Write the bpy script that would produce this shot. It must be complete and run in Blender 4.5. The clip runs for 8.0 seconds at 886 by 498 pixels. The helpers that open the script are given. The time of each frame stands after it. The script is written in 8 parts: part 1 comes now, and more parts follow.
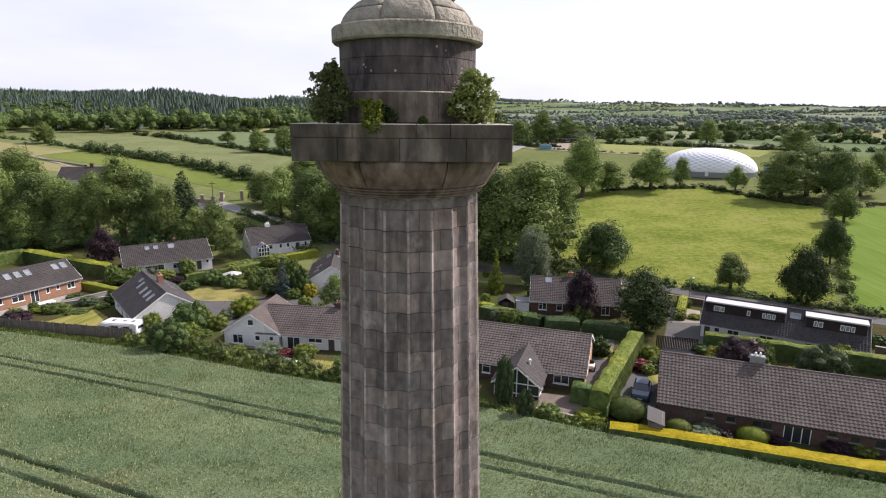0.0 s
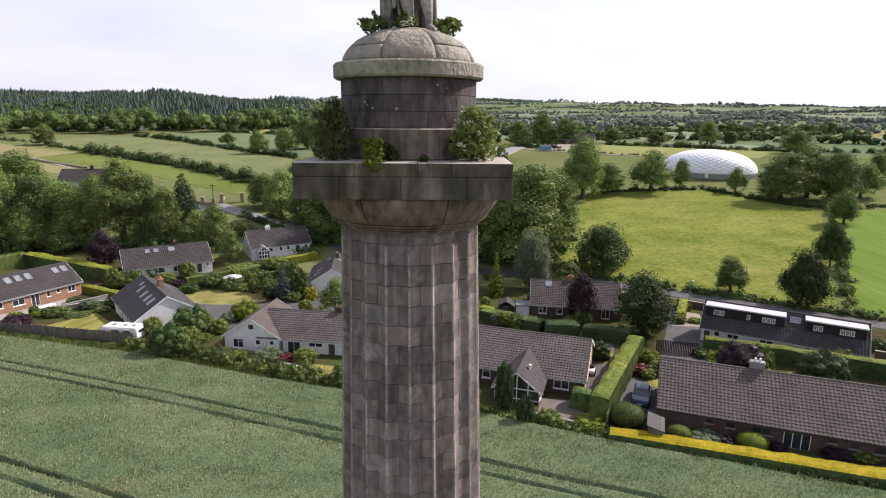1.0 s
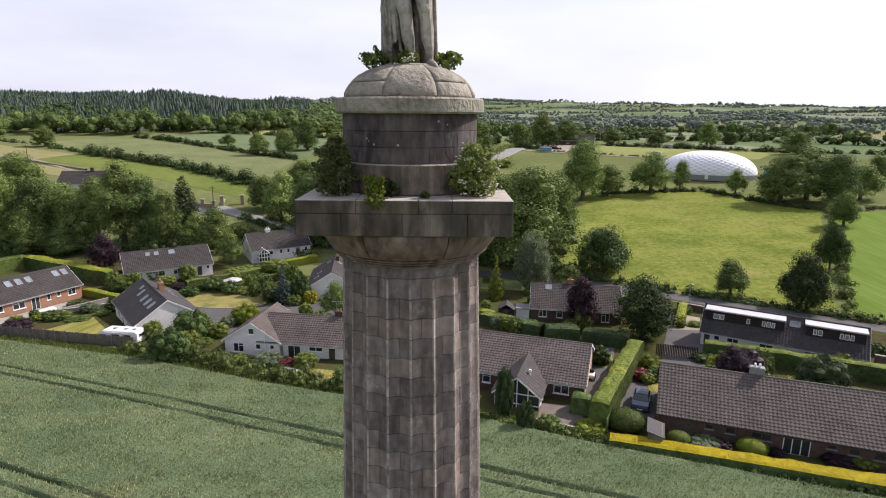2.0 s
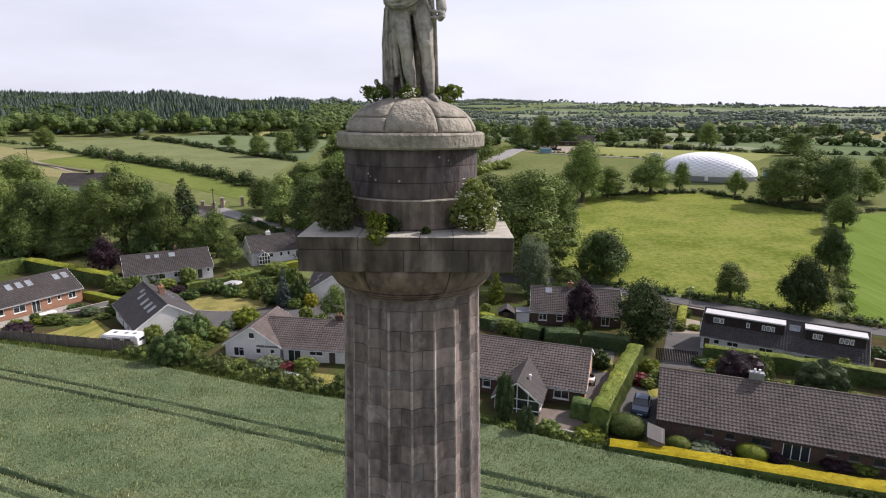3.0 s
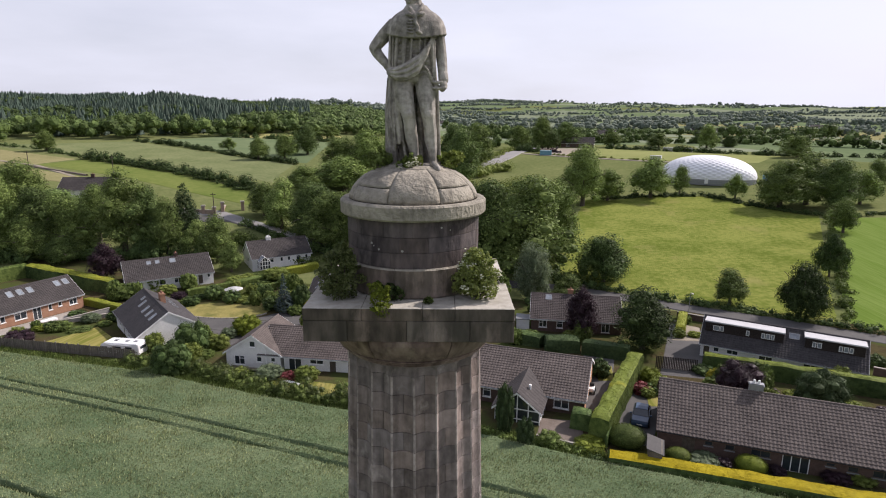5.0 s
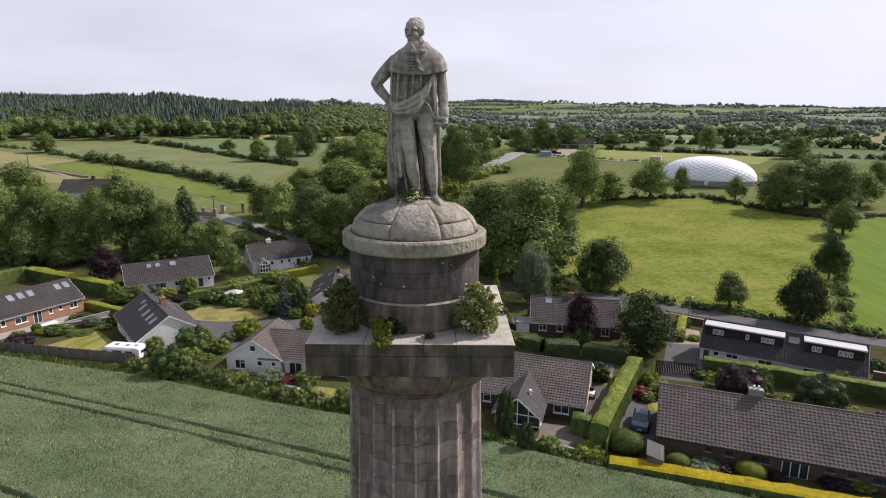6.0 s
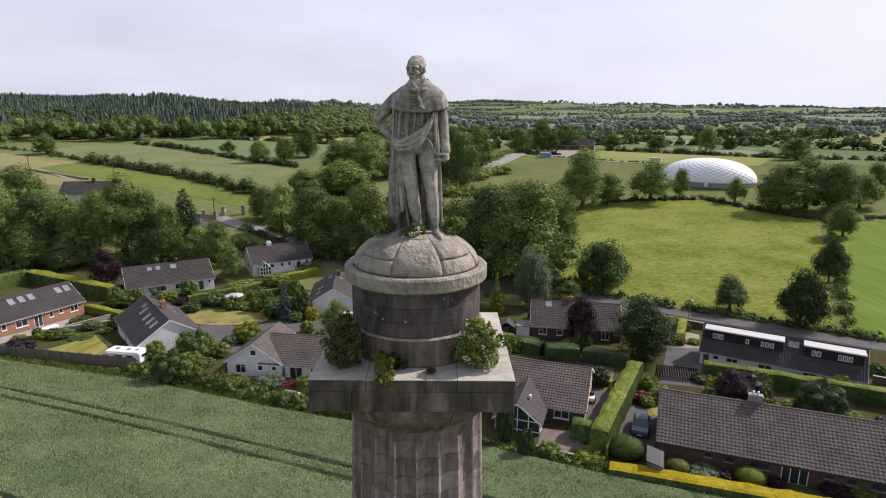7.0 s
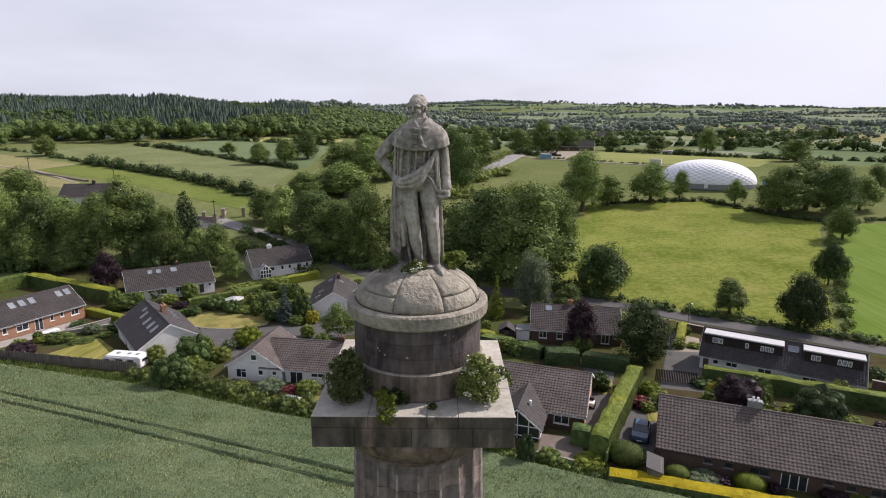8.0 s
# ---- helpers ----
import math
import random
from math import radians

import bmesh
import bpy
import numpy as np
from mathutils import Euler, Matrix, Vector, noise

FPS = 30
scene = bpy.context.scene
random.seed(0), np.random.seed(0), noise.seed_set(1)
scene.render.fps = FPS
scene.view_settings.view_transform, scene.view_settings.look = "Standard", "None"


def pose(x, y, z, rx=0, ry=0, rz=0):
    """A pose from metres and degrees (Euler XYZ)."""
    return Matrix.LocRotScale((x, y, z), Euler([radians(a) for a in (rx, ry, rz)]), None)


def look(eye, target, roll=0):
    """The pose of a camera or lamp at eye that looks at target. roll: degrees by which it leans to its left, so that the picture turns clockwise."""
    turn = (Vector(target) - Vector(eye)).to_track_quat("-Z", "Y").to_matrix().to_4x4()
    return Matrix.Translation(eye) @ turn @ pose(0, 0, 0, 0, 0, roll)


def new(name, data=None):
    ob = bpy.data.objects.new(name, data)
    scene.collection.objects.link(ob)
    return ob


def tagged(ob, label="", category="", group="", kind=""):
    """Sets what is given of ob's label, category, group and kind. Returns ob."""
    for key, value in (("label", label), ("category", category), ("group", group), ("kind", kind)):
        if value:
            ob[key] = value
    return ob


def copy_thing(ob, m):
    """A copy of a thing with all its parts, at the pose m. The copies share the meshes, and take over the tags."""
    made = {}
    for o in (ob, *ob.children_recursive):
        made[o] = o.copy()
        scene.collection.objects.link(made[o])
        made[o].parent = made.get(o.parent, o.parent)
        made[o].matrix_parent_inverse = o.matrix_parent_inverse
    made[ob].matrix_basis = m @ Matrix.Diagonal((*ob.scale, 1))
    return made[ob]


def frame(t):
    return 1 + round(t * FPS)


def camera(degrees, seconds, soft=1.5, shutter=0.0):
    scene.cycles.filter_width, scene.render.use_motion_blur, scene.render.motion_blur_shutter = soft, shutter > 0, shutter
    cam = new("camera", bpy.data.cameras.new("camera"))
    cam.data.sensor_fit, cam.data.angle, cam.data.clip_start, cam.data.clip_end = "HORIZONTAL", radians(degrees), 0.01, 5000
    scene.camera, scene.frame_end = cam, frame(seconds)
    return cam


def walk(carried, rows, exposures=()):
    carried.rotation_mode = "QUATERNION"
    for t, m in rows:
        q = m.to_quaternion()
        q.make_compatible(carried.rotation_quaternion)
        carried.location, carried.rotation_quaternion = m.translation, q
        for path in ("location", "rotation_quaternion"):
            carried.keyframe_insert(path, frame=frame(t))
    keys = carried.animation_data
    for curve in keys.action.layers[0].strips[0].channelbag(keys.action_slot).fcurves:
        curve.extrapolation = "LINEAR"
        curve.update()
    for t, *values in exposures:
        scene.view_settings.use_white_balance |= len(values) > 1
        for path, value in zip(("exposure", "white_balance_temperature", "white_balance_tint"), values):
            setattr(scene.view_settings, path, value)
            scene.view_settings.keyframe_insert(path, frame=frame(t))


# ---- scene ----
# The camera rises beside the column.
cam = camera(75.0, 8.0, soft=1.1)
PATH = [
    (0.0, (0.652, -9.343, 29.023), (0.436, 0.402, 26.789), 0.380),
    (0.5, (0.644, -9.319, 29.298), (0.428, 0.426, 27.065), 0.374),
    (1.0, (0.636, -9.296, 29.570), (0.419, 0.449, 27.338), 0.367),
    (1.5, (0.627, -9.274, 29.839), (0.410, 0.471, 27.608), 0.361),
    (3.0, (0.600, -9.215, 30.639), (0.383, 0.531, 28.410), 0.341),
    (3.5, (0.591, -9.198, 30.906), (0.373, 0.548, 28.678), 0.335),
    (4.0, (0.581, -9.182, 31.174), (0.363, 0.565, 28.947), 0.328),
    (4.5, (0.571, -9.167, 31.444), (0.353, 0.580, 29.218), 0.322),
    (6.0, (0.539, -9.128, 32.275), (0.322, 0.619, 30.051), 0.302),
    (6.5, (0.529, -9.118, 32.561), (0.311, 0.629, 30.338), 0.296),
    (7.0, (0.517, -9.108, 32.853), (0.299, 0.639, 30.631), 0.289),
    (7.5, (0.506, -9.100, 33.152), (0.288, 0.648, 30.931), 0.283),
    (8.0, (0.494, -9.093, 33.459), (0.276, 0.655, 31.238), 0.276),
]
walk(cam, [(t, look(eye, target, roll)) for t, eye, target, roll in PATH], exposures=[(0, 0.33, 6350, 20), (1.5, 0.27, 6350, 20), (4.5, 0.07, 6350, 20), (8, 0.02, 6350, 20)])

# ---- world and sun ----
SUN_AZ, SUN_EL = radians(62), radians(40)  # azimuth from +y towards +x
world = bpy.data.worlds.new("sky")
scene.world = world
world.use_nodes = True
wn, wl = world.node_tree.nodes, world.node_tree.links
wn.clear()
w_out, w_bg, w_sky = wn.new("ShaderNodeOutputWorld"), wn.new("ShaderNodeBackground"), wn.new("ShaderNodeTexSky")
w_sky.sky_type, w_sky.sun_disc, w_sky.sun_elevation, w_sky.sun_rotation = "NISHITA", False, SUN_EL, SUN_AZ
w_sky.dust_density, w_sky.air_density = 3.0, 1.0
w_co, w_map, w_noise, w_ramp, w_mix = (wn.new("ShaderNodeTexCoord"), wn.new("ShaderNodeMapping"), wn.new("ShaderNodeTexNoise"),
                                       wn.new("ShaderNodeValToRGB"), wn.new("ShaderNodeMixRGB"))
w_map.inputs["Scale"].default_value = (1.5, 1.5, 6.0)
w_noise.inputs["Scale"].default_value, w_noise.inputs["Detail"].default_value = 2.2, 5
w_ramp.color_ramp.elements[0].position, w_ramp.color_ramp.elements[0].color = 0.25, (0.70, 0.70, 0.70, 1)
w_ramp.color_ramp.elements[1].position, w_ramp.color_ramp.elements[1].color = 0.7, (0.96, 0.96, 0.96, 1)
w_bg.inputs["Strength"].default_value = 0.1
wl.new(w_co.outputs["Generated"], w_map.inputs["Vector"])
wl.new(w_map.outputs["Vector"], w_noise.inputs["Vector"])
wl.new(w_noise.outputs["Fac"], w_ramp.inputs["Fac"])
w_sep, w_el, w_mul = wn.new("ShaderNodeSeparateXYZ"), wn.new("ShaderNodeMapRange"), wn.new("ShaderNodeMath")  # the cloud thins towards the zenith
w_el.inputs["From Min"].default_value, w_el.inputs["From Max"].default_value = 0.12, 0.75
w_el.inputs["To Min"].default_value, w_el.inputs["To Max"].default_value = 1.0, 0.48
w_mul.operation = "MULTIPLY"
wl.new(w_co.outputs["Generated"], w_sep.inputs[0])
wl.new(w_sep.outputs["Z"], w_el.inputs["Value"])
wl.new(w_ramp.outputs["Color"], w_mul.inputs[0])
wl.new(w_el.outputs["Result"], w_mul.inputs[1])
wl.new(w_mul.outputs[0], w_mix.inputs[0])
w_dot, w_side, w_tone = wn.new("ShaderNodeVectorMath"), wn.new("ShaderNodeMapRange"), wn.new("ShaderNodeVectorMath")  # cloud is brighter towards the sun
w_dot.operation, w_tone.operation = "DOT_PRODUCT", "SCALE"
w_dot.inputs[1].default_value = (math.sin(SUN_AZ) * math.cos(SUN_EL), math.cos(SUN_AZ) * math.cos(SUN_EL), math.sin(SUN_EL))
w_side.inputs["From Min"].default_value, w_side.inputs["From Max"].default_value = -0.2, 0.8
w_side.inputs["To Min"].default_value, w_side.inputs["To Max"].default_value = 0.88, 1.03
w_tone.inputs[0].default_value = (8.5, 8.97, 9.75)
wl.new(w_co.outputs["Generated"], w_dot.inputs[0])
wl.new(w_dot.outputs["Value"], w_side.inputs["Value"])
w_back, w_both = wn.new("ShaderNodeMapRange"), wn.new("ShaderNodeMath")  # and thins out on the far side of the sky
w_back.interpolation_type = "SMOOTHSTEP"
w_back.inputs["From Min"].default_value, w_back.inputs["From Max"].default_value = -0.95, -0.05
w_back.inputs["To Min"].default_value, w_back.inputs["To Max"].default_value = 0.66, 1.0
w_both.operation = "MULTIPLY"
wl.new(w_dot.outputs["Value"], w_back.inputs["Value"])
wl.new(w_side.outputs["Result"], w_both.inputs[0])
wl.new(w_back.outputs["Result"], w_both.inputs[1])
wl.new(w_both.outputs[0], w_tone.inputs["Scale"])
wl.new(w_tone.outputs["Vector"], w_mix.inputs[2])
wl.new(w_sky.outputs["Color"], w_mix.inputs[1])
wl.new(w_mix.outputs["Color"], w_bg.inputs["Color"])
wl.new(w_bg.outputs["Background"], w_out.inputs["Surface"])

sun = new("sun", bpy.data.lights.new("sun", "SUN"))
sun.data.energy, sun.data.angle, sun.data.color = 5.0, radians(0.8), (1.0, 0.94, 0.84)
sun_way = Vector((math.sin(SUN_AZ) * math.cos(SUN_EL), math.cos(SUN_AZ) * math.cos(SUN_EL), math.sin(SUN_EL)))
sun.matrix_world = look(sun_way * 100, (0, 0, 0))

# ---- materials ----


def mat(name, a, b, s1=1.2, s2=9.0, rough=0.85, bump=0.3, bs=25.0, isl=0.0, obj=0.0, spec=0.3, metal=0.0, thin=0.0, lo=0.35, hi=0.65, stretch=None, local=False, third=None, tint=0.0, streak=0.0):
    """Two colours mixed by a coarse and a fine noise at real size, with relief; isl and obj vary the value by island and by object."""
    m = bpy.data.materials.new(name)
    m.use_nodes = True
    n, l = m.node_tree.nodes, m.node_tree.links
    n.clear()
    out, bsdf, geo = n.new("ShaderNodeOutputMaterial"), n.new("ShaderNodeBsdfPrincipled"), n.new("ShaderNodeNewGeometry")
    place = geo.outputs["Position"]
    if local:
        place = n.new("ShaderNodeTexCoord").outputs["Object"]
    if stretch:
        mp = n.new("ShaderNodeMapping")
        mp.inputs["Scale"].default_value = stretch[:3]
        if len(stretch) > 3:
            mp.inputs["Rotation"].default_value = (0, 0, radians(stretch[3]))
        l.new(place, mp.inputs["Vector"])
        place = mp.outputs["Vector"]
    n1, n2, mixn, ramp, mixc = n.new("ShaderNodeTexNoise"), n.new("ShaderNodeTexNoise"), n.new("ShaderNodeMath"), n.new("ShaderNodeMapRange"), n.new("ShaderNodeMixRGB")
    n1.inputs["Scale"].default_value, n1.inputs["Detail"].default_value = s1, 5
    n2.inputs["Scale"].default_value, n2.inputs["Detail"].default_value = s2, 4
    l.new(place, n1.inputs["Vector"])
    l.new(place, n2.inputs["Vector"])
    mixn.operation = "ADD"
    l.new(n1.outputs["Fac"], mixn.inputs[0])
    l.new(n2.outputs["Fac"], mixn.inputs[1])
    ramp.inputs["From Min"].default_value, ramp.inputs["From Max"].default_value = 2 * lo, 2 * hi
    l.new(mixn.outputs[0], ramp.inputs["Value"])
    l.new(ramp.outputs["Result"], mixc.inputs[0])
    mixc.inputs[1].default_value, mixc.inputs[2].default_value = (*a, 1), (*b, 1)
    colour = mixc.outputs["Color"]
    if third:  # patches of a third colour: colour, scale, where they begin and are full
        n3, r3, m3 = n.new("ShaderNodeTexNoise"), n.new("ShaderNodeMapRange"), n.new("ShaderNodeMixRGB")
        n3.inputs["Scale"].default_value, n3.inputs["Detail"].default_value, n3.inputs["Roughness"].default_value = third[1], 7, 0.65
        r3.inputs["From Min"].default_value, r3.inputs["From Max"].default_value = third[2], third[3]
        off = n.new("ShaderNodeVectorMath")
        off.inputs[1].default_value = (31.7, 8.3, 5.1)
        l.new(place, off.inputs[0])
        l.new(off.outputs["Vector"], n3.inputs["Vector"])
        l.new(n3.outputs["Fac"], r3.inputs["Value"])
        l.new(r3.outputs["Result"], m3.inputs[0])
        l.new(colour, m3.inputs[1])
        m3.inputs[2].default_value = (*third[0], 1)
        colour = m3.outputs["Color"]
    for amount, source in ((isl, geo.outputs["Random Per Island"]), (obj, None)):
        if amount:
            source = source or n.new("ShaderNodeObjectInfo").outputs["Random"]
            rng, hsv = n.new("ShaderNodeMapRange"), n.new("ShaderNodeHueSaturation")
            rng.inputs["To Min"].default_value, rng.inputs["To Max"].default_value = 1 - amount, 1 + amount
            l.new(source, rng.inputs["Value"])
            l.new(rng.outputs["Result"], hsv.inputs["Value"])
            l.new(colour, hsv.inputs["Color"])
            colour = hsv.outputs["Color"]
    if tint:  # single stones run from brown to blue-grey
        info, spread, frac, mt, mul = n.new("ShaderNodeObjectInfo"), n.new("ShaderNodeMath"), n.new("ShaderNodeMath"), n.new("ShaderNodeMixRGB"), n.new("ShaderNodeMixRGB")
        spread.operation, frac.operation, mul.blend_type = "MULTIPLY", "FRACT", "MULTIPLY"
        spread.inputs[1].default_value = 17.3
        l.new(info.outputs["Random"], spread.inputs[0])
        l.new(spread.outputs[0], frac.inputs[0])
        l.new(frac.outputs[0], mt.inputs[0])
        mt.inputs[1].default_value, mt.inputs[2].default_value = (1 + tint, 1, 1 - tint, 1), (1 - 0.6 * tint, 1, 1 + 0.6 * tint, 1)
        mul.inputs[0].default_value = 1
        l.new(colour, mul.inputs[1])
        l.new(mt.outputs["Color"], mul.inputs[2])
        colour = mul.outputs["Color"]
    if streak:  # rain-washed runs down the face
        ms, ns, rs, hs = n.new("ShaderNodeMapping"), n.new("ShaderNodeTexNoise"), n.new("ShaderNodeMapRange"), n.new("ShaderNodeHueSaturation")
        ms.inputs["Scale"].default_value = (7, 7, 0.5)
        ns.inputs["Scale"].default_value, ns.inputs["Detail"].default_value = 1.0, 6
        rs.inputs["From Min"].default_value, rs.inputs["From Max"].default_value = 0.32, 0.68
        rs.inputs["To Min"].default_value, rs.inputs["To Max"].default_value = 1 - streak, 1 + streak
        l.new(geo.outputs["Position"], ms.inputs["Vector"])
        l.new(ms.outputs["Vector"], ns.inputs["Vector"])
        l.new(ns.outputs["Fac"], rs.inputs["Value"])
        l.new(rs.outputs["Result"], hs.inputs["Value"])
        l.new(colour, hs.inputs["Color"])
        colour = hs.outputs["Color"]
    l.new(colour, bsdf.inputs["Base Color"])
    bsdf.inputs["Roughness"].default_value, bsdf.inputs["Metallic"].default_value = rough, metal
    bsdf.inputs["Specular IOR Level"].default_value = spec
    if bump:
        nb, bp = n.new("ShaderNodeTexNoise"), n.new("ShaderNodeBump")
        nb.inputs["Scale"].default_value, nb.inputs["Detail"].default_value = bs, 6
        l.new(place, nb.inputs["Vector"])
        bp.inputs["Strength"].default_value, bp.inputs["Distance"].default_value = bump, 0.6 / bs
        l.new(nb.outputs["Fac"], bp.inputs["Height"])
        l.new(bp.outputs["Normal"], bsdf.inputs["Normal"])
    if thin:
        tr, mx = n.new("ShaderNodeBsdfTranslucent"), n.new("ShaderNodeMixShader")
        glow = n.new("ShaderNodeHueSaturation")  # light comes through a leaf yellower and stronger than it is thrown back
        glow.inputs["Value"].default_value, glow.inputs["Saturation"].default_value, glow.inputs["Hue"].default_value = 1.4, 1.05, 0.495
        l.new(colour, glow.inputs["Color"])
        l.new(glow.outputs["Color"], tr.inputs["Color"])
        mx.inputs[0].default_value = thin
        l.new(bsdf.outputs[0], mx.inputs[1])
        l.new(tr.outputs[0], mx.inputs[2])
        l.new(mx.outputs[0], out.inputs["Surface"])
    else:
        l.new(bsdf.outputs[0], out.inputs["Surface"])
    return m


def glass(name, tint=(0.02, 0.025, 0.03), rough=0.06):
    m = mat(name, tint, [c * 1.6 for c in tint], 0.6, 3, rough=rough, bump=0.02, bs=2, spec=0.8)
    return m


STONE = mat("weathered_stone", (0.095, 0.078, 0.073), (0.255, 0.213, 0.201), 0.9, 7, rough=0.92, bump=0.6, bs=30, obj=0.26, stretch=(1, 1, 0.75), lo=0.34, hi=0.66, third=((0.36, 0.32, 0.295), 3.0, 0.58, 0.78), tint=0.06, streak=0.26)
# paler arrises: wear, plus the light their ridges catch, put into the colour
STONE_ARRIS = mat("worn_lit_stone_edge", (0.18, 0.152, 0.140), (0.39, 0.337, 0.312), 1.5, 9, rough=0.92, bump=0.4, bs=30, obj=0.2, lo=0.38, hi=0.6)
STONE_WARM = mat("capital_stone", (0.090, 0.062, 0.054), (0.200, 0.144, 0.126), 0.8, 6, rough=0.92, bump=0.6, bs=30, obj=0.14, stretch=(1, 1, 0.4), lo=0.41, hi=0.58, third=((0.26, 0.21, 0.17), 1.8, 0.54, 0.72), tint=0.05, streak=0.22)
STONE_MOSS = mat("mossy_stone", (0.055, 0.048, 0.038), (0.140, 0.117, 0.097), 0.9, 5, rough=0.95, bump=0.7, bs=28, obj=0.2, stretch=(1, 1, 0.4), lo=0.41, hi=0.58, third=((0.24, 0.19, 0.16), 1.6, 0.50, 0.64), tint=0.05, streak=0.25)
STONE_PALE = mat("pale_dome_stone", (0.20, 0.182, 0.148), (0.34, 0.312, 0.255), 1.2, 8, rough=0.95, bump=1.0, bs=16, obj=0.10, lo=0.41, hi=0.58)
STONE_PLUM = mat("drum_stone", (0.050, 0.042, 0.043), (0.118, 0.097, 0.093), 1.2, 8, rough=0.92, bump=0.6, bs=30, obj=0.2, stretch=(1, 1, 0.4), lo=0.41, hi=0.58, third=((0.20, 0.175, 0.16), 2.4, 0.55, 0.74), tint=0.05, streak=0.2)
MORTAR = mat("joint_mortar", (0.05, 0.042, 0.037), (0.10, 0.084, 0.075), 2, 12, rough=0.95)
STATUE = mat("statue_stone", (0.19, 0.175, 0.155), (0.42, 0.392, 0.348), 1.6, 11, rough=0.9, bump=0.5, bs=45, lo=0.40, hi=0.60, third=((0.12, 0.112, 0.080), 2.0, 0.51, 0.68), streak=0.28)
# sunlight on the abacus top is put into this paler stone
STONE_LIT_TOP = mat("sunlit_ledge_stone", (0.30, 0.28, 0.235), (0.46, 0.435, 0.38), 1.2, 8, rough=0.95, bump=0.5, bs=25, obj=0.08)
LICHEN = mat("lichen", (0.28, 0.275, 0.25), (0.36, 0.35, 0.32), 20, 60)

GRASS = mat("rough_grass", (0.102, 0.126, 0.046), (0.170, 0.184, 0.078), 0.035, 0.6, bump=0.6, bs=3, spec=0.0)
MEADOW = mat("meadow_grass", (0.108, 0.142, 0.026), (0.205, 0.226, 0.058), 0.09, 0.9, lo=0.40, hi=0.60, bump=0.9, bs=2.5, spec=0.0, third=((0.25, 0.235, 0.085), 0.06, 0.58, 0.75))
MEADOW_RIGHT = mat("striped_meadow_grass", (0.105, 0.165, 0.030), (0.155, 0.215, 0.055), 0.3, 1.4, bump=0.5, bs=2.5, stretch=(1, 0.06, 1, 20), spec=0.0)
MOWN = mat("mown_green_grass", (0.108, 0.146, 0.036), (0.165, 0.190, 0.058), 0.06, 0.5, bump=0.3, bs=2, spec=0.0)
HAY = mat("pale_hay_grass", (0.120, 0.146, 0.064), (0.185, 0.204, 0.098), 0.09, 0.8, bump=0.4, bs=2, spec=0.0)
STUBBLE = mat("straw_grass", (0.24, 0.23, 0.09), (0.34, 0.32, 0.14), 0.2, 1.5, bump=0.3, bs=2, spec=0.0)
STUBBLE_GREEN = mat("dry_paddock_grass", (0.19, 0.185, 0.085), (0.27, 0.245, 0.125), 0.12, 1.0, bump=0.4, bs=2, spec=0.0)
PITCH = mat("pitch_grass", (0.190, 0.212, 0.078), (0.245, 0.258, 0.105), 0.05, 0.5, bump=0.2, bs=2, spec=0.0)
LAWN = mat("striped_lawn", (0.145, 0.155, 0.034), (0.265, 0.235, 0.080), 0.9, 2.6, bump=0.4, bs=9, spec=0.0, stretch=(1, 0.09, 1, -38), lo=0.42, hi=0.58)
DRY_LAWN = mat("dry_lawn", (0.18, 0.165, 0.058), (0.29, 0.250, 0.092), 0.4, 3, bump=0.4, bs=9, spec=0.0, third=((0.13, 0.135, 0.045), 0.35, 0.5, 0.66))
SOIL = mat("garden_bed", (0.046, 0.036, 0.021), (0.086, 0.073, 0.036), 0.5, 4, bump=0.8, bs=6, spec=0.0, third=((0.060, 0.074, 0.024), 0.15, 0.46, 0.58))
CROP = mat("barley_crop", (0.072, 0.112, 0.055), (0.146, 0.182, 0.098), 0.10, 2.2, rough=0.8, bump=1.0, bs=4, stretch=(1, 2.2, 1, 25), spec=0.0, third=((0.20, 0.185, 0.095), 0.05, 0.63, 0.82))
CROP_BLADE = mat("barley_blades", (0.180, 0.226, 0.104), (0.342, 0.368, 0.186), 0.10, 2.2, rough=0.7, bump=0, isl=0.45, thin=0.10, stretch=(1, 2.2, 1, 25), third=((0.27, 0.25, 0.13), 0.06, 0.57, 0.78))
CROP_TRACK = mat("wheel_track", (0.042, 0.060, 0.026), (0.080, 0.098, 0.042), 0.6, 4, bump=0.5, bs=8, spec=0.0)
# distance haze is mixed into the next two grass colours
FAR_GRASS = mat("hazed_pasture", (0.165, 0.195, 0.130), (0.220, 0.245, 0.165), 0.01, 0.1, bump=0, spec=0.0)
FAR_GREEN = mat("hazed_green_pasture", (0.105, 0.145, 0.074), (0.150, 0.188, 0.098), 0.01, 0.1, bump=0, spec=0.0)
ASPHALT = mat("asphalt", (0.068, 0.066, 0.065), (0.102, 0.098, 0.095), 0.4, 8, rough=0.9, bump=0.3, bs=30)
ROAD_PALE = mat("pale_worn_asphalt", (0.20, 0.195, 0.19), (0.28, 0.27, 0.26), 0.3, 6, rough=0.9, bump=0.3, bs=30)
GRAVEL = mat("gravel", (0.20, 0.17, 0.13), (0.30, 0.26, 0.20), 0.6, 9, bump=0.6, bs=20)
BROWN_PAVING = mat("brown_paving", (0.12, 0.095, 0.078), (0.19, 0.155, 0.13), 0.8, 6, bump=0.3, bs=12)
PAVING = mat("pale_paving", (0.26, 0.24, 0.21), (0.36, 0.33, 0.29), 0.8, 6, bump=0.3, bs=12)

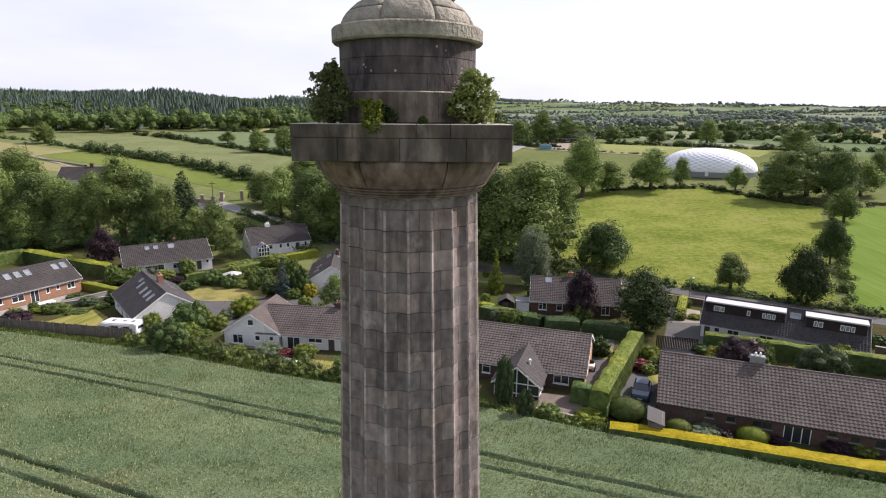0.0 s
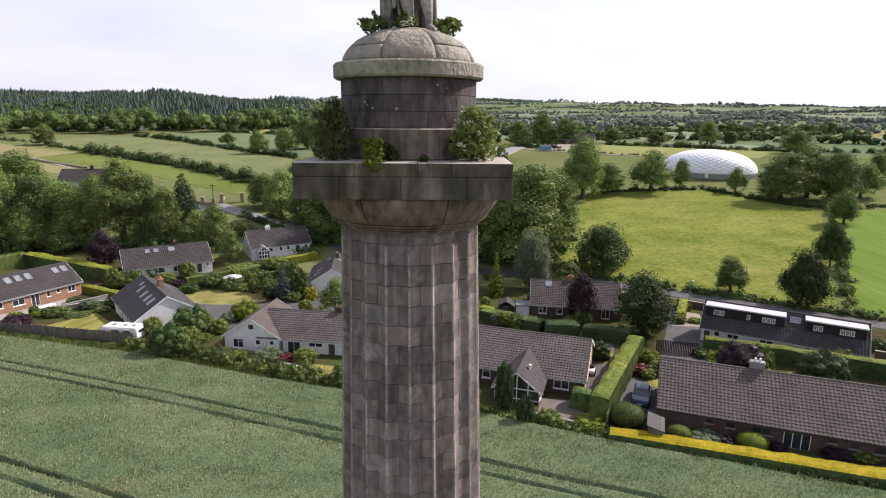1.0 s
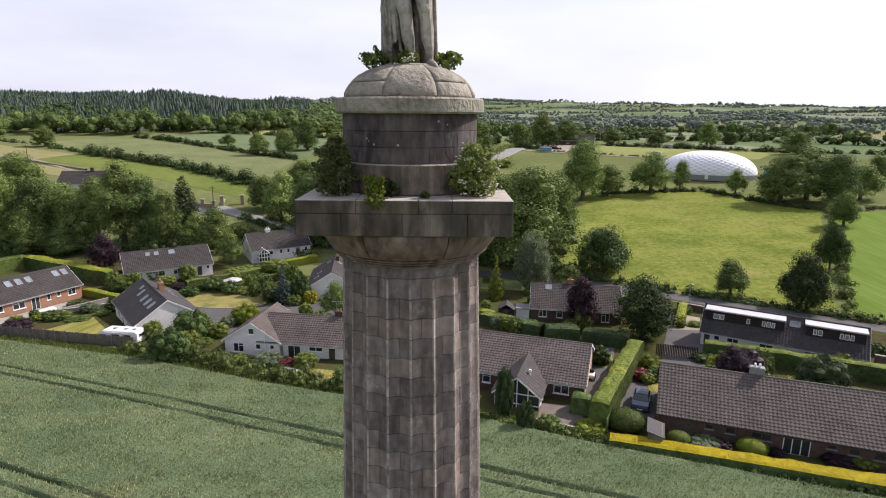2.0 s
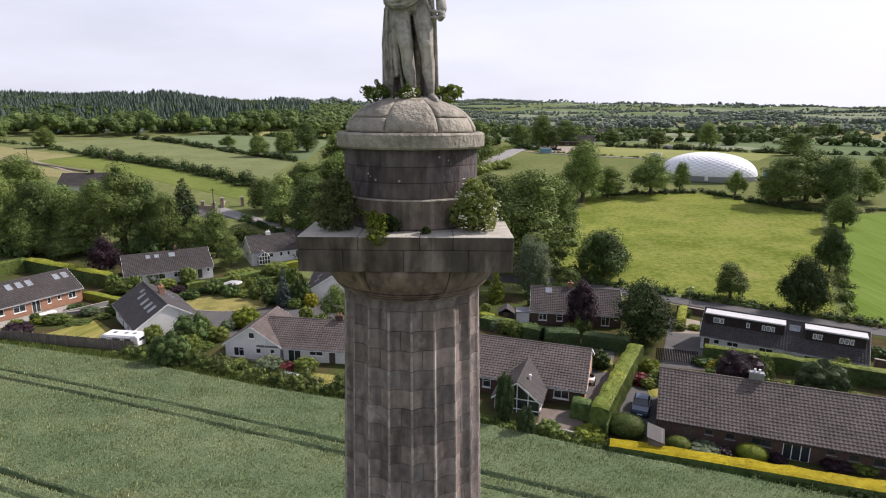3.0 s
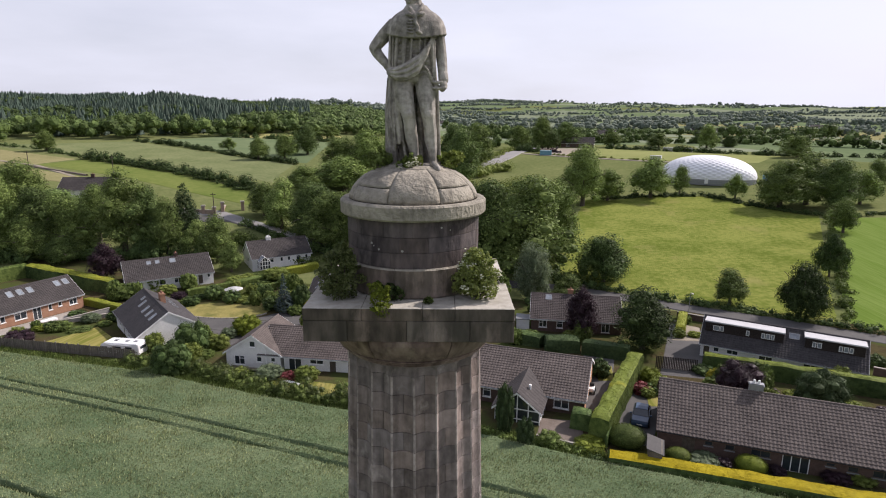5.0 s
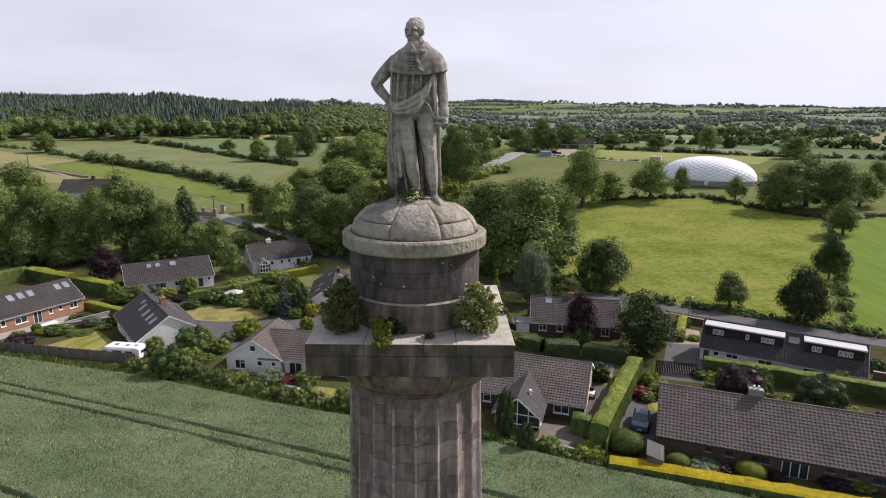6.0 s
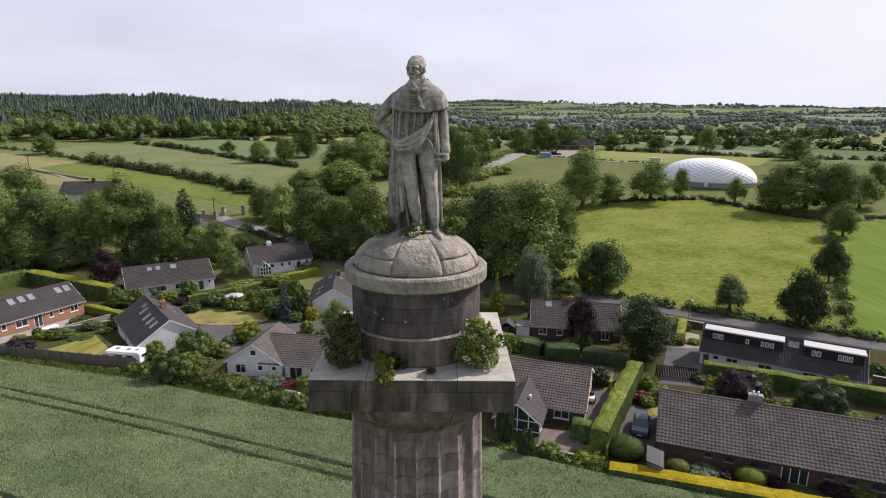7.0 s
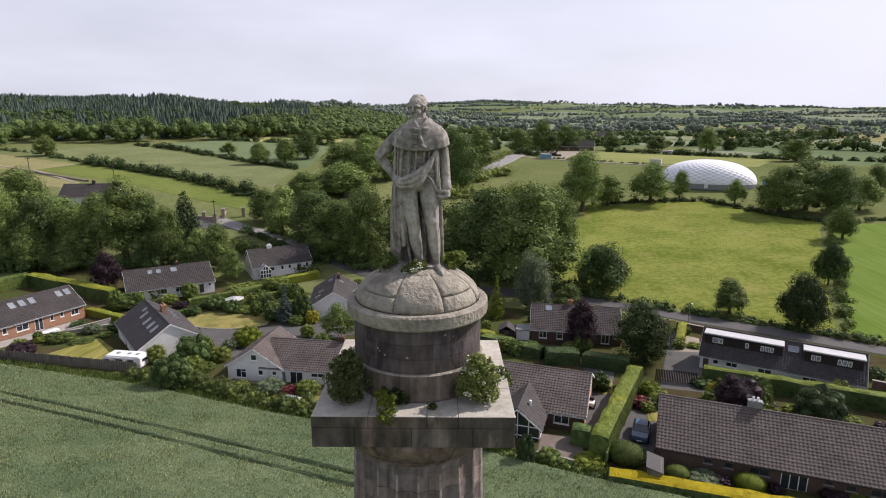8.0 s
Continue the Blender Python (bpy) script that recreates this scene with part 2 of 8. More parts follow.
TILE_BROWN = mat("brown_roof_tile", (0.080, 0.066, 0.060), (0.140, 0.116, 0.105), 0.5, 5, rough=0.85, bump=0.3, bs=20, isl=0.06)
TILE_DARK = mat("dark_roof_tile", (0.038, 0.036, 0.038), (0.070, 0.064, 0.064), 0.5, 5, rough=0.8, bump=0.3, bs=20, isl=0.10)
TILE_GREY = mat("grey_roof_tile", (0.040, 0.036, 0.035), (0.070, 0.061, 0.059), 0.4, 4, rough=0.85, bump=0.3, bs=20, isl=0.10)
TILE_UMBER = mat("umber_roof_tile", (0.052, 0.043, 0.041), (0.092, 0.077, 0.072), 0.5, 5, rough=0.85, bump=0.3, bs=20, isl=0.08)
BRICK_RED = mat("orange_brick", (0.24, 0.128, 0.080), (0.34, 0.190, 0.122), 2, 14, bump=0.4, bs=12)
BRICK_BROWN = mat("brown_brick", (0.062, 0.040, 0.033), (0.112, 0.072, 0.058), 2, 14, bump=0.4, bs=12)
RENDER = mat("white_render", (0.60, 0.60, 0.59), (0.76, 0.75, 0.73), 0.8, 6, bump=0.3, bs=30)
RENDER_TAN = mat("orange_gable_render", (0.42, 0.235, 0.135), (0.55, 0.32, 0.19), 1, 8, bump=0.3, bs=20)
WHITE = mat("white_paint", (0.70, 0.70, 0.69), (0.82, 0.82, 0.81), 2, 10, rough=0.5, bump=0.05)
PALE_FELT = mat("pale_roof_felt", (0.42, 0.42, 0.43), (0.52, 0.52, 0.53), 1, 8, rough=0.7)
DARK_WOOD = mat("dark_boarding", (0.018, 0.013, 0.012), (0.035, 0.026, 0.022), 2, 10, rough=0.7)
FENCE = mat("fence_timber", (0.115, 0.100, 0.084), (0.200, 0.178, 0.150), 1.5, 9, rough=0.9, isl=0.18, obj=0.15)
BARK = mat("bark", (0.060, 0.048, 0.036), (0.115, 0.095, 0.072), 3, 14, bump=0.8, bs=10)
PANE = glass("window_glass")
ROOF_PANE = glass("rooflight_glass", (0.16, 0.18, 0.20), 0.15)
LEAD = mat("grey_metal", (0.22, 0.23, 0.24), (0.30, 0.31, 0.32), 3, 20, rough=0.5, metal=0.4)
MEMBRANE = mat("white_membrane", (0.74, 0.75, 0.78), (0.82, 0.83, 0.85), 0.1, 1, rough=0.5, bump=0.1, bs=1)
CAR_BLUE = mat("blue_car_paint", (0.040, 0.070, 0.120), (0.052, 0.086, 0.140), 2, 8, rough=0.22, bump=0, spec=0.4)
VAN_WHITE = mat("white_van_paint", (0.76, 0.76, 0.76), (0.84, 0.84, 0.84), 1, 8, rough=0.3, bump=0)
RUBBER = mat("black_rubber", (0.012, 0.012, 0.012), (0.022, 0.022, 0.022), 5, 20, rough=0.8)
BLUE_TARP = mat("blue_sheet", (0.13, 0.27, 0.34), (0.18, 0.34, 0.42), 1, 5)
GATE_STONE = mat("gate_brick", (0.26, 0.19, 0.15), (0.36, 0.28, 0.22), 1, 8)
FOLIAGE = {
    # hedge-top leaf, brightened to carry the sunlight in its colour
    "hedge_top": mat("sunlit_hedge_top", (0.150, 0.175, 0.022), (0.250, 0.270, 0.042), 0.4, 3, rough=0.6, bump=0, isl=0.25, thin=0.15, spec=0.1, third=((0.34, 0.32, 0.04), 0.35, 0.55, 0.68)),
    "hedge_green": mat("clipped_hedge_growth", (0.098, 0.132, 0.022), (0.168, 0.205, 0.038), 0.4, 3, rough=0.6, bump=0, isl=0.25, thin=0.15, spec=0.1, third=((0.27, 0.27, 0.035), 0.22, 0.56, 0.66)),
    "tree_dark": mat("dark_tree_foliage", (0.0527, 0.0859, 0.0263), (0.1562, 0.2147, 0.0659), 0.25, 2, rough=0.6, bump=0, isl=0.5, obj=0.32, thin=0.08, spec=0.1),
    "tree": mat("tree_foliage", (0.0781, 0.1171, 0.0312), (0.2098, 0.2745, 0.0805), 0.25, 2, rough=0.6, bump=0, isl=0.5, obj=0.32, thin=0.1, spec=0.1),
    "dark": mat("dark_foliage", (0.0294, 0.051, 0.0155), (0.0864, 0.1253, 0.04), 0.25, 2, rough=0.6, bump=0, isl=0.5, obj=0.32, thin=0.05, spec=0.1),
    "mid": mat("green_foliage", (0.0512, 0.0784, 0.0192), (0.138, 0.18, 0.048), 0.25, 2, rough=0.6, bump=0, isl=0.5, obj=0.2, thin=0.1, spec=0.1),
    "light": mat("light_foliage", (0.104, 0.138, 0.029), (0.192, 0.226, 0.058), 0.25, 2, rough=0.6, bump=0, isl=0.3, obj=0.2, thin=0.15, spec=0.1),
    "brown": mat("olive_foliage", (0.062, 0.084, 0.028), (0.145, 0.170, 0.062), 3, 12, rough=0.6, bump=0, isl=0.4, thin=0.45),
    "grey": mat("grey_green_foliage", (0.092, 0.126, 0.066), (0.178, 0.220, 0.126), 0.3, 2, rough=0.6, bump=0, isl=0.3, thin=0.4),
    "copper": mat("copper_foliage", (0.020, 0.011, 0.016), (0.046, 0.022, 0.030), 0.4, 2, rough=0.55, bump=0, isl=0.35, thin=0.2),
    "gold": mat("golden_foliage", (0.20, 0.20, 0.018), (0.34, 0.31, 0.03), 0.4, 2, rough=0.6, bump=0, isl=0.25, thin=0.25),
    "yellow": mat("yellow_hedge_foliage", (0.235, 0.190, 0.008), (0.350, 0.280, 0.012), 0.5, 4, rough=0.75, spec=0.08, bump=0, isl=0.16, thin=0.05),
    "lime": mat("lime_foliage", (0.092, 0.122, 0.015), (0.165, 0.196, 0.028), 0.5, 3, rough=0.6, bump=0, isl=0.25, thin=0.15, spec=0.1),
    "spruce": mat("blue_spruce_foliage", (0.030, 0.048, 0.042), (0.070, 0.100, 0.092), 0.5, 3, rough=0.7, bump=0, isl=0.25, thin=0.1),
    "conifer": mat("conifer_foliage", (0.034, 0.058, 0.042), (0.062, 0.092, 0.066), 0.02, 0.3, rough=0.8, bump=0, isl=0.3),
    "cypress": mat("cypress_foliage", (0.026, 0.044, 0.018), (0.062, 0.090, 0.036), 0.4, 3, rough=0.65, bump=0, isl=0.3, thin=0.06, spec=0.1),
    "elder": mat("elder_foliage", (0.135, 0.170, 0.042), (0.260, 0.300, 0.090), 3, 12, rough=0.55, bump=0, isl=0.35, thin=0.3),
    # paler and greyer than near leaves: distance haze in the colour
    "far": mat("hazed_woodland_foliage", (0.104, 0.134, 0.106), (0.152, 0.183, 0.142), 0.01, 0.05, rough=0.8, bump=0, isl=0.15),
    "red": mat("red_foliage", (0.10, 0.020, 0.022), (0.17, 0.035, 0.035), 0.5, 3, rough=0.6, bump=0, isl=0.3, thin=0.2),
}
FLOWER = mat("cream_flower", (0.50, 0.51, 0.36), (0.64, 0.64, 0.48), 5, 20, rough=0.7, bump=0)

# ---- mesh helpers ----


def mesh_object(name, bm, material, smooth=False):
    me = bpy.data.meshes.new(name)
    bm.to_mesh(me)
    bm.free()
    for m in material if isinstance(material, (list, tuple)) else (material,):
        me.materials.append(m)
    if smooth:
        me.shade_smooth()
    return new(name, me)


def from_arrays(name, verts, faces, material, smooth=False):
    me = bpy.data.meshes.new(name)
    me.from_pydata(verts, [], faces)
    for m in material if isinstance(material, (list, tuple)) else (material,):
        me.materials.append(m)
    if smooth:
        me.shade_smooth()
    return new(name, me)


def part(name, bm, material, parent, label="", smooth=False):
    ob = mesh_object(name, bm, material, smooth)
    ob.parent = parent
    return tagged(ob, label)


def thing(name, m, label, category, group=""):
    ob = new(name)
    ob.empty_display_size = 0.3
    ob.matrix_basis = m
    return tagged(ob, label, category, group)


def box(bm, x0, y0, z0, x1, y1, z1, bevel=0.0):
    vs = [bm.verts.new(p) for p in ((x0, y0, z0), (x1, y0, z0), (x1, y1, z0), (x0, y1, z0), (x0, y0, z1), (x1, y0, z1), (x1, y1, z1), (x0, y1, z1))]
    fs = [bm.faces.new([vs[i] for i in f]) for f in ((3, 2, 1, 0), (4, 5, 6, 7), (0, 1, 5, 4), (1, 2, 6, 5), (2, 3, 7, 6), (3, 0, 4, 7))]
    if bevel:
        bmesh.ops.bevel(bm, geom=list({e for f in fs for e in f.edges}), offset=bevel, segments=1, affect="EDGES", profile=0.5)
    return bm


def a_box(*args, **kw):
    return box(bmesh.new(), *args, **kw)


def prism(bm, loop, vec):
    """A closed prism: the loop of points, pushed along vec."""
    a = [bm.verts.new(p) for p in loop]
    b = [bm.verts.new(Vector(p) + Vector(vec)) for p in loop]
    bm.faces.new(a[::-1])
    bm.faces.new(b)
    for i in range(len(a)):
        j = (i + 1) % len(a)
        bm.faces.new((a[i], a[j], b[j], b[i]))
    bmesh.ops.recalc_face_normals(bm, faces=bm.faces)
    return bm


def tube(bm, p0, r0, p1, r1, n=8):
    """A tapered round bar from p0 to p1."""
    p0, p1 = Vector(p0), Vector(p1)
    q = (p1 - p0).to_track_quat("Z", "Y")
    rings = []
    for p, r in ((p0, r0), (p1, r1)):
        rings.append([bm.verts.new(p + q @ Vector((r * math.cos(2 * math.pi * i / n), r * math.sin(2 * math.pi * i / n), 0))) for i in range(n)])
    for i in range(n):
        j = (i + 1) % n
        bm.faces.new((rings[0][i], rings[0][j], rings[1][j], rings[1][i]))
    bm.faces.new(rings[0][::-1])
    bm.faces.new(rings[1])
    return bm


def ellipsoid(bm, c, r, sub=2, rot=None):
    m = Matrix.Translation(c) @ (rot.to_4x4() if rot else Matrix()) @ Matrix.Diagonal((*r, 1))
    bmesh.ops.create_icosphere(bm, subdivisions=sub, radius=1, matrix=m)
    return bm


# ---- land ----
LEFT_R, LEFT_Z = (0, 115, 165, 215, 300, 500, 700, 1000, 1500, 3000, 4800), (0, 0, 4, 12, 18, 28, 36, 49, 48, 88, 96)
RIGHT_R, RIGHT_Z = (0, 115, 165, 230, 320, 600, 1000, 1600, 2200, 3000, 4800), (0, 0, 2, 6, 13, 15.5, 19, 28, 50, 90, 94)

NEAR_Y, NEAR_Z = (34, 44, 55, 62, 75, 100, 130), (1.5, 1.2, 0.6, 0.2, -0.6, -1.1, 0)


def land(x, y):
    """Height of the ground: level by the houses, rising to wooded and farmed hills."""
    x, y = np.asarray(x, float), np.asarray(y, float)
    r, az = np.hypot(x, y + 9), np.degrees(np.arctan2(x, y + 9))
    k = np.clip((az + 12) / 18, 0, 1)
    k = k * k * (3 - 2 * k)
    z = np.interp(r, LEFT_R, LEFT_Z) * (1 - k) + np.interp(r, RIGHT_R, RIGHT_Z) * k
    roll = np.clip((r - 420) / 900, 0, 1)
    z = z + np.interp(y, NEAR_Y, NEAR_Z)
    z = z + 7 * np.exp(-((az + 26) / 3.4) ** 2 - ((r - 740) / 170) ** 2) + 4 * np.exp(-((az + 36) / 3) ** 2 - ((r - 760) / 170) ** 2)
    return z + roll * (5 * np.sin(x / 173 + y / 411) * np.sin(y / 277 + 1.3) + 4 * np.sin(x / 61 + 2) * np.sin(y / 97)) + np.clip((r - 1500) / 1200, 0, 1) * (16 * np.sin(x / 420 + 0.6) + 9 * np.sin(x / 190 + 1.0))


def ground_z(x, y):
    return float(land(x, y))


azs = np.radians(np.concatenate([np.arange(-180, -56, 6), np.arange(-56, 56, 0.8), np.arange(56, 180, 6)]))
rads = np.concatenate([[0.5], np.linspace(10, 115, 36), np.linspace(118, 420, 122), np.geomspace(430, 4700, 60)])
gx, gy = np.outer(rads, np.sin(azs)), np.outer(rads, np.cos(azs)) - 9
gv = np.stack([gx.ravel(), gy.ravel(), land(gx, gy).ravel()], 1).tolist()
na = len(azs)
gf = [(i * na + j, i * na + (j + 1) % na, (i + 1) * na + (j + 1) % na, (i + 1) * na + j) for i in range(len(rads) - 1) for j in range(na)]
gf.append(list(range(na))[::-1])
ground = tagged(from_arrays("ground", gv, [f[::-1] for f in gf], GRASS, True), "rolling green farmland reaching the horizon", "ground", kind="structure")


def patch(name, corners, material, label, lift=0.05, nu=40, nv=40, kind="structure", category="field"):
    """A sheet of ground cover over four corners, following the land."""
    a, b, c, d = [np.array(p, float) for p in corners]
    verts, faces = [], []
    for i in range(nu + 1):
        for j in range(nv + 1):
            u, v = i / nu, j / nv
            p = (a * (1 - u) + b * u) * (1 - v) + (d * (1 - u) + c * u) * v
            verts.append((p[0], p[1], ground_z(*p) + (lift if 0 < i < nu and 0 < j < nv else -0.06)))
    for i in range(nu):
        for j in range(nv):
            faces.append((i * (nv + 1) + j, (i + 1) * (nv + 1) + j, (i + 1) * (nv + 1) + j + 1, i * (nv + 1) + j + 1))
    ob = from_arrays(name, verts, faces, material, True)
    if sum(p.normal.z for p in ob.data.polygons) < 0:
        ob.data.flip_normals()
    return tagged(ob, label, category, kind=kind)


def strip(name, pts, width, material, label, lift=0.05, step=4.0, category="road", thick=0.0):
    """A road along a line of points."""
    line = []
    for (x0, y0), (x1, y1) in zip(pts, pts[1:]):
        n = max(1, int(math.hypot(x1 - x0, y1 - y0) / step))
        line += [(x0 + (x1 - x0) * i / n, y0 + (y1 - y0) * i / n) for i in range(n)]
    line.append(pts[-1])
    verts, faces = [], []
    for i, (x, y) in enumerate(line):
        (xa, ya), (xb, yb) = line[max(i - 1, 0)], line[min(i + 1, len(line) - 1)]
        d = Vector((xb - xa, yb - ya)).normalized()
        for o, up in ((-width / 2 - 0.3, -0.06), (-width / 2, lift), (width / 2, lift), (width / 2 + 0.3, -0.06)):
            px, py = x - d.y * o, y + d.x * o
            verts.append((px, py, ground_z(px, py) + up))
        if i:
            for j in range(3):
                faces.append((4 * i - 4 + j, 4 * i + j, 4 * i + j + 1, 4 * i - 3 + j)[::-1])
    ob = from_arrays(name, verts, faces, material)
    if sum(p.normal.z for p in ob.data.polygons) < 0:
        ob.data.flip_normals()
    return tagged(ob, label, category, kind="structure")


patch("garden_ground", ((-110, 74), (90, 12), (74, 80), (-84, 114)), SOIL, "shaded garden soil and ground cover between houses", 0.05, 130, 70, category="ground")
patch("meadow", ((18, 107.5), (63, 80.5), (108, 161), (45, 191)), MEADOW, "sunlit green grazing meadow", 0.1)
patch("meadow_head", ((44, 184), (106, 154), (92, 192), (69, 195)), MEADOW, "sunlit strip of meadow under the hedgerow", 0.16)
patch("right_meadow", ((63, 79.5), (150, 32), (190, 150), (107.5, 158.5)), MEADOW_RIGHT, "bright green meadow with mowing stripes", 0.15)
patch("sports_pitch", ((59, 294), (140, 262), (166, 290), (88, 350)), PITCH, "pale mown sports pitch", 0.12)
patch("mown_field", ((-149, 194), (-60, 158), (-57, 169), (-142, 211)), MOWN, "bright green mown field", 0.12)
patch("hay_field", ((-205, 238), (-60, 183), (-62, 216), (-160, 276)), HAY, "pale green hay field", 0.12)
patch("pasture", ((-158, 279), (-58, 219), (-64, 296), (-128, 318)), FAR_GREEN, "green pasture between hedgerows", 0.12)
patch("straw_field", ((-134, 342), (-122, 314), (-62, 301), (-66, 336)), STUBBLE, "pale straw-coloured field", 0.12)
patch("dry_paddock", ((-152, 166), (-118, 166), (-121, 175), (-151, 188)), STUBBLE_GREEN, "dry paddock inside a low wall", 0.16)
strip("paddock_bank", [(-150.5, 190.5), (-135, 183.5), (-120, 177)], 0.6, BROWN_PAVING, "worn brown bank round the paddock", 0.5, category="bank")
patch("rough_paddock", ((-220, 200), (-150, 190), (-144, 210), (-215, 236)), STUBBLE_GREEN, "dry rough paddock with tracks", 0.1)
ROAD = [(120, 41), (91, 58), (67.6, 71.9), (59.3, 77.5), (52.5, 82), (43.5, 87.2), (35, 93), (28, 97.4), (18, 101.5), (6, 104), (-8, 107), (-20, 114), (-36, 127), (-51, 139), (-60, 145), (-74, 143)]
strip("road", ROAD, 4.2, ASPHALT, "grey asphalt lane behind the houses", 0.14)
strip("gateway_road", [(-36, 127), (-50, 139), (-59, 145), (-66, 149), (-78, 149)], 4.4, ROAD_PALE, "pale worn asphalt road by the gateway", 0.22)
strip("paddock_track", [(-215, 214), (-160, 196), (-146, 191), (-122, 174)], 1.2, GRAVEL, "worn earth track", 0.25)
strip("club_road", [(-16, 214), (-4, 236), (12, 262), (24, 290), (36, 322), (46, 352)], 9, ROAD_PALE, "pale grey access road", 0.35)
patch("car_park", ((50, 300), (58, 299), (78, 348), (46, 352)), GRAVEL, "brown gravel car park", 0.35)
strip("club_path", [(36, 306), (62, 291), (100, 272), (130, 262)], 2.2, GRAVEL, "pale path beside the pitch", 0.3)
patch("lawn", ((-58.4, 67.2), (-49, 63.6), (-48.8, 68.8), (-55.2, 75)), LAWN, "striped sunlit lawn", 0.16, category="lawn")
oval_v, oval_f = [(-38.6, 84.0, ground_z(-38.6, 84.0) + 0.16)], []
for i in range(64):
    a = 2 * math.pi * i / 64
    px, py = -38.6 + 7.4 * math.cos(a) + 0.9 * math.sin(a), 84.0 + 4.1 * math.sin(a) - 0.9 * math.cos(a)
    oval_v.append((px, py, ground_z(px, py) + 0.14))
    oval_f.append((0, 1 + i, 1 + (i + 1) % 64))
tagged(from_arrays("dry_lawn", oval_v, oval_f, DRY_LAWN), "dry yellowed oval lawn", "lawn", kind="structure")
patch("back_lawn", ((-34.8, 90), (-26.8, 89), (-25.6, 100), (-33.4, 99)), MOWN, "small green lawn", 0.16, category="lawn")
patch("estate_road", ((-38.6, 75.4), (-32.4, 66.2), (-15, 78.5), (-17, 85)), ASPHALT, "dark asphalt estate road", 0.08, category="road")
patch("estate_turning", ((-43.1, 82.2), (-34.9, 79.2), (-33.2, 73.0), (-38.6, 74.6)), ASPHALT, "dark asphalt turning place beside the oval lawn", 0.11, category="road")
patch("estate_drive", ((-34, 78), (-24, 80.5), (-16, 85.5), (-26.4, 86.5)), ASPHALT, "dark asphalt driveway", 0.1, category="road")
patch("car_drive", ((15.4, 40.8), (19.4, 40.2), (27, 58), (21.2, 54)), ASPHALT, "grey asphalt driveway", 0.09, category="drive")
patch("rear_drive", ((26, 58), (32.8, 56.4), (39.4, 78), (35.6, 81)), ASPHALT, "shaded asphalt drive", 0.08, category="drive")
patch("gravel_patch", ((32.6, 72), (36.8, 71.6), (39.4, 78.2), (36.4, 80.4)), GRAVEL, "pale gravel parking place", 0.12, category="drive")
patch("side_drive", ((14.2, 45.5), (16.6, 45.5), (22.4, 64.6), (18.3, 66)), ASPHALT, "asphalt side drive", 0.09, category="drive")
patch("patio", ((8.4, 41.4), (13.2, 40.6), (13.8, 45.4), (9.6, 46)), BROWN_PAVING, "brown paved patio", 0.09, category="patio")
patch("front_lawn", ((-22.4, 52.2), (-13.2, 50.0), (-12.8, 53.6), (-21.8, 55.6)), LAWN, "narrow garden lawn", 0.16, category="lawn")
patch("shrub_lawn", ((21.8, 49), (24.2, 48.8), (26.6, 54.6), (23.4, 56.2)), LAWN, "small lawn round shrubs", 0.12, category="lawn")
patch("side_lawn", ((18, 56), (20, 56), (21, 61), (18.8, 61)), LAWN, "small lawn beside the drive", 0.12, category="lawn")
patch("terrace", ((-64.2, 83.5), (-61, 81.6), (-69.4, 64.6), (-72.4, 66)), PAVING, "pale paved terrace along the brick bungalow", 0.1, category="patio")

# ---- monument ----
CX, CY, TURN = -0.17, 0.67, 1.1
FLUTES = 20
FLUTE_0 = 2.7


def shaft_r(z):
    return 1.195 + 0.0292 * (27.8 - z) - 0.00035 * (27.8 - z) ** 2


def flute(phi, R, depth=0.082):
    f = ((phi - FLUTE_0) / (360 / FLUTES)) % 1.0
    return R - depth * (1 - (2 * f - 1) ** 2)


def polar(r, phi, z):
    a = radians(phi)
    return (r * math.sin(a), -r * math.cos(a), z)


def arc_block(bm, profile, a0, a1, n=6):
    """A block of a ring: a closed profile of (radius, height) swept from a0 to a1 degrees."""
    rings = [[bm.verts.new(polar(r, a0 + (a1 - a0) * i / n, z)) for r, z in profile] for i in range(n + 1)]
    k = len(profile)
    for i in range(n):
        for j in range(k):
            bm.faces.new((rings[i][j], rings[i + 1][j], rings[i + 1][(j + 1) % k], rings[i][(j + 1) % k]))
    bm.faces.new(rings[0][::-1])
    bm.faces.new(rings[-1])
    bmesh.ops.recalc_face_normals(bm, faces=bm.faces)
    return bm


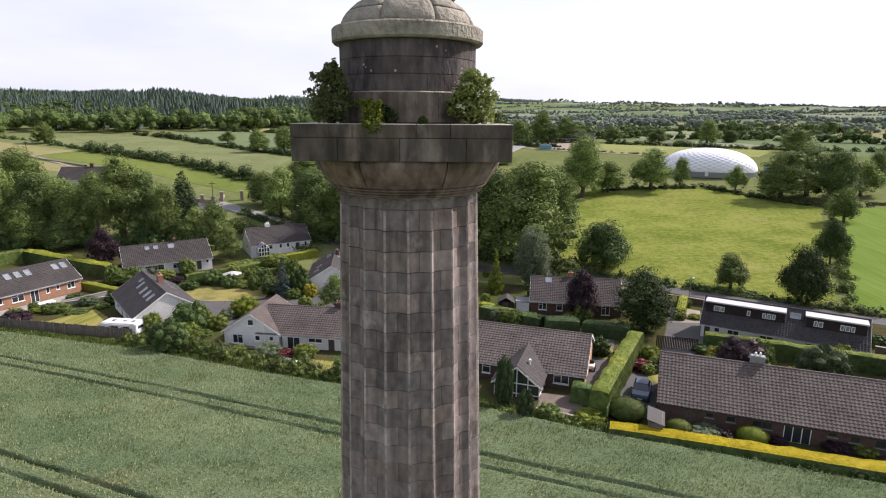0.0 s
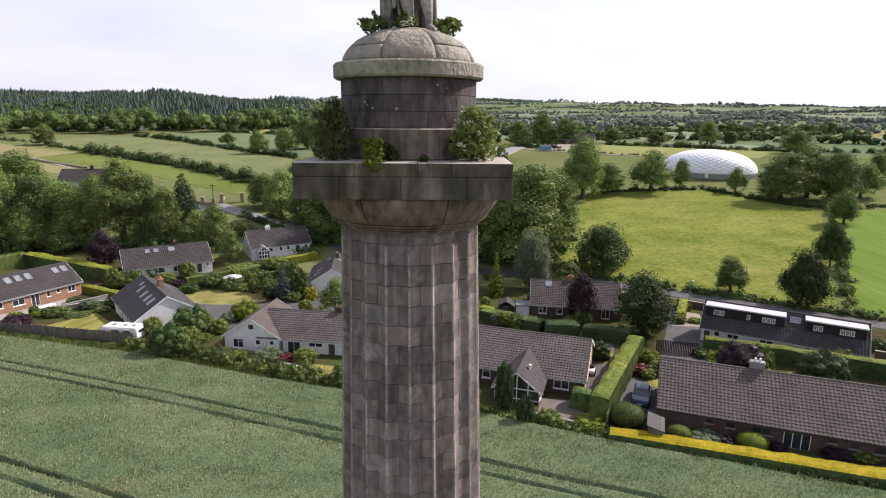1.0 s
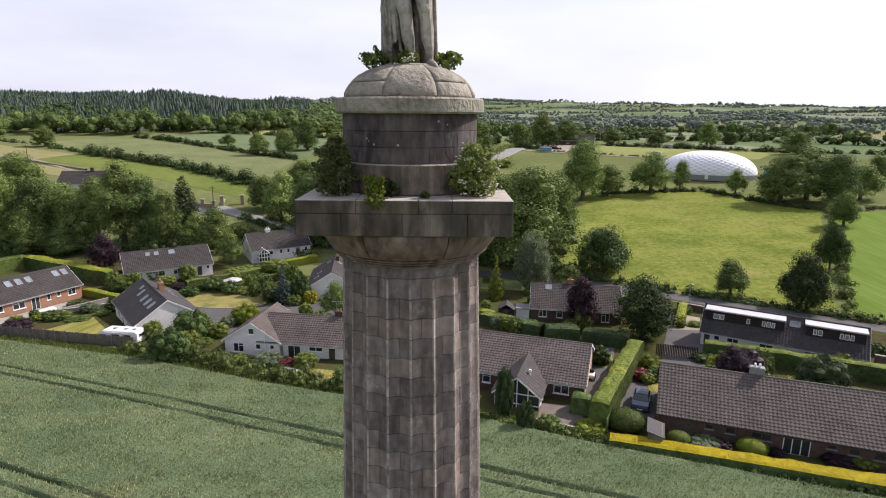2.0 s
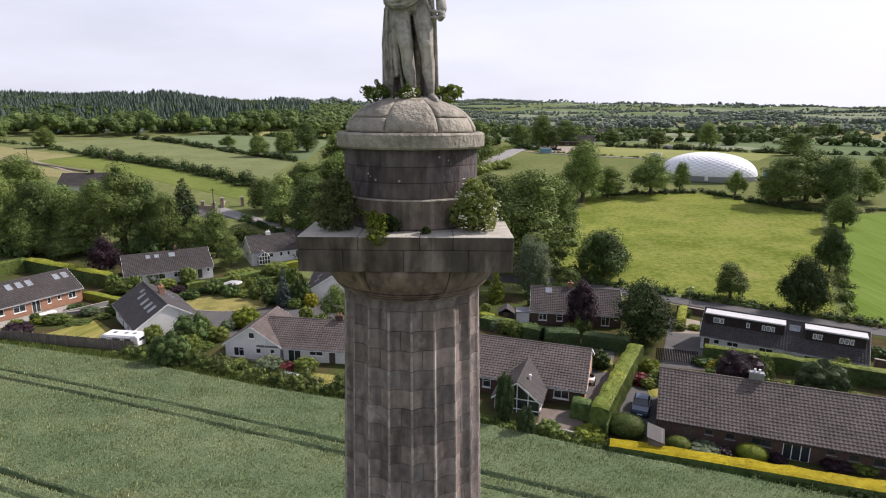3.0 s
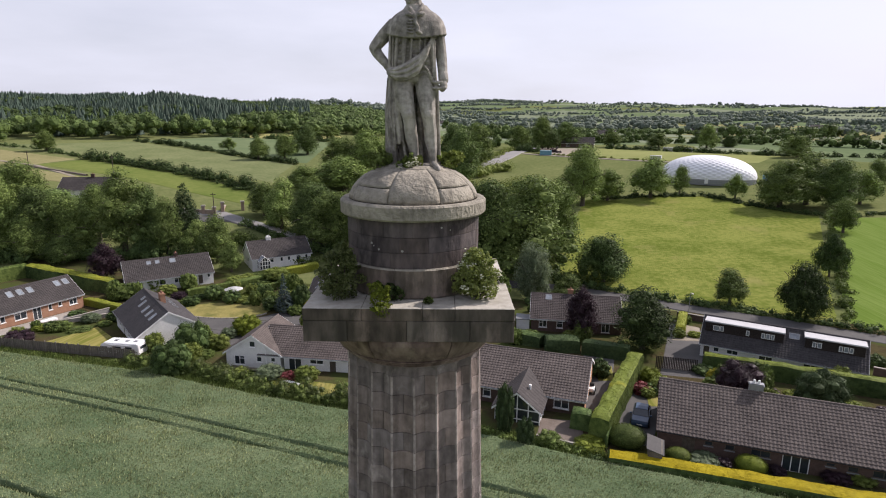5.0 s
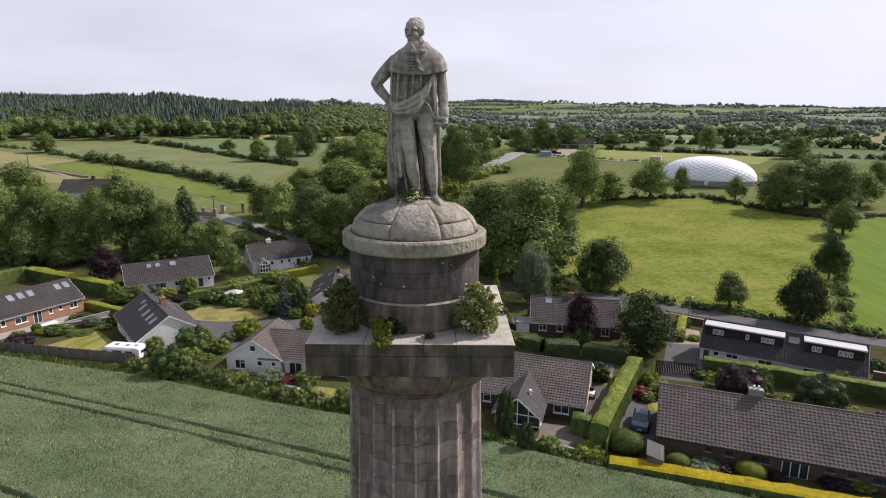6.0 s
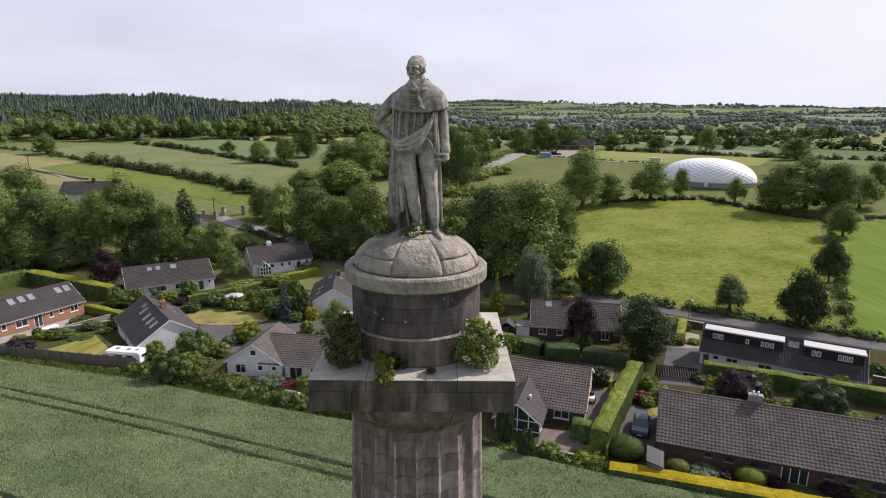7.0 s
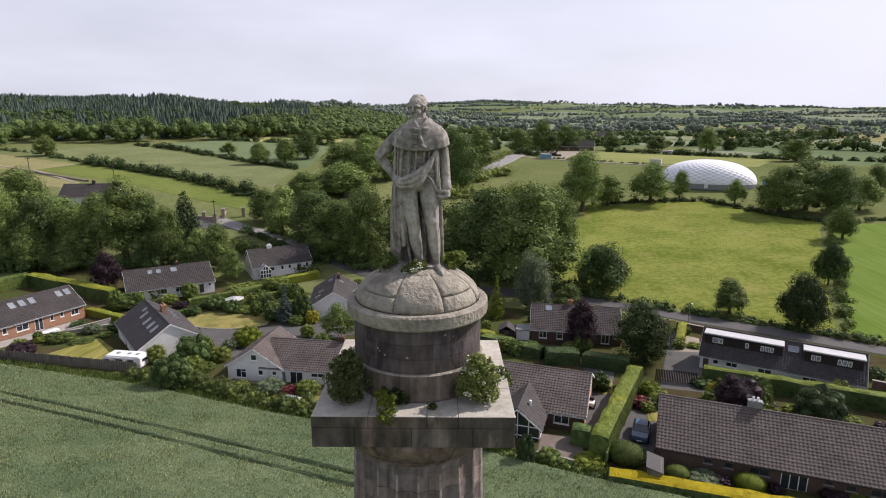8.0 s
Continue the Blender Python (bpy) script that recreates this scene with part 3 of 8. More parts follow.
def fluted_block(bm, z0, z1, a0, a1, n=36, gap=0.003, chamfer=0.004):
    """A block of the shaft with its stretch of flutes; joints recessed round it."""
    rows = []
    for z, inset in ((z0 + gap, chamfer), (z0 + gap + chamfer, 0), (z1 - gap - chamfer, 0), (z1 - gap, chamfer)):
        row = []
        g = math.degrees(gap / shaft_r(z))
        for i in range(n + 1):
            phi = a0 + g + (a1 - a0 - 2 * g) * i / n
            edge = chamfer if i in (0, n) else 0
            row.append(bm.verts.new(polar(flute(phi, shaft_r(z)) - max(inset, edge), phi, z)))
        rows.append(row)
    for lo, hi in zip(rows, rows[1:]):
        for i in range(n):
            face = bm.faces.new((lo[i], lo[i + 1], hi[i + 1], hi[i]))
            f = ((a0 + (a1 - a0) * (i + 0.5) / n - FLUTE_0) / (360 / FLUTES)) % 1.0
            face.material_index = int(f < 0.035 or f > 0.965)
    back = []
    for row in (rows[0], rows[-1]):
        back.append([bm.verts.new((v.co.x * 0.9, v.co.y * 0.9, v.co.z)) for v in row])
    for row, b, flip in ((rows[0], back[0], True), (rows[-1], back[1], False)):
        for i in range(n):
            f = (row[i], row[i + 1], b[i + 1], b[i])
            bm.faces.new(f[::-1] if flip else f)
    for i in (0, n):
        loop = [rows[0][i], rows[1][i], rows[2][i], rows[3][i], back[1][i], back[0][i]]
        bm.faces.new(loop if i == 0 else loop[::-1])
    bmesh.ops.recalc_face_normals(bm, faces=bm.faces)
    return bm


def lathe(bm, profile, n=48):
    rings = [[bm.verts.new(polar(r, 360 * i / n, z)) for i in range(n)] for r, z in profile]
    for a, b in zip(rings, rings[1:]):
        for i in range(n):
            bm.faces.new((a[i], a[(i + 1) % n], b[(i + 1) % n], b[i]))
    bm.faces.new(rings[0][::-1])
    bm.faces.new(rings[-1])
    bmesh.ops.recalc_face_normals(bm, faces=bm.faces)
    return bm


monument = thing("monument_column", pose(CX, CY, 0, 0, 0, TURN), "tall fluted dark stone column with square capital and domed top", "monument")

# Shaft: a core behind the joints, the upper courses as single blocks, the rest joined.
COURSE, TOP_JOINT = 0.335, 27.60
core = part("shaft", lathe(bmesh.new(), [(shaft_r(z) - 0.099, z) for z in (2.2, 8, 14, 20, 24, 27.8)], 60), MORTAR, monument)
rest = bmesh.new()
for k in range(76):
    z1 = TOP_JOINT - COURSE * k
    z0 = z1 - COURSE
    start = 11.7 if k % 2 == 0 else -6.3
    for q in range(10):
        a0 = start + 36 * q
        if k < 26:
            blk = part("block", fluted_block(bmesh.new(), z0, z1, a0, a0 + 36, gap=0.002 + 0.0028 * random.random(), chamfer=0.005), (STONE, STONE_ARRIS), core)
        else:
            fluted_block(rest, z0, z1, a0, a0 + 36, 24)
tagged(part("lower_courses", rest, (STONE, STONE_ARRIS), core), kind="stuff")

# Neck: flutes end in rounded heads under three fillets.
neck = bmesh.new()
n_side = 400
rows = []
for k in range(19):
    z = 27.604 + 0.196 * k / 18
    ring = []
    for i in range(n_side):
        phi = 360 * i / n_side
        R = shaft_r(z)
        f = ((phi - FLUTE_0) / (360 / FLUTES)) % 1.0
        end = 27.645 + 0.125 * max(0.0, 1 - abs(2 * f - 1) ** 5) ** 0.5
        keep_ = min(1.0, max(0.0, (end - z) / 0.012 + 0.5))
        ring.append(neck.verts.new(polar(R - (R - flute(phi, R)) * keep_, phi, z)))
    rows.append(ring)
for a, b in zip(rows, rows[1:]):
    for i in range(n_side):
        neck.faces.new((a[i], a[(i + 1) % n_side], b[(i + 1) % n_side], b[i]))
bmesh.ops.recalc_face_normals(neck, faces=neck.faces)
part("neck", neck, STONE, monument)

capital = part("capital", lathe(bmesh.new(), [(1.1, 27.79), (1.215, 27.795), (1.245, 27.81), (1.25, 27.83), (1.235, 27.838), (1.235, 27.85), (1.285, 27.856), (1.295, 27.876), (1.28, 27.885),
                                              (1.28, 27.896), (1.335, 27.904), (1.345, 27.925), (1.32, 27.936), (1.30, 28.0), (1.2, 28.36)], 96), STONE_WARM, monument)
for q in range(8):
    a0 = -24 + 45 * q + (4 if q % 2 else 0)
    prof = [(1.32, 27.938), (1.365, 27.955), (1.44, 28.06), (1.51, 28.17), (1.56, 28.27), (1.575, 28.34), (1.56, 28.378), (1.2, 28.378), (1.2, 27.95)]
    part("block", arc_block(bmesh.new(), prof, a0 + 0.25, a0 + 44.6 + (4 if q % 2 == 0 else -4), 10), STONE_WARM, capital)

# Abacus: two courses of squared slabs round a core.
abacus = part("abacus", a_box(-1.57, -1.57, 28.385, 1.57, 1.57, 28.90), MORTAR, monument)


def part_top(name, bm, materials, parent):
    """A slab whose upper face takes the second material; a paler one paints sunlight there."""
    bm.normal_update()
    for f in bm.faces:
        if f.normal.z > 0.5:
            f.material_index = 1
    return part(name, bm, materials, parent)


def slab_course(z0, z1, cuts_front, cuts_side, material, h=1.6):
    g = 0.003
    xs = [-h, *cuts_front, h]
    for s in (-1, 1):
        for xa, xb in zip(xs, xs[1:]):
            ya, yb = (-h, -0.62) if s < 0 else (0.62, h)
            part_top("slab", a_box(xa + g, ya, z0 + g, xb - g, yb, z1 - g, bevel=0.007), material, abacus)
    ys = [-0.62, *cuts_side, 0.62]
    for s in (-1, 1):
        for ya, yb in zip(ys, ys[1:]):
            xa, xb = (-h, -0.62) if s < 0 else (0.62, h)
            part_top("slab", a_box(xa, ya + g, z0 + g, xb, yb - g, z1 - g, bevel=0.007), material, abacus)
    part_top("slab", a_box(-0.615, -0.615, z0 + g, 0.615, 0.615, z1 - g), material, abacus)


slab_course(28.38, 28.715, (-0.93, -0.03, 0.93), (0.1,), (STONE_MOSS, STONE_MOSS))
slab_course(28.715, 28.92, (-0.71, 0.21, 0.70), (-0.15,), (STONE_MOSS, STONE_LIT_TOP))

# Drum: a broad base course, three courses, a projecting band and a rough dome.
drum = part("drum", lathe(bmesh.new(), [(1.08, 28.92), (1.08, 30.2), (1.03, 30.42)], 48), MORTAR, monument)


def ring_course(z0, z1, r, n, a_first, material, owner, chamfer=0.012, vary=0.0):
    g = math.degrees(0.0022 / r)
    at = [a_first + 360 * i / n + (random.uniform(-vary, vary) if i else 0) for i in range(n)]
    for i in range(n):
        a0, a1 = at[i], at[i + 1] if i + 1 < n else at[0] + 360
        prof = [(r - chamfer, z0 + 0.0022), (r, z0 + 0.0022 + chamfer), (r, z1 - 0.0022 - chamfer), (r - chamfer, z1 - 0.0022), (r - 0.14, z1 - 0.0022), (r - 0.14, z0 + 0.0022)]
        blk = arc_block(bmesh.new(), prof, a0 + g, a1 - g, 8)
        if isinstance(material, tuple):
            part_top("block", blk, material, owner)
        else:
            part("block", blk, material, owner)


# pale upper lip: sunlight on the ledge, put into the stone colour
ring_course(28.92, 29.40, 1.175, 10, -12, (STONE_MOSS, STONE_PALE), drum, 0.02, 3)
ring_course(29.40, 29.645, 1.12, 12, -16, STONE_PLUM, drum, 0.005, 8)
ring_course(29.645, 29.89, 1.12, 12, 15, STONE_PLUM, drum, 0.005, 8)
ring_course(29.89, 30.15, 1.12, 12, 2, STONE_PLUM, drum, 0.005, 8)
ring_course(30.15, 30.40, 1.235, 9, -5, STONE_PALE, drum, 0.03, 4)
spots = bmesh.new()
for phi, z, r in ((-26, 29.69, 0.019), (-6, 29.685, 0.022), (26, 30.04, 0.018), (-33, 29.78, 0.02), (34, 29.99, 0.012), (-31, 29.74, 0.013)):
    tube(spots, polar(1.10, phi, z), r, polar(1.123, phi, z), r * 0.9, 10)
part("lichen_spot", spots, LICHEN, drum)

dome = part("dome", lathe(bmesh.new(), [(1.02, 30.38), (1.0, 30.5), (0.9, 30.66), (0.72, 30.81), (0.45, 30.90), (0.3, 30.92)], 48), MORTAR, monument)


def dome_r(z):
    return np.interp(z, (30.40, 30.52, 30.64, 30.75, 30.84, 30.91, 30.95), (1.10, 1.065, 0.985, 0.86, 0.70, 0.50, 0.30))


def dome_block(z0, z1, a0, a1):
    bm = bmesh.new()
    nz, n = 7, 12
    outer = []
    for j in range(nz + 1):
        z = z0 + (z1 - z0) * j / nz
        row = []
        for i in range(n + 1):
            phi = a0 + (a1 - a0) * i / n
            edge = 0.014 if i in (0, n) or j in (0, nz) else 0.0
            r = dome_r(z) - edge + 0.016 * noise.noise(Vector(polar(6, phi, z * 6))) * (edge == 0) + 0.008 * noise.noise(Vector(polar(16, phi, z * 16)))
            row.append(bm.verts.new(polar(r, phi, z)))
        outer.append(row)
    for a, b in zip(outer, outer[1:]):
        for i in range(n):
            bm.faces.new((a[i], a[i + 1], b[i + 1], b[i]))
    c = [bm.verts.new((v.co.x * 0.86, v.co.y * 0.86, v.co.z - 0.02)) for v in outer[0]]
    d = [bm.verts.new((v.co.x * 0.8, v.co.y * 0.8, v.co.z - 0.03)) for v in outer[-1]]
    for i in range(n):
        bm.faces.new((c[i], c[i + 1], outer[0][i + 1], outer[0][i]))
        bm.faces.new((outer[-1][i], outer[-1][i + 1], d[i + 1], d[i]))
    for i in (0, n):
        bm.faces.new([r[i] for r in outer] + [d[i], c[i]])
    bmesh.ops.recalc_face_normals(bm, faces=bm.faces)
    return bm


for q in range(8):
    a0 = -19 + 45 * q + 0.5
    if q % 2 == 0:
        part("block", dome_block(30.405, 30.90, a0, a0 + 44.2), STONE_PALE, dome, smooth=True)
    else:
        part("block", dome_block(30.405, 30.625, a0, a0 + 44.2), STONE_PALE, dome, smooth=True)
        part("block", dome_block(30.635, 30.90, a0, a0 + 44.2), STONE_PALE, dome, smooth=True)
part("cap_slab", lathe(bmesh.new(), [(0.52, 30.86), (0.53, 30.90), (0.40, 30.935), (0.2, 30.945)], 32), STONE_PALE, dome)

# Pedestal at the foot.
pedestal = bmesh.new()
box(pedestal, -3.4, -3.4, -0.3, 3.4, 3.4, 0.5, bevel=0.03)
box(pedestal, -2.7, -2.7, 0.5, 2.7, 2.7, 1.5, bevel=0.03)
box(pedestal, -2.2, -2.2, 1.5, 2.2, 2.2, 2.2, bevel=0.03)
part("pedestal", pedestal, STONE, monument)


# ---- statue: one carved mesh ----
BALL = bmesh.new()
bmesh.ops.create_icosphere(BALL, subdivisions=2, radius=1)
BALL.verts.ensure_lookup_table()
BALL_V = np.array([v.co[:] for v in BALL.verts])
BALL_F = np.array([[v.index for v in f.verts] for f in BALL.faces])
BALL.free()
carved_v, carved_f = [], []


def lump(c, r):
    """One rounded lump of stone at c, with radii r; the lumps are fused afterwards."""
    carved_f.append(BALL_F + len(carved_v) * len(BALL_V))
    carved_v.append(BALL_V * np.array(r if np.ndim(r) else (r, r, r), float) + np.array(c, float))


def limb(pts, flat=1.0):
    """A limb or fold through points (x, y, z, radius); flat squeezes it from front to back."""
    for a, b in zip(pts, pts[1:]):
        a, b = np.array(a, float), np.array(b, float)
        n = max(2, int(np.linalg.norm(b[:3] - a[:3]) / (0.2 * min(a[3], b[3]))))
        for i in range(n + 1):
            q = a + (b - a) * i / n
            lump(q[:3], (q[3], q[3] * flat, q[3]))


# legs in stockings, the weight on one, the other bent forward
limb([(-0.15, 0.0, 1.42, 0.165), (-0.14, -0.06, 1.21, 0.158), (-0.10, -0.11, 1.0, 0.138), (-0.062, -0.14, 0.84, 0.120), (-0.045, -0.12, 0.72, 0.108), (-0.035, -0.085, 0.58, 0.110), (-0.018, -0.06, 0.44, 0.110), (0.015, -0.05, 0.28, 0.085), (0.05, -0.05, 0.12, 0.060), (0.06, -0.05, 0.04, 0.060)])
limb([(0.19, 0.0, 1.42, 0.165), (0.215, -0.07, 1.21, 0.164), (0.24, -0.13, 1.0, 0.142), (0.265, -0.17, 0.83, 0.120), (0.278, -0.15, 0.71, 0.108), (0.292, -0.115, 0.57, 0.112), (0.300, -0.10, 0.44, 0.110), (0.325, -0.12, 0.28, 0.082), (0.345, -0.15, 0.12, 0.056), (0.35, -0.16, 0.04, 0.056)])
lump((-0.06, -0.225, 0.84), (0.068, 0.045, 0.080))
lump((0.265, -0.255, 0.83), (0.068, 0.045, 0.080))
limb([(0.35, -0.14, 0.03, 0.064), (0.385, -0.26, 0.0, 0.066), (0.425, -0.36, -0.03, 0.052), (0.445, -0.41, -0.045, 0.036)])
limb([(0.06, -0.04, 0.02, 0.062), (0.03, -0.16, 0.01, 0.064), (0.0, -0.28, 0.0, 0.045)])
# hips, waist and chest
for z, rx, ry in ((1.40, 0.30, 0.20), (1.48, 0.34, 0.225), (1.56, 0.355, 0.23), (1.64, 0.355, 0.23), (1.72, 0.35, 0.23), (1.80, 0.35, 0.232), (1.88, 0.352, 0.236), (1.96, 0.36, 0.24), (2.04, 0.37, 0.245), (2.12, 0.385, 0.25), (2.20, 0.38, 0.245), (2.28, 0.34, 0.22), (2.35, 0.28, 0.19)):
    lump((0.02 + 0.04 * (z - 1.4), 0.03, z), (rx, ry, 0.11))
# cape: a mantle from the collar to a hem that dips in front, with shallow folds
for i in range(132):
    a = 2 * math.pi * i / 132
    ca, sa = math.cos(a), math.sin(a)
    ripple = 1 + 0.016 * math.sin(8 * a + 0.6) + 0.008 * math.sin(19 * a)
    low = 2.10 - 0.085 * max(0.0, -sa) ** 1.5 - 0.05 * max(0.0, sa)
    for k in range(25):
        f = k / 24
        z = low + (2.49 - low) * f
        u = 2.10 + 0.39 * f
        rx = float(np.interp(u, (2.10, 2.19, 2.28, 2.34, 2.385, 2.42, 2.45, 2.49), (0.455, 0.440, 0.405, 0.355, 0.300, 0.240, 0.195, 0.165)))
        ry = float(np.interp(u, (2.10, 2.19, 2.28, 2.36, 2.42, 2.49), (0.315, 0.300, 0.275, 0.235, 0.185, 0.150)))
        fade = 1 + (ripple - 1) * (1 - f)
        lump((0.065 + rx * ca * fade, 0.02 + ry * sa * fade, z), 0.024)
# turned-up collar, open in front
for i in range(46):
    a = radians(-62 + 304 * i / 45)
    for k in range(3):
        lump((0.075 + (0.128 + 0.006 * k) * math.cos(a), 0.02 + (0.128 + 0.004 * k) * math.sin(a), 2.47 + 0.020 * k + 0.03 * math.sin(a)), 0.020)
limb([(-0.045, -0.10, 2.51, 0.026), (-0.02, -0.17, 2.44, 0.030), (0.05, -0.235, 2.36, 0.024)])
limb([(0.165, -0.09, 2.52, 0.026), (0.14, -0.17, 2.44, 0.030), (0.07, -0.235, 2.36, 0.024)])
# cravat bow and its ruffled tails
limb([(0.055, -0.285, 2.325, 0.024), (-0.02, -0.295, 2.34, 0.036), (-0.075, -0.275, 2.345, 0.026)])
limb([(0.055, -0.285, 2.325, 0.024), (0.13, -0.295, 2.345, 0.038), (0.19, -0.265, 2.36, 0.028)])
lump((0.055, -0.305, 2.325), (0.032, 0.028, 0.036))
for k in range(5):
    limb([(-0.055, -0.305 - 0.004 * k, 2.265 - 0.046 * k, 0.013), (0.005, -0.325 - 0.004 * k, 2.25 - 0.046 * k, 0.017), (0.035, -0.315, 2.265 - 0.046 * k, 0.012)])
limb([(0.075, -0.30, 2.30, 0.022), (0.075, -0.325, 2.21, 0.028), (0.115, -0.33, 2.14, 0.026), (0.10, -0.335, 2.09, 0.028), (0.155, -0.325, 2.06, 0.022)])
# neck and head, turned to one side and looking down
limb([(0.065, 0.03, 2.36, 0.145), (0.055, 0.015, 2.50, 0.122), (0.03, 0.0, 2.62, 0.104)])
head_from = len(carved_v)
lump((0, 0.030, 0.050), (0.122, 0.150, 0.125))
lump((0, -0.030, 0.055), (0.108, 0.112, 0.095))
lump((0, -0.020, -0.040), (0.098, 0.096, 0.140))
lump((0, -0.046, -0.108), (0.084, 0.080, 0.070))
lump((0, -0.108, -0.146), (0.030, 0.026, 0.026))
limb([(0, -0.140, 0.030, 0.014), (0, -0.164, -0.015, 0.016), (0, -0.176, -0.040, 0.020)])
lump((0.016, -0.148, -0.046), (0.015, 0.016, 0.012))
lump((-0.016, -0.148, -0.046), (0.015, 0.016, 0.012))
limb([(-0.084, -0.104, 0.020, 0.013), (-0.050, -0.138, 0.034, 0.017), (-0.008, -0.142, 0.028, 0.014), (0.008, -0.142, 0.028, 0.014), (0.050, -0.138, 0.034, 0.017), (0.084, -0.104, 0.020, 0.013)])
for s in (-1, 1):
    lump((s * 0.040, -0.098, -0.002), (0.020, 0.015, 0.010))
    lump((s * 0.052, -0.092, -0.052), (0.040, 0.042, 0.046))
    limb([(s * 0.122, 0.004, 0.02, 0.018), (s * 0.126, 0.016, -0.03, 0.022), (s * 0.116, 0.0, -0.055, 0.013)])
    limb([(s * 0.108, -0.040, 0.03, 0.020), (s * 0.104, -0.045, -0.03, 0.014)])
limb([(-0.034, -0.124, -0.088, 0.010), (0, -0.140, -0.084, 0.013), (0.034, -0.124, -0.088, 0.010)])
limb([(-0.028, -0.122, -0.106, 0.011), (0, -0.136, -0.106, 0.014), (0.028, -0.122, -0.106, 0.011)])
lump((0, 0.042, 0.058), (0.130, 0.152, 0.128))  # short hair, a little fuller than the skull
for i in range(120):
    a, b = radians(-12 + 204 * ((i * 0.618) % 1.0)), radians(-30 + 100 * ((i * 0.381) % 1.0))
    if b < 0 and not 0.12 < (a / math.pi) < 0.88:
        continue
    lump((0.124 * math.cos(a) * math.cos(b), 0.042 + 0.146 * math.sin(a) * math.cos(b), 0.058 + 0.122 * math.sin(b)), 0.013)
head_turn = np.array(Matrix.Rotation(radians(-20), 3, "Z") @ Matrix.Rotation(radians(5), 3, "X"))
for i in range(head_from, len(carved_v)):
    carved_v[i] = (carved_v[i] * 1.17) @ head_turn.T + np.array((0.012, -0.02, 2.684))
# arm set on the hip, the sleeve creased at the elbow
limb([(-0.31, 0.06, 2.22, 0.125), (-0.44, 0.08, 2.10, 0.118), (-0.585, 0.11, 1.95, 0.102), (-0.630, 0.12, 1.89, 0.096), (-0.585, 0.10, 1.80, 0.088), (-0.48, 0.06, 1.68, 0.076), (-0.40, 0.02, 1.60, 0.064)])
limb([(-0.41, 0.02, 1.60, 0.074), (-0.385, 0.01, 1.575, 0.074)])
limb([(-0.37, -0.01, 1.56, 0.056), (-0.32, -0.09, 1.53, 0.050), (-0.27, -0.15, 1.525, 0.036)])
for k in range(3):
    limb([(-0.50 - 0.035 * k, 0.02, 2.02 - 0.035 * k, 0.016), (-0.545 - 0.03 * k, 0.0, 1.95 - 0.04 * k, 0.018), (-0.60 - 0.015 * k, 0.03, 1.87 - 0.03 * k, 0.014)])
# hanging arm, cuffed, the fist on the sword hilt
limb([(0.405, 0.05, 2.20, 0.105), (0.425, 0.05, 2.06, 0.096), (0.445, 0.04, 1.92, 0.098), (0.465, 0.02, 1.76, 0.094), (0.485, -0.02, 1.58, 0.086), (0.50, -0.06, 1.42, 0.074)])
limb([(0.498, -0.055, 1.45, 0.086), (0.506, -0.075, 1.385, 0.086)])
limb([(0.505, -0.09, 1.35, 0.056), (0.510, -0.13, 1.28, 0.066), (0.490, -0.15, 1.235, 0.052)])
limb([(0.335, -0.17, 1.335, 0.022), (0.40, -0.175, 1.33, 0.030), (0.475, -0.165, 1.335, 0.026)])
limb([(0.35, -0.18, 1.245, 0.020), (0.42, -0.19, 1.235, 0.026), (0.53, -0.185, 1.245, 0.028)])
limb([(0.395, -0.15, 1.30, 0.034), (0.415, -0.02, 0.85, 0.028), (0.44, 0.07, 0.20, 0.024), (0.445, 0.09, 0.0, 0.024)])
# long robe hanging behind the legs in deep folds
for i in range(52):
    f = i / 51
    x = -0.455 + 0.865 * f
    y = 0.17 + 0.16 * math.sin(math.pi * f) + 0.075 * math.sin(f * 37)
    limb([(x * 0.74, y - 0.02, 2.02, 0.042), (x * 0.86, y, 1.45, 0.042), (x * 0.98, y + 0.02, 0.8, 0.042), (x + 0.015 * math.sin(f * 20), y + 0.03, 0.0, 0.042)])
# the robe's side fall, its free edge dropping in zigzag folds
for i in range(22):
    f = i / 21
    x0, y0 = -0.415 + 0.19 * f, 0.17 - 0.17 * f
    dy = 0.055 * math.sin(f * 19)
    z1 = 0.06 + 0.44 * f ** 1.4 + 0.07 * math.sin(f * 12)
    limb([(x0 * 0.90, y0 + dy, 1.50, 0.034), (x0 - 0.02, y0 + dy - 0.01, 1.05, 0.036), (x0 - 0.035 + 0.03 * f, y0 + dy - 0.015, 0.66, 0.036), (x0 - 0.02 + 0.04 * f, y0 + dy, z1, 0.030)])
for x0, z0, z1 in ((-0.44, 1.40, 0.30), (-0.385, 1.25, 0.62), (-0.33, 1.38, 0.42), (-0.285, 1.10, 0.50)):  # sharp pleats
    limb([(x0 * 0.92, 0.5 * (x0 + 0.33), z0, 0.012), (x0, 0.5 * (x0 + 0.30) - 0.035, (z0 + z1) / 2, 0.018), (x0 + 0.03, 0.5 * (x0 + 0.28) - 0.03, z1, 0.012)])
limb([(-0.30, -0.10, 1.40, 0.024), (-0.285, -0.10, 1.16, 0.026), (-0.235, -0.07, 0.96, 0.026), (-0.20, -0.02, 0.70, 0.028), (-0.17, 0.02, 0.40, 0.028), (-0.12, 0.04, 0.10, 0.028)])
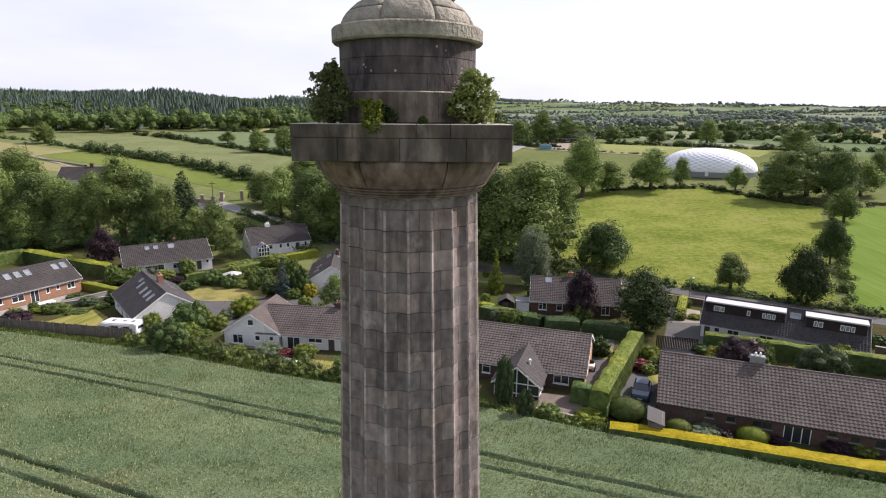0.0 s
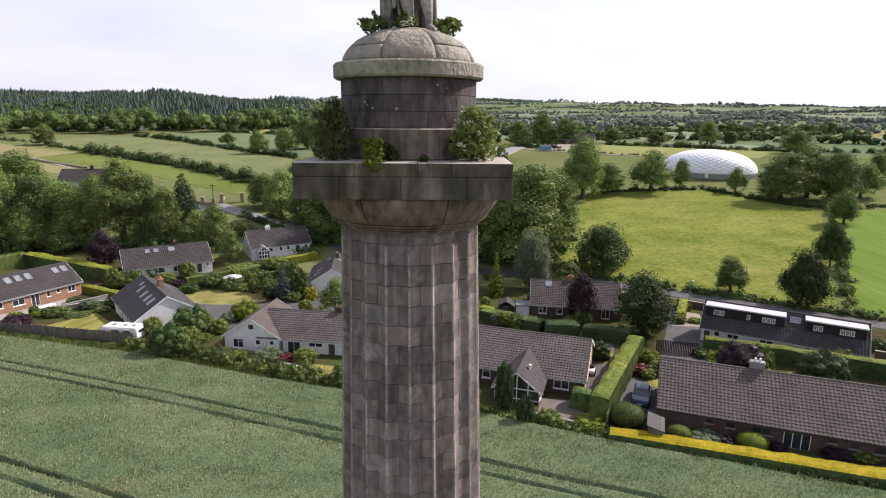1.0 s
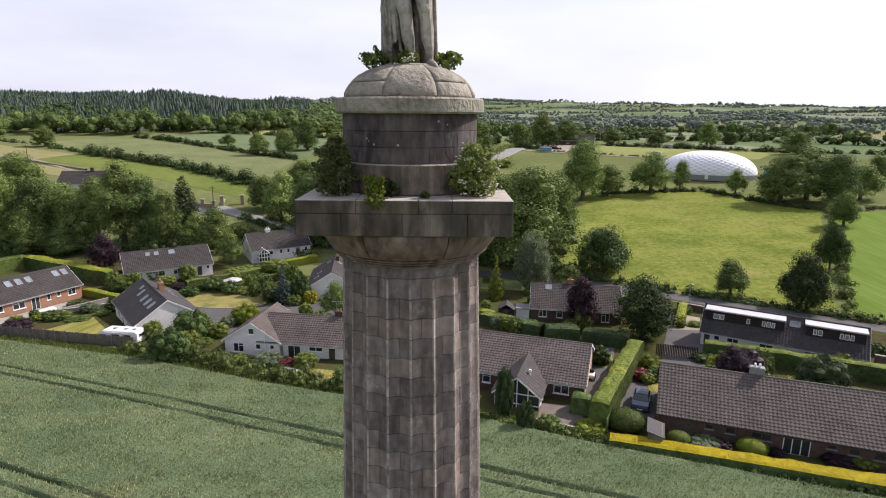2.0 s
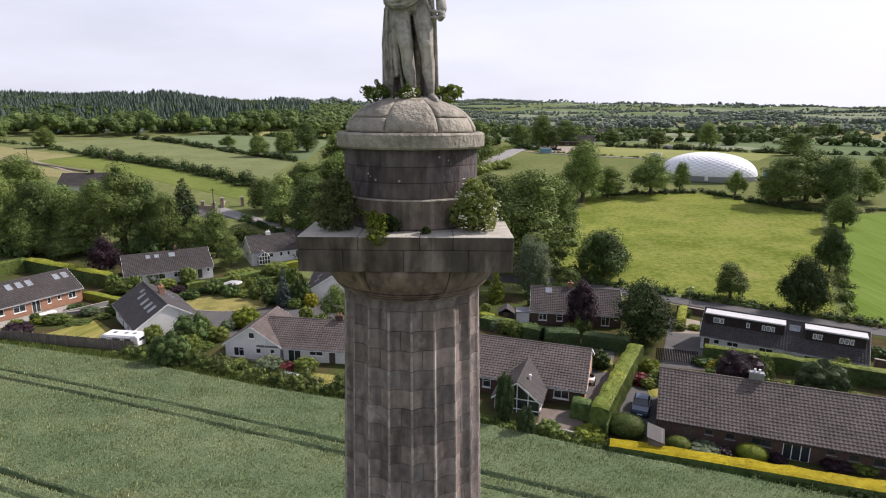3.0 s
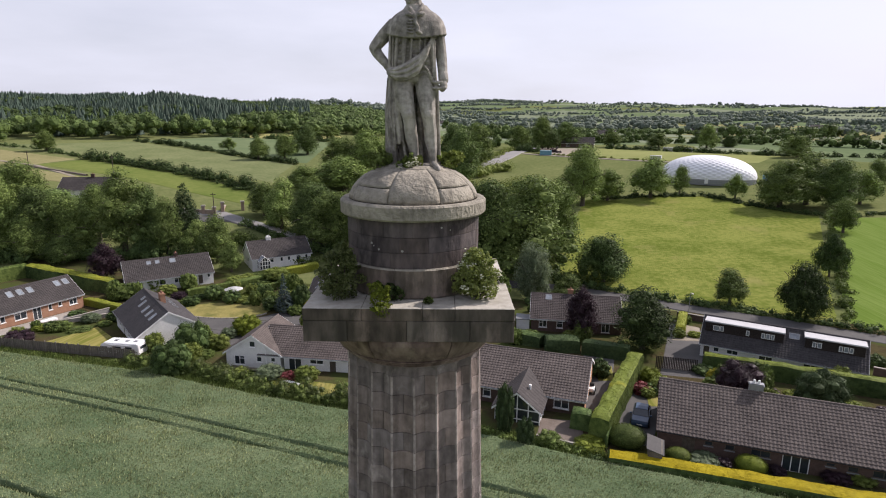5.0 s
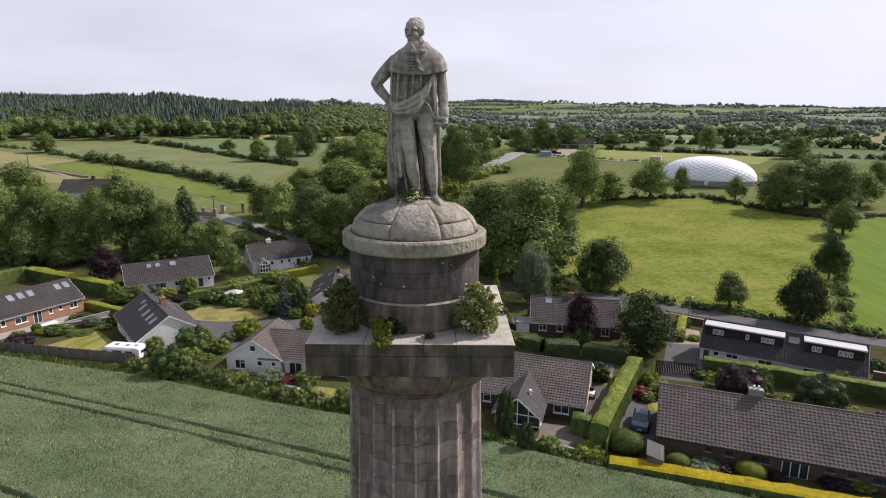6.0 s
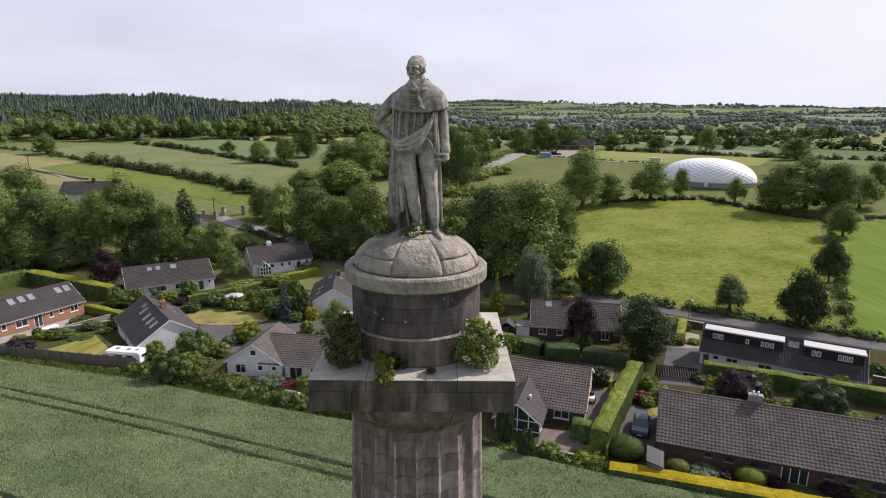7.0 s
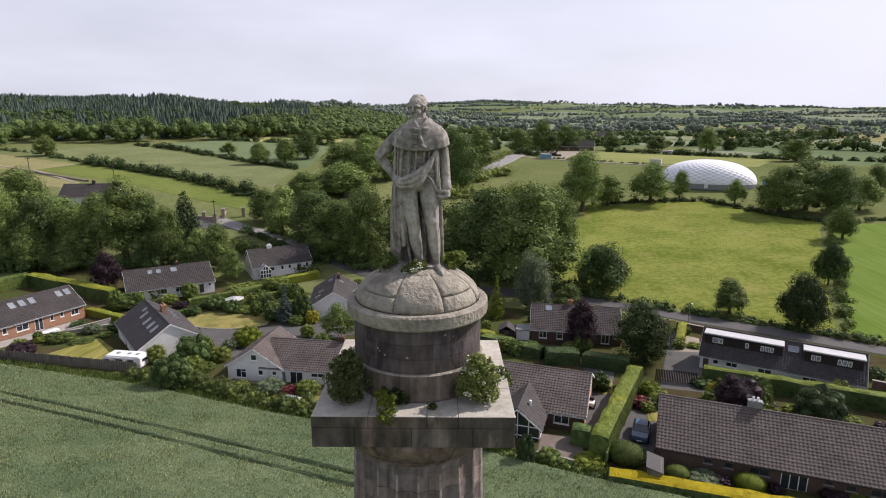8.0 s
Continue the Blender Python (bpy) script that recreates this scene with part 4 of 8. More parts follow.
# tunic folds from the cape's hem to the sash
for x0, x1, z1, r in ((-0.345, -0.375, 1.50, 0.026), (-0.295, -0.315, 1.52, 0.016), (-0.225, -0.275, 1.52, 0.026), (-0.135, -0.14, 1.60, 0.017), (-0.085, -0.13, 1.56, 0.022), (0.01, -0.02, 1.66, 0.020), (0.135, 0.11, 1.80, 0.020), (0.215, 0.20, 1.88, 0.015), (0.31, 0.345, 1.42, 0.026), (0.35, 0.375, 1.34, 0.020)):
    e = 0.212 * (1 - min(0.95, abs((x0 - 0.03) / 0.40)) ** 2) ** 0.5
    e1 = 0.214 * (1 - min(0.95, abs((x1 - 0.03) / 0.40)) ** 2) ** 0.5
    limb([(x0, -0.012 - e, 2.08, r), ((x0 + x1) / 2, -0.02 - (e + e1) / 2, 1.8, r), (x1, -0.005 - e1, z1, r * 0.8)])
# sash swung low across the hips: a swag of strands, gathered under the cape at one end
for d in range(7):
    k = d / 6
    out = 0.024 * math.sin(math.pi * k) + 0.022 * (d % 2)
    r = 0.019 + 0.006 * (d % 2)
    limb([(0.335 - 0.02 * k, -0.13, 2.06 - 0.10 * k, r * 0.8), (0.262 - 0.03 * k, -0.215 - out, 1.90 - 0.19 * k, r), (0.12 - 0.02 * k, -0.262 - out, 1.735 - 0.27 * k, r), (-0.07, -0.272 - out, 1.615 - 0.245 * k, r), (-0.25, -0.225 - out, 1.545 - 0.165 * k, r), (-0.355, -0.14 - out, 1.53 - 0.10 * k, r), (-0.405, -0.02, 1.545 - 0.07 * k, r)])
# coat edge over the thigh
limb([(0.17, -0.235, 1.62, 0.020), (0.25, -0.215, 1.52, 0.022), (0.33, -0.15, 1.36, 0.024), (0.375, -0.07, 1.22, 0.022)])
# low rough footing
lump((0.02, 0.02, -0.02), (0.50, 0.34, 0.06))
statue = from_arrays("statue", np.concatenate(carved_v).tolist(), np.concatenate(carved_f).tolist(), STATUE, True)
statue.matrix_basis = pose(CX, CY, 30.93, 0, 0, 0)
fuse = statue.modifiers.new("fuse", "REMESH")
fuse.mode, fuse.voxel_size, fuse.use_smooth_shade = "VOXEL", 0.0085, True
soften = statue.modifiers.new("soften", "SMOOTH")
soften.factor, soften.iterations = 0.3, 1
tagged(statue, "grey weathered stone statue in robe and cape standing on the dome", "statue")

# ---- foliage ----


def cards(centres, normals, size, jitter=0.7, aspect=0.62, rng=None, fold_up=0.25):
    """Small folded leaf sprays: four-cornered, creased, turned near the given normals. Returns verts and faces."""
    rng = rng or np.random.default_rng(1)
    n = len(centres)
    nn = normals + rng.normal(0, jitter, (n, 3))
    nn /= np.linalg.norm(nn, axis=1, keepdims=True) + 1e-9
    t = np.cross(nn, rng.normal(0, 1, (n, 3)))
    t /= np.linalg.norm(t, axis=1, keepdims=True) + 1e-9
    b = np.cross(nn, t)
    s = (size if np.ndim(size) else np.full(n, size)) * rng.uniform(0.6, 1.35, n)
    s = s[:, None]
    p0, p2 = centres - t * s * 0.5, centres + t * s * 0.5
    p1 = centres + b * s * aspect * 0.5 + nn * s * fold_up * 0.4
    p3 = centres - b * s * aspect * 0.5 + nn * s * fold_up * 0.4
    verts = np.stack([p0, p1, p2, p3], 1).reshape(-1, 3)
    base = np.arange(n)[:, None] * 4
    faces = np.concatenate([base + [0, 1, 2], base + [0, 2, 3]], 0)
    return verts, faces


def ball_points(n, rng):
    v = rng.normal(0, 1, (n, 3))
    return v / np.linalg.norm(v, axis=1, keepdims=True)


ICO_V, ICO_F = None, None


def ico():
    global ICO_V, ICO_F
    if ICO_V is None:
        bm = bmesh.new()
        bmesh.ops.create_icosphere(bm, subdivisions=1, radius=1)
        bm.verts.ensure_lookup_table()
        ICO_V = np.array([v.co[:] for v in bm.verts])
        ICO_F = np.array([[v.index for v in f.verts] for f in bm.faces])
        bm.free()
    return ICO_V, ICO_F


def crown_arrays(lobes, n_cards, size, seed, core_scale=0.5, jitter=0.36, up=0.25):
    """Leaf sprays over lobes (centre and radii), with an uneven inner mass that closes the crown."""
    rng = np.random.default_rng(seed)
    lobes = np.array(lobes)
    area = (lobes[:, 3:] ** 2).sum(1)
    pick = rng.choice(len(lobes), n_cards, p=area / area.sum())
    d = ball_points(n_cards, rng)
    d[:, 2] += up
    d /= np.linalg.norm(d, axis=1, keepdims=True)
    c = lobes[pick, :3] + d * lobes[pick, 3:] * rng.uniform(0.76, 1.14, n_cards)[:, None]
    v, f = cards(c, d, size, jitter, rng=rng)
    vs, fs, base = [v], [f], len(v)
    iv, jf = ico()
    for lobe in lobes:
        w = iv * rng.uniform(0.8, 1.1, (len(iv), 1)) * lobe[3:] * core_scale + lobe[:3]
        vs.append(w)
        fs.append(jf + base)
        base += len(w)
    return np.concatenate(vs), np.concatenate(fs)


def broad_lobes(h, w, clear, seed, n=64):
    """Lobes of a broadleaf crown, w across, from clear to h, with an uneven outline."""
    rng = np.random.default_rng(seed)
    out = []
    ch = h - clear
    boughs = [(q * 0.785 + rng.uniform(-0.3, 0.3), rng.uniform(0.5, 1.15), rng.uniform(0.7, 1.0)) for q in range(8)]
    for i in range(n):
        f = (i + 0.5) / n
        a = i * 2.399 + rng.uniform(-0.5, 0.5)
        _, reach, rise = min(boughs, key=lambda q: abs(math.remainder(a - q[0], 6.283)))
        wide = math.sin(math.pi * min(1, 0.20 + 0.76 * f) ** 0.9) ** 0.5
        r = w * rng.uniform(0.072, 0.148)
        rad = max(0.0, (w * 0.5 * wide * reach - r) * rng.uniform(0.62, 1.0))
        out.append((rad * math.cos(a), rad * math.sin(a), clear + r + f * (ch * rise - 2 * r) + rng.normal(0, 0.035 * h), r * rng.uniform(0.9, 1.3), r * rng.uniform(0.9, 1.3), r * rng.uniform(0.9, 1.3)))
    for i in range(7):
        r = w * 0.17
        out.append((rng.uniform(-0.1, 0.1) * w, rng.uniform(-0.1, 0.1) * w, clear + ch * (0.25 + 0.085 * i), r, r, r))
    return out


def limbs(h, w, clear, seed, girth=0.03):
    rng = np.random.default_rng(seed)
    bm = bmesh.new()
    r = h * girth
    top = Vector((rng.uniform(-0.2, 0.2), rng.uniform(-0.2, 0.2), clear + (h - clear) * 0.45))
    tube(bm, (0, 0, -0.3), r * 1.35, (0, 0, 0.4), r, 9)
    tube(bm, (0, 0, 0.4), r, top, r * 0.5, 9)
    for i in range(6):
        a = i * 1.05 + rng.uniform(-0.3, 0.3)
        base = Vector((0, 0, 0)).lerp(top, rng.uniform(0.45, 0.95))
        end = Vector((math.cos(a) * w * 0.33, math.sin(a) * w * 0.33, clear + (h - clear) * rng.uniform(0.35, 0.75)))
        tube(bm, base, r * 0.42, end, r * 0.12, 6)
    return bm


def tree_model(name, h, w, clear, leaf, seed, n_cards=4200, size=0.5, lobes=None, girth=0.03, **kw):
    t = thing(name, Matrix(), "tree", "tree")
    part("trunk", limbs(h, w, clear, seed, girth), BARK, t)
    v, f = crown_arrays(lobes or broad_lobes(h, w, clear, seed), n_cards, size, seed, **kw)
    c = from_arrays("crown", v.tolist(), f.tolist(), FOLIAGE[leaf])
    c.parent = t
    return t


def cone_lobes(h, w, n=34, seed=1, clear=0.3, power=0.9):
    rng = np.random.default_rng(seed)
    out = []
    for i in range(n):
        f = i / (n - 1)
        rad = w * 0.5 * (1 - f) ** power
        a = i * 2.399
        r = max(0.06 * w, rad * 0.45)
        out.append((rad * 0.62 * math.cos(a), rad * 0.62 * math.sin(a), clear + (h - clear - r * 0.5) * f + r * 0.3, r, r, r * 1.1))
    return out


MODELS = {
    "broad": [("deciduous_tree", 14, 12, 0.9, "tree", 11, 19000, 0.27), ("deciduous_tree", 14, 12, 0.7, "tree_dark", 12, 19000, 0.27), ("deciduous_tree", 14, 12, 0.9, "tree", 13, 19000, 0.27)],
    "ash": [("ash_tree", 9, 8, 1.0, "tree", 21, 12000, 0.23), ("ash_tree", 9, 8, 1.2, "tree", 22, 12000, 0.23)],
    "birch": [("birch_tree", 16, 10, 2.0, "tree", 31, 16000, 0.26)],
    "chestnut": [("field_tree", 10, 11, 0.6, "dark", 41, 19000, 0.27), ("field_tree", 10, 11, 0.7, "dark", 42, 19000, 0.27)],
    "willow": [("weeping_tree", 10, 10, 0.4, "grey", 51, 12000, 0.27)],
    "garden": [("garden_tree", 10, 10, 0.1, "dark", 52, 17000, 0.24)],
    "copper": [("copper_tree", 8, 7, 0.7, "copper", 61, 9000, 0.23)],
}
TREE_LABEL = {
    "broad": "broadleaf tree with dense dark green crown", "ash": "small broadleaf tree with light green leaves", "birch": "tall airy green tree beside the wood",
    "chestnut": "spreading dark green tree standing in the meadow edge", "willow": "large grey-green tree with drooping sprays", "copper": "purple-leaved copper tree in a garden",
    "garden": "large dark green tree beside the drive", "cypress": "dense dark upright cypress tree", "goldconifer": "narrow golden green conifer", "spruce": "blue-grey pointed garden spruce",
}
models = {}
for kind, rows_ in MODELS.items():
    models[kind] = [(tree_model(nm, h, w, cl, lf, sd, nc, sz), h, w) for nm, h, w, cl, lf, sd, nc, sz in rows_]
models["cypress"] = [(tree_model("cypress_tree", 13, 7, 0.3, "cypress", 71, 9000, 0.30, cone_lobes(13, 7, 60, 5, 0.3, 0.55)), 13, 7)]
models["goldconifer"] = [(tree_model("golden_conifer", 7.5, 3.3, 0.2, "lime", 72, 2600, 0.25, cone_lobes(7.5, 3.3, 34, 3, 0.1)), 7.5, 3.3)]
models["spruce"] = [(tree_model("blue_spruce", 8, 4, 0.2, "spruce", 73, 2600, 0.28, cone_lobes(8, 4, 40, 4, 0.2)), 8, 4)]

TREES = []
# the wood behind the houses: kind, x, y, height, spread
TREES += [
    ("broad", -95.5, 108.8, 18.3, 12.1), ("broad", -89, 110, 16.1, 14.1), ("broad", -81.3, 110.5, 14.5, 13.5), ("broad", -108.4, 133.1, 11.8, 15.8),
    ("broad", -98.8, 131.7, 8.2, 14.3), ("birch", -72.8, 114.2, 19.2, 13.2), ("broad", -83.1, 122, 10.7, 10.7), ("broad", -68.8, 117.2, 13.7, 10.3),
    ("cypress", -63.8, 124.9, 13.6, 7.6), ("broad", -62.9, 113.6, 10.7, 7.5), ("ash", -51.1, 111.7, 10.6, 10.5), ("ash", -57, 114.4, 8.7, 7.6),
    ("ash", -88.7, 106.5, 8.6, 7.4), ("broad", -82.1, 107, 5.4, 8.4), ("copper", -67.7, 98.3, 8.5, 7.4), ("ash", -44.5, 137, 14.4, 11.8),
]
# trees along the road
TREES += [
    ("broad", -34.4, 128.5, 13.4, 14.0), ("broad", -26.4, 122.9, 14.2, 12.6), ("broad", -19.1, 118.8, 14.6, 12.6), ("ash", -13.5, 124.4, 14.2, 12.5),
    ("ash", -35.5, 177.7, 9.5, 17.6), ("ash", -45.5, 179.4, 7.4, 9.3), ("ash", -47.8, 172.2, 7.7, 10.8), ("broad", -41.5, 199.1, 13.7, 16.5),
    ("broad", -31.7, 199.2, 13.5, 18.5), ("broad", -22.5, 209.8, 13.9, 15.1), ("ash", -53, 149.6, 8, 9.5), ("ash", 1.6, 115.9, 15.9, 12.7),
    ("broad", 7.4, 112.8, 18, 14.8), ("broad", 15.4, 109.5, 21.6, 19.9), ("broad", 23.4, 120.5, 14.4, 10.6), ("broad", 2.1, 205.5, 19.7, 14.8),
]
# meadow edges
TREES += [
    ("willow", 14.5, 92.5, 11.8, 9.2), ("ash", 21.1, 93, 5.2, 6.5), ("chestnut", 30.7, 104.6, 10.7, 14.8), ("ash", 49.9, 91.1, 7.4, 7.4),
    ("chestnut", 58.2, 83.8, 9.6, 8.0), ("chestnut", 77.4, 107.3, 9.2, 7.9), ("ash", 100.9, 140.2, 7.8, 6.5), ("broad", 41.8, 179, 16, 16.7),
    ("ash", 52, 187.1, 9, 9.6), ("ash", 67.7, 191.3, 15.1, 16.7), ("broad", 80.4, 198.6, 8.2, 7.0), ("ash", 95, 187.7, 9.2, 7.6),
    ("broad", 101.8, 172.6, 15.4, 15.1), ("ash", 112.1, 176.4, 17.8, 19), ("broad", 115.9, 168, 14.3, 13.8), ("ash", 127.8, 174.6, 11.8, 12.5),
]
# trees round the pitch
TREES += [
    ("broad", 147.3, 196.2, 8.8, 9.5), ("garden", 27.1, 68, 9.4, 11.3), ("copper", 19.4, 72.1, 8.3, 6.2), ("goldconifer", 7.7, 87, 7.7, 3.4),
    ("spruce", -28.3, 83.4, 6.8, 3.3), ("ash", -17.7, 76.1, 6.3, 5.4), ("ash", -167, 226.3, 7.3, 7.7), ("ash", -101.9, 251.3, 6.2, 7.2),
    ("ash", -80, 226.2, 7.7, 7.4), ("broad", -70.7, 231.5, 8.3, 10.7), ("broad", -64.7, 245.5, 12.2, 11.5), ("ash", -69.5, 308, 9, 15.6),
    ("broad", 10.3, 262, 15.5, 16), ("broad", -1.1, 214.4, 20.4, 11), ("broad", 128.2, 364.6, 9.5, 14.5), ("broad", 147.6, 338.9, 12.4, 13.5),
]
# hedgerow and far trees
TREES += [
    ("broad", 170.8, 361.2, 7.6, 10.7), ("broad", 168, 281.7, 11.4, 14), ("broad", 51.8, 341.9, 15.9, 13.7), ("broad", 69.8, 366.6, 14.8, 16.5),
    ("broad", 37.6, 334.1, 14.6, 13.4), ("broad", 100.1, 366.2, 7.8, 13.9), ("broad", 55.2, 342, 12.6, 11.6), ("ash", -46.3, 106.7, 7.1, 6.2),
]
used = set()


def plant(kind, x, y, h, w, i, label=None, sink=0.05):
    """A tree of that kind, its height and spread at that place."""
    m, h0, w0 = models[kind][i % len(models[kind])]
    spin = (i * 97) % 360
    at = pose(x, y, ground_z(x, y) - sink, 0, 0, spin) @ Matrix.Diagonal((w / w0, w / w0, h / h0, 1))
    if m in used:
        t = copy_thing(m, at)
    else:
        used.add(m)
        m.matrix_basis = at
        t = m
    return tagged(t, label or TREE_LABEL[kind], "tree")


for i, (kind, x, y, h, w) in enumerate(TREES):
    plant(kind, x, y, h, w * {"chestnut": 0.95, "willow": 1.0, "copper": 0.95, "goldconifer": 1.0, "spruce": 1.1}.get(kind, 1.13), i)

# ---- shrubs and hedges ----
shrub_models = {}


def shrub_model(leaf, h, w, n, size, seed):
    t = thing("garden_shrub", Matrix(), "shrub", "shrub")
    stem = bmesh.new()
    for i in range(5):
        a = i * 1.26
        tube(stem, (0.1 * math.cos(a), 0.1 * math.sin(a), -0.1), 0.04, (w * 0.17 * math.cos(a), w * 0.17 * math.sin(a), h * 0.5), 0.015, 5)
    part("stem", stem, BARK, t)
    v, f = crown_arrays(mound_lobes(h, w, 26, seed), n, size, seed, core_scale=0.86, jitter=0.6)
    c = from_arrays("crown", v.tolist(), f.tolist(), FOLIAGE[leaf])
    c.parent = t
    return t


def mound_lobes(h, w, n, seed):
    """A rounded mound with a slightly lumpy skin."""
    rng = np.random.default_rng(seed)
    out = [(0, 0, h * 0.46, w * 0.43, w * 0.43, h * 0.47)] * 3
    for i in range(n):
        f = (i + 0.5) / n
        a, r = i * 2.399, w * rng.uniform(0.11, 0.17)
        rad = w * 0.36 * math.sin(math.pi * (0.16 + 0.76 * f)) ** 0.5
        out.append((rad * math.cos(a), rad * math.sin(a), h * (0.10 + 0.80 * f), r, r, r))
    return out


SHRUB_LABEL = {"mid": "rounded mid-green garden shrub", "dark": "dense dark green garden shrub", "cypress": "dense dark upright garden conifer", "light": "light green leafy garden shrub", "grey": "grey-green spreading garden shrub",
               "copper": "dark purple-leaved garden shrub", "lime": "yellow-green rounded garden shrub", "gold": "bright golden garden shrub", "red": "small red-leaved garden shrub"}
SHRUBS = []
# gardens by the timber fence: leaf, x, y, height, spread
SHRUBS += [
    ("copper", -61.5, 66.7, 1.9, 4.3), ("mid", -59.9, 73, 1.4, 3.7), ("mid", -56.6, 72.6, 1.4, 4.5), ("dark", -61.6, 73.5, 1.3, 2.6),
    ("mid", -54.6, 75.6, 1.9, 2.9), ("dark", -54.0, 78.4, 2.0, 2.6), ("grey", -57.8, 77.4, 1.4, 3.3), ("dark", -61.8, 80, 1.2, 2.1),
    ("mid", -59.9, 90.3, 2.7, 6.2), ("mid", -60.1, 92.6, 2.5, 5.3), ("dark", -35, 63.5, 4.4, 5), ("mid", -36.5, 61, 1.7, 4.6),
    ("light", -32.4, 65.8, 2.1, 3.4), ("mid", -32.9, 62.3, 2.2, 3.6), ("lime", -30.9, 72.6, 2.8, 4.7), ("grey", -32.8, 70.5, 1.6, 2.6),
]
# gardens of the white houses
SHRUBS += [
    ("light", -22.8, 76.6, 2.2, 2.5), ("gold", -23.7, 83.4, 2.3, 2.7), ("mid", -26.2, 82.5, 3.7, 3.5), ("mid", -25.4, 84.9, 3.5, 3.1),
    ("mid", -34.5, 87, 2.8, 2.4), ("light", -37.6, 88.8, 1.7, 4.3), ("dark", -33.8, 90.3, 3.7, 2.3), ("mid", -42.8, 99.7, 2.3, 5.4),
    ("light", -41.5, 102.7, 1.9, 4.8), ("mid", -39.6, 104.7, 2.3, 4.9), ("light", -35.9, 103.2, 2.6, 5.8), ("copper", -50, 91, 2, 3.3),
    ("mid", -48.3, 93.2, 2.5, 3.8), ("mid", -46.6, 87.8, 2.4, 4.3), ("light", -43.3, 91.2, 1.7, 4.2), ("light", -25.7, 56.2, 1.6, 3),
]
# patio and drive
SHRUBS += [
    ("mid", -23.9, 56.3, 1.7, 2.7), ("grey", -21.9, 55.5, 1.5, 2.6), ("red", -19.3, 54.7, 1.2, 2.3), ("light", -17.2, 54.8, 1.3, 2.3),
    ("dark", -34.5, 56.5, 2.9, 4.6), ("mid", -36.9, 55.8, 2.1, 3.9), ("cypress", 7.3, 40.2, 3.1, 1.9), ("mid", 13.1, 40.8, 0.9, 2.7),
    ("lime", 24.3, 56, 2, 2.7), ("red", 22.3, 52.8, 1.5, 2.3), ("dark", 23.7, 52.6, 1.5, 1.8),
    ("light", 24.5, 53.2, 1.3, 2), ("grey", 23.2, 37.7, 0.9, 2.2), ("copper", 24.6, 37.3, 0.9, 1.6),
]
# beds by the long bungalow
SHRUBS += [
    ("copper", 28.9, 36.4, 1.2, 1.9), ("copper", 33.4, 35.6, 1.6, 2.8), ("light", 35.4, 35.7, 0.7, 2.3),
    ("gold", 31.6, 55.3, 2.1, 2.1), ("copper", 32.5, 51.1, 4.7, 5.5), ("mid", 30.8, 53.4, 1, 2.2), ("red", 34.2, 53.2, 0.9, 2.2),
    ("copper", 37.3, 53.3, 1, 2.3), ("lime", 38.8, 51.5, 1.1, 2.5), ("copper", 39.9, 50.2, 1.4, 2.2), 
    ("dark", 55.8, 62.5, 1.9, 1.8), ("copper", 46.7, 48.4, 1.3, 2.1), ("lime", 43.9, 49.6, 0.9, 2.7), ("mid", 52.6, 85.5, 1.6, 3.3),
]
# beds round the oval lawn
SHRUBS += [
    ("mid", 50.9, 87.2, 1.5, 4.3), ("dark", 18.5, 57.5, 2.7, 2), ("mid", 12.2, 74.1, 1.7, 3), ("mid", 6.6, 74.7, 1.8, 3),
    ("light", -89.3, 107.8, 7.9, 7.2), ("mid", -86.6, 111.1, 5.4, 7.4), ("grey", -83.1, 109.5, 4.1, 7.3), ("mid", -38, 56.1, 1.5, 2.9),
    ("mid", -16.1, 88.3, 3.6, 5.1), ("light", -43.7, 101.6, 1.7, 4.3), ("mid", -37.9, 101.1, 2.1, 4.5), ("light", -35, 102.7, 3.4, 3),
    ("mid", -31.2, 101.9, 1.5, 3), ("dark", -36.8, 94, 2.7, 1.6), ("lime", -38.1, 92.9, 0.8, 2.1), ("dark", -39.2, 88.4, 1.7, 3.1),
]
# further beds
SHRUBS += [
    ("mid", -36.3, 87.9, 1.5, 2.8), ("dark", -30.9, 84.9, 2.8, 2.6), ("mid", -28.7, 84.4, 1.4, 2.5), ("dark", -25.9, 85.1, 3.1, 3.5),
    ("dark", -43.4, 90.9, 1.8, 3.5), ("dark", -45.8, 86.8, 1.2, 2.8), ("mid", -50.7, 96.6, 1.7, 2.6), ("light", -53.3, 93.5, 1.3, 2.6),
    ("mid", -56.6, 92.5, 1.9, 3.6), ("light", -51.1, 102.3, 1.2, 3.4), ("mid", -27.4, 94.7, 1.8, 3.2),
]


def plant_shrub(leaf, x, y, h, w, i):
    """A shrub of that leaf, height and spread; large and small ones have their own models."""
    big = 2 if w > 5 else int(w > 2.6)
    h0, w0, n0, s0 = ((1.5, 1.8, 1700, 0.10), (3.2, 4.4, 6000, 0.13), (6.0, 6.5, 14000, 0.14))[big]
    at = pose(x, y, ground_z(x, y) - 0.05, 0, 0, i * 71 % 360) @ Matrix.Diagonal((w / w0, w / w0, h / h0, 1))
    key = (leaf, big)
    if key in shrub_models:
        m = copy_thing(shrub_models[key], at)
    else:
        m = shrub_model(leaf, h0, w0, n0, s0, 80 + len(shrub_models))
        shrub_models[key] = m
        m.matrix_basis = at
    return tagged(m, SHRUB_LABEL[leaf], "shrub")


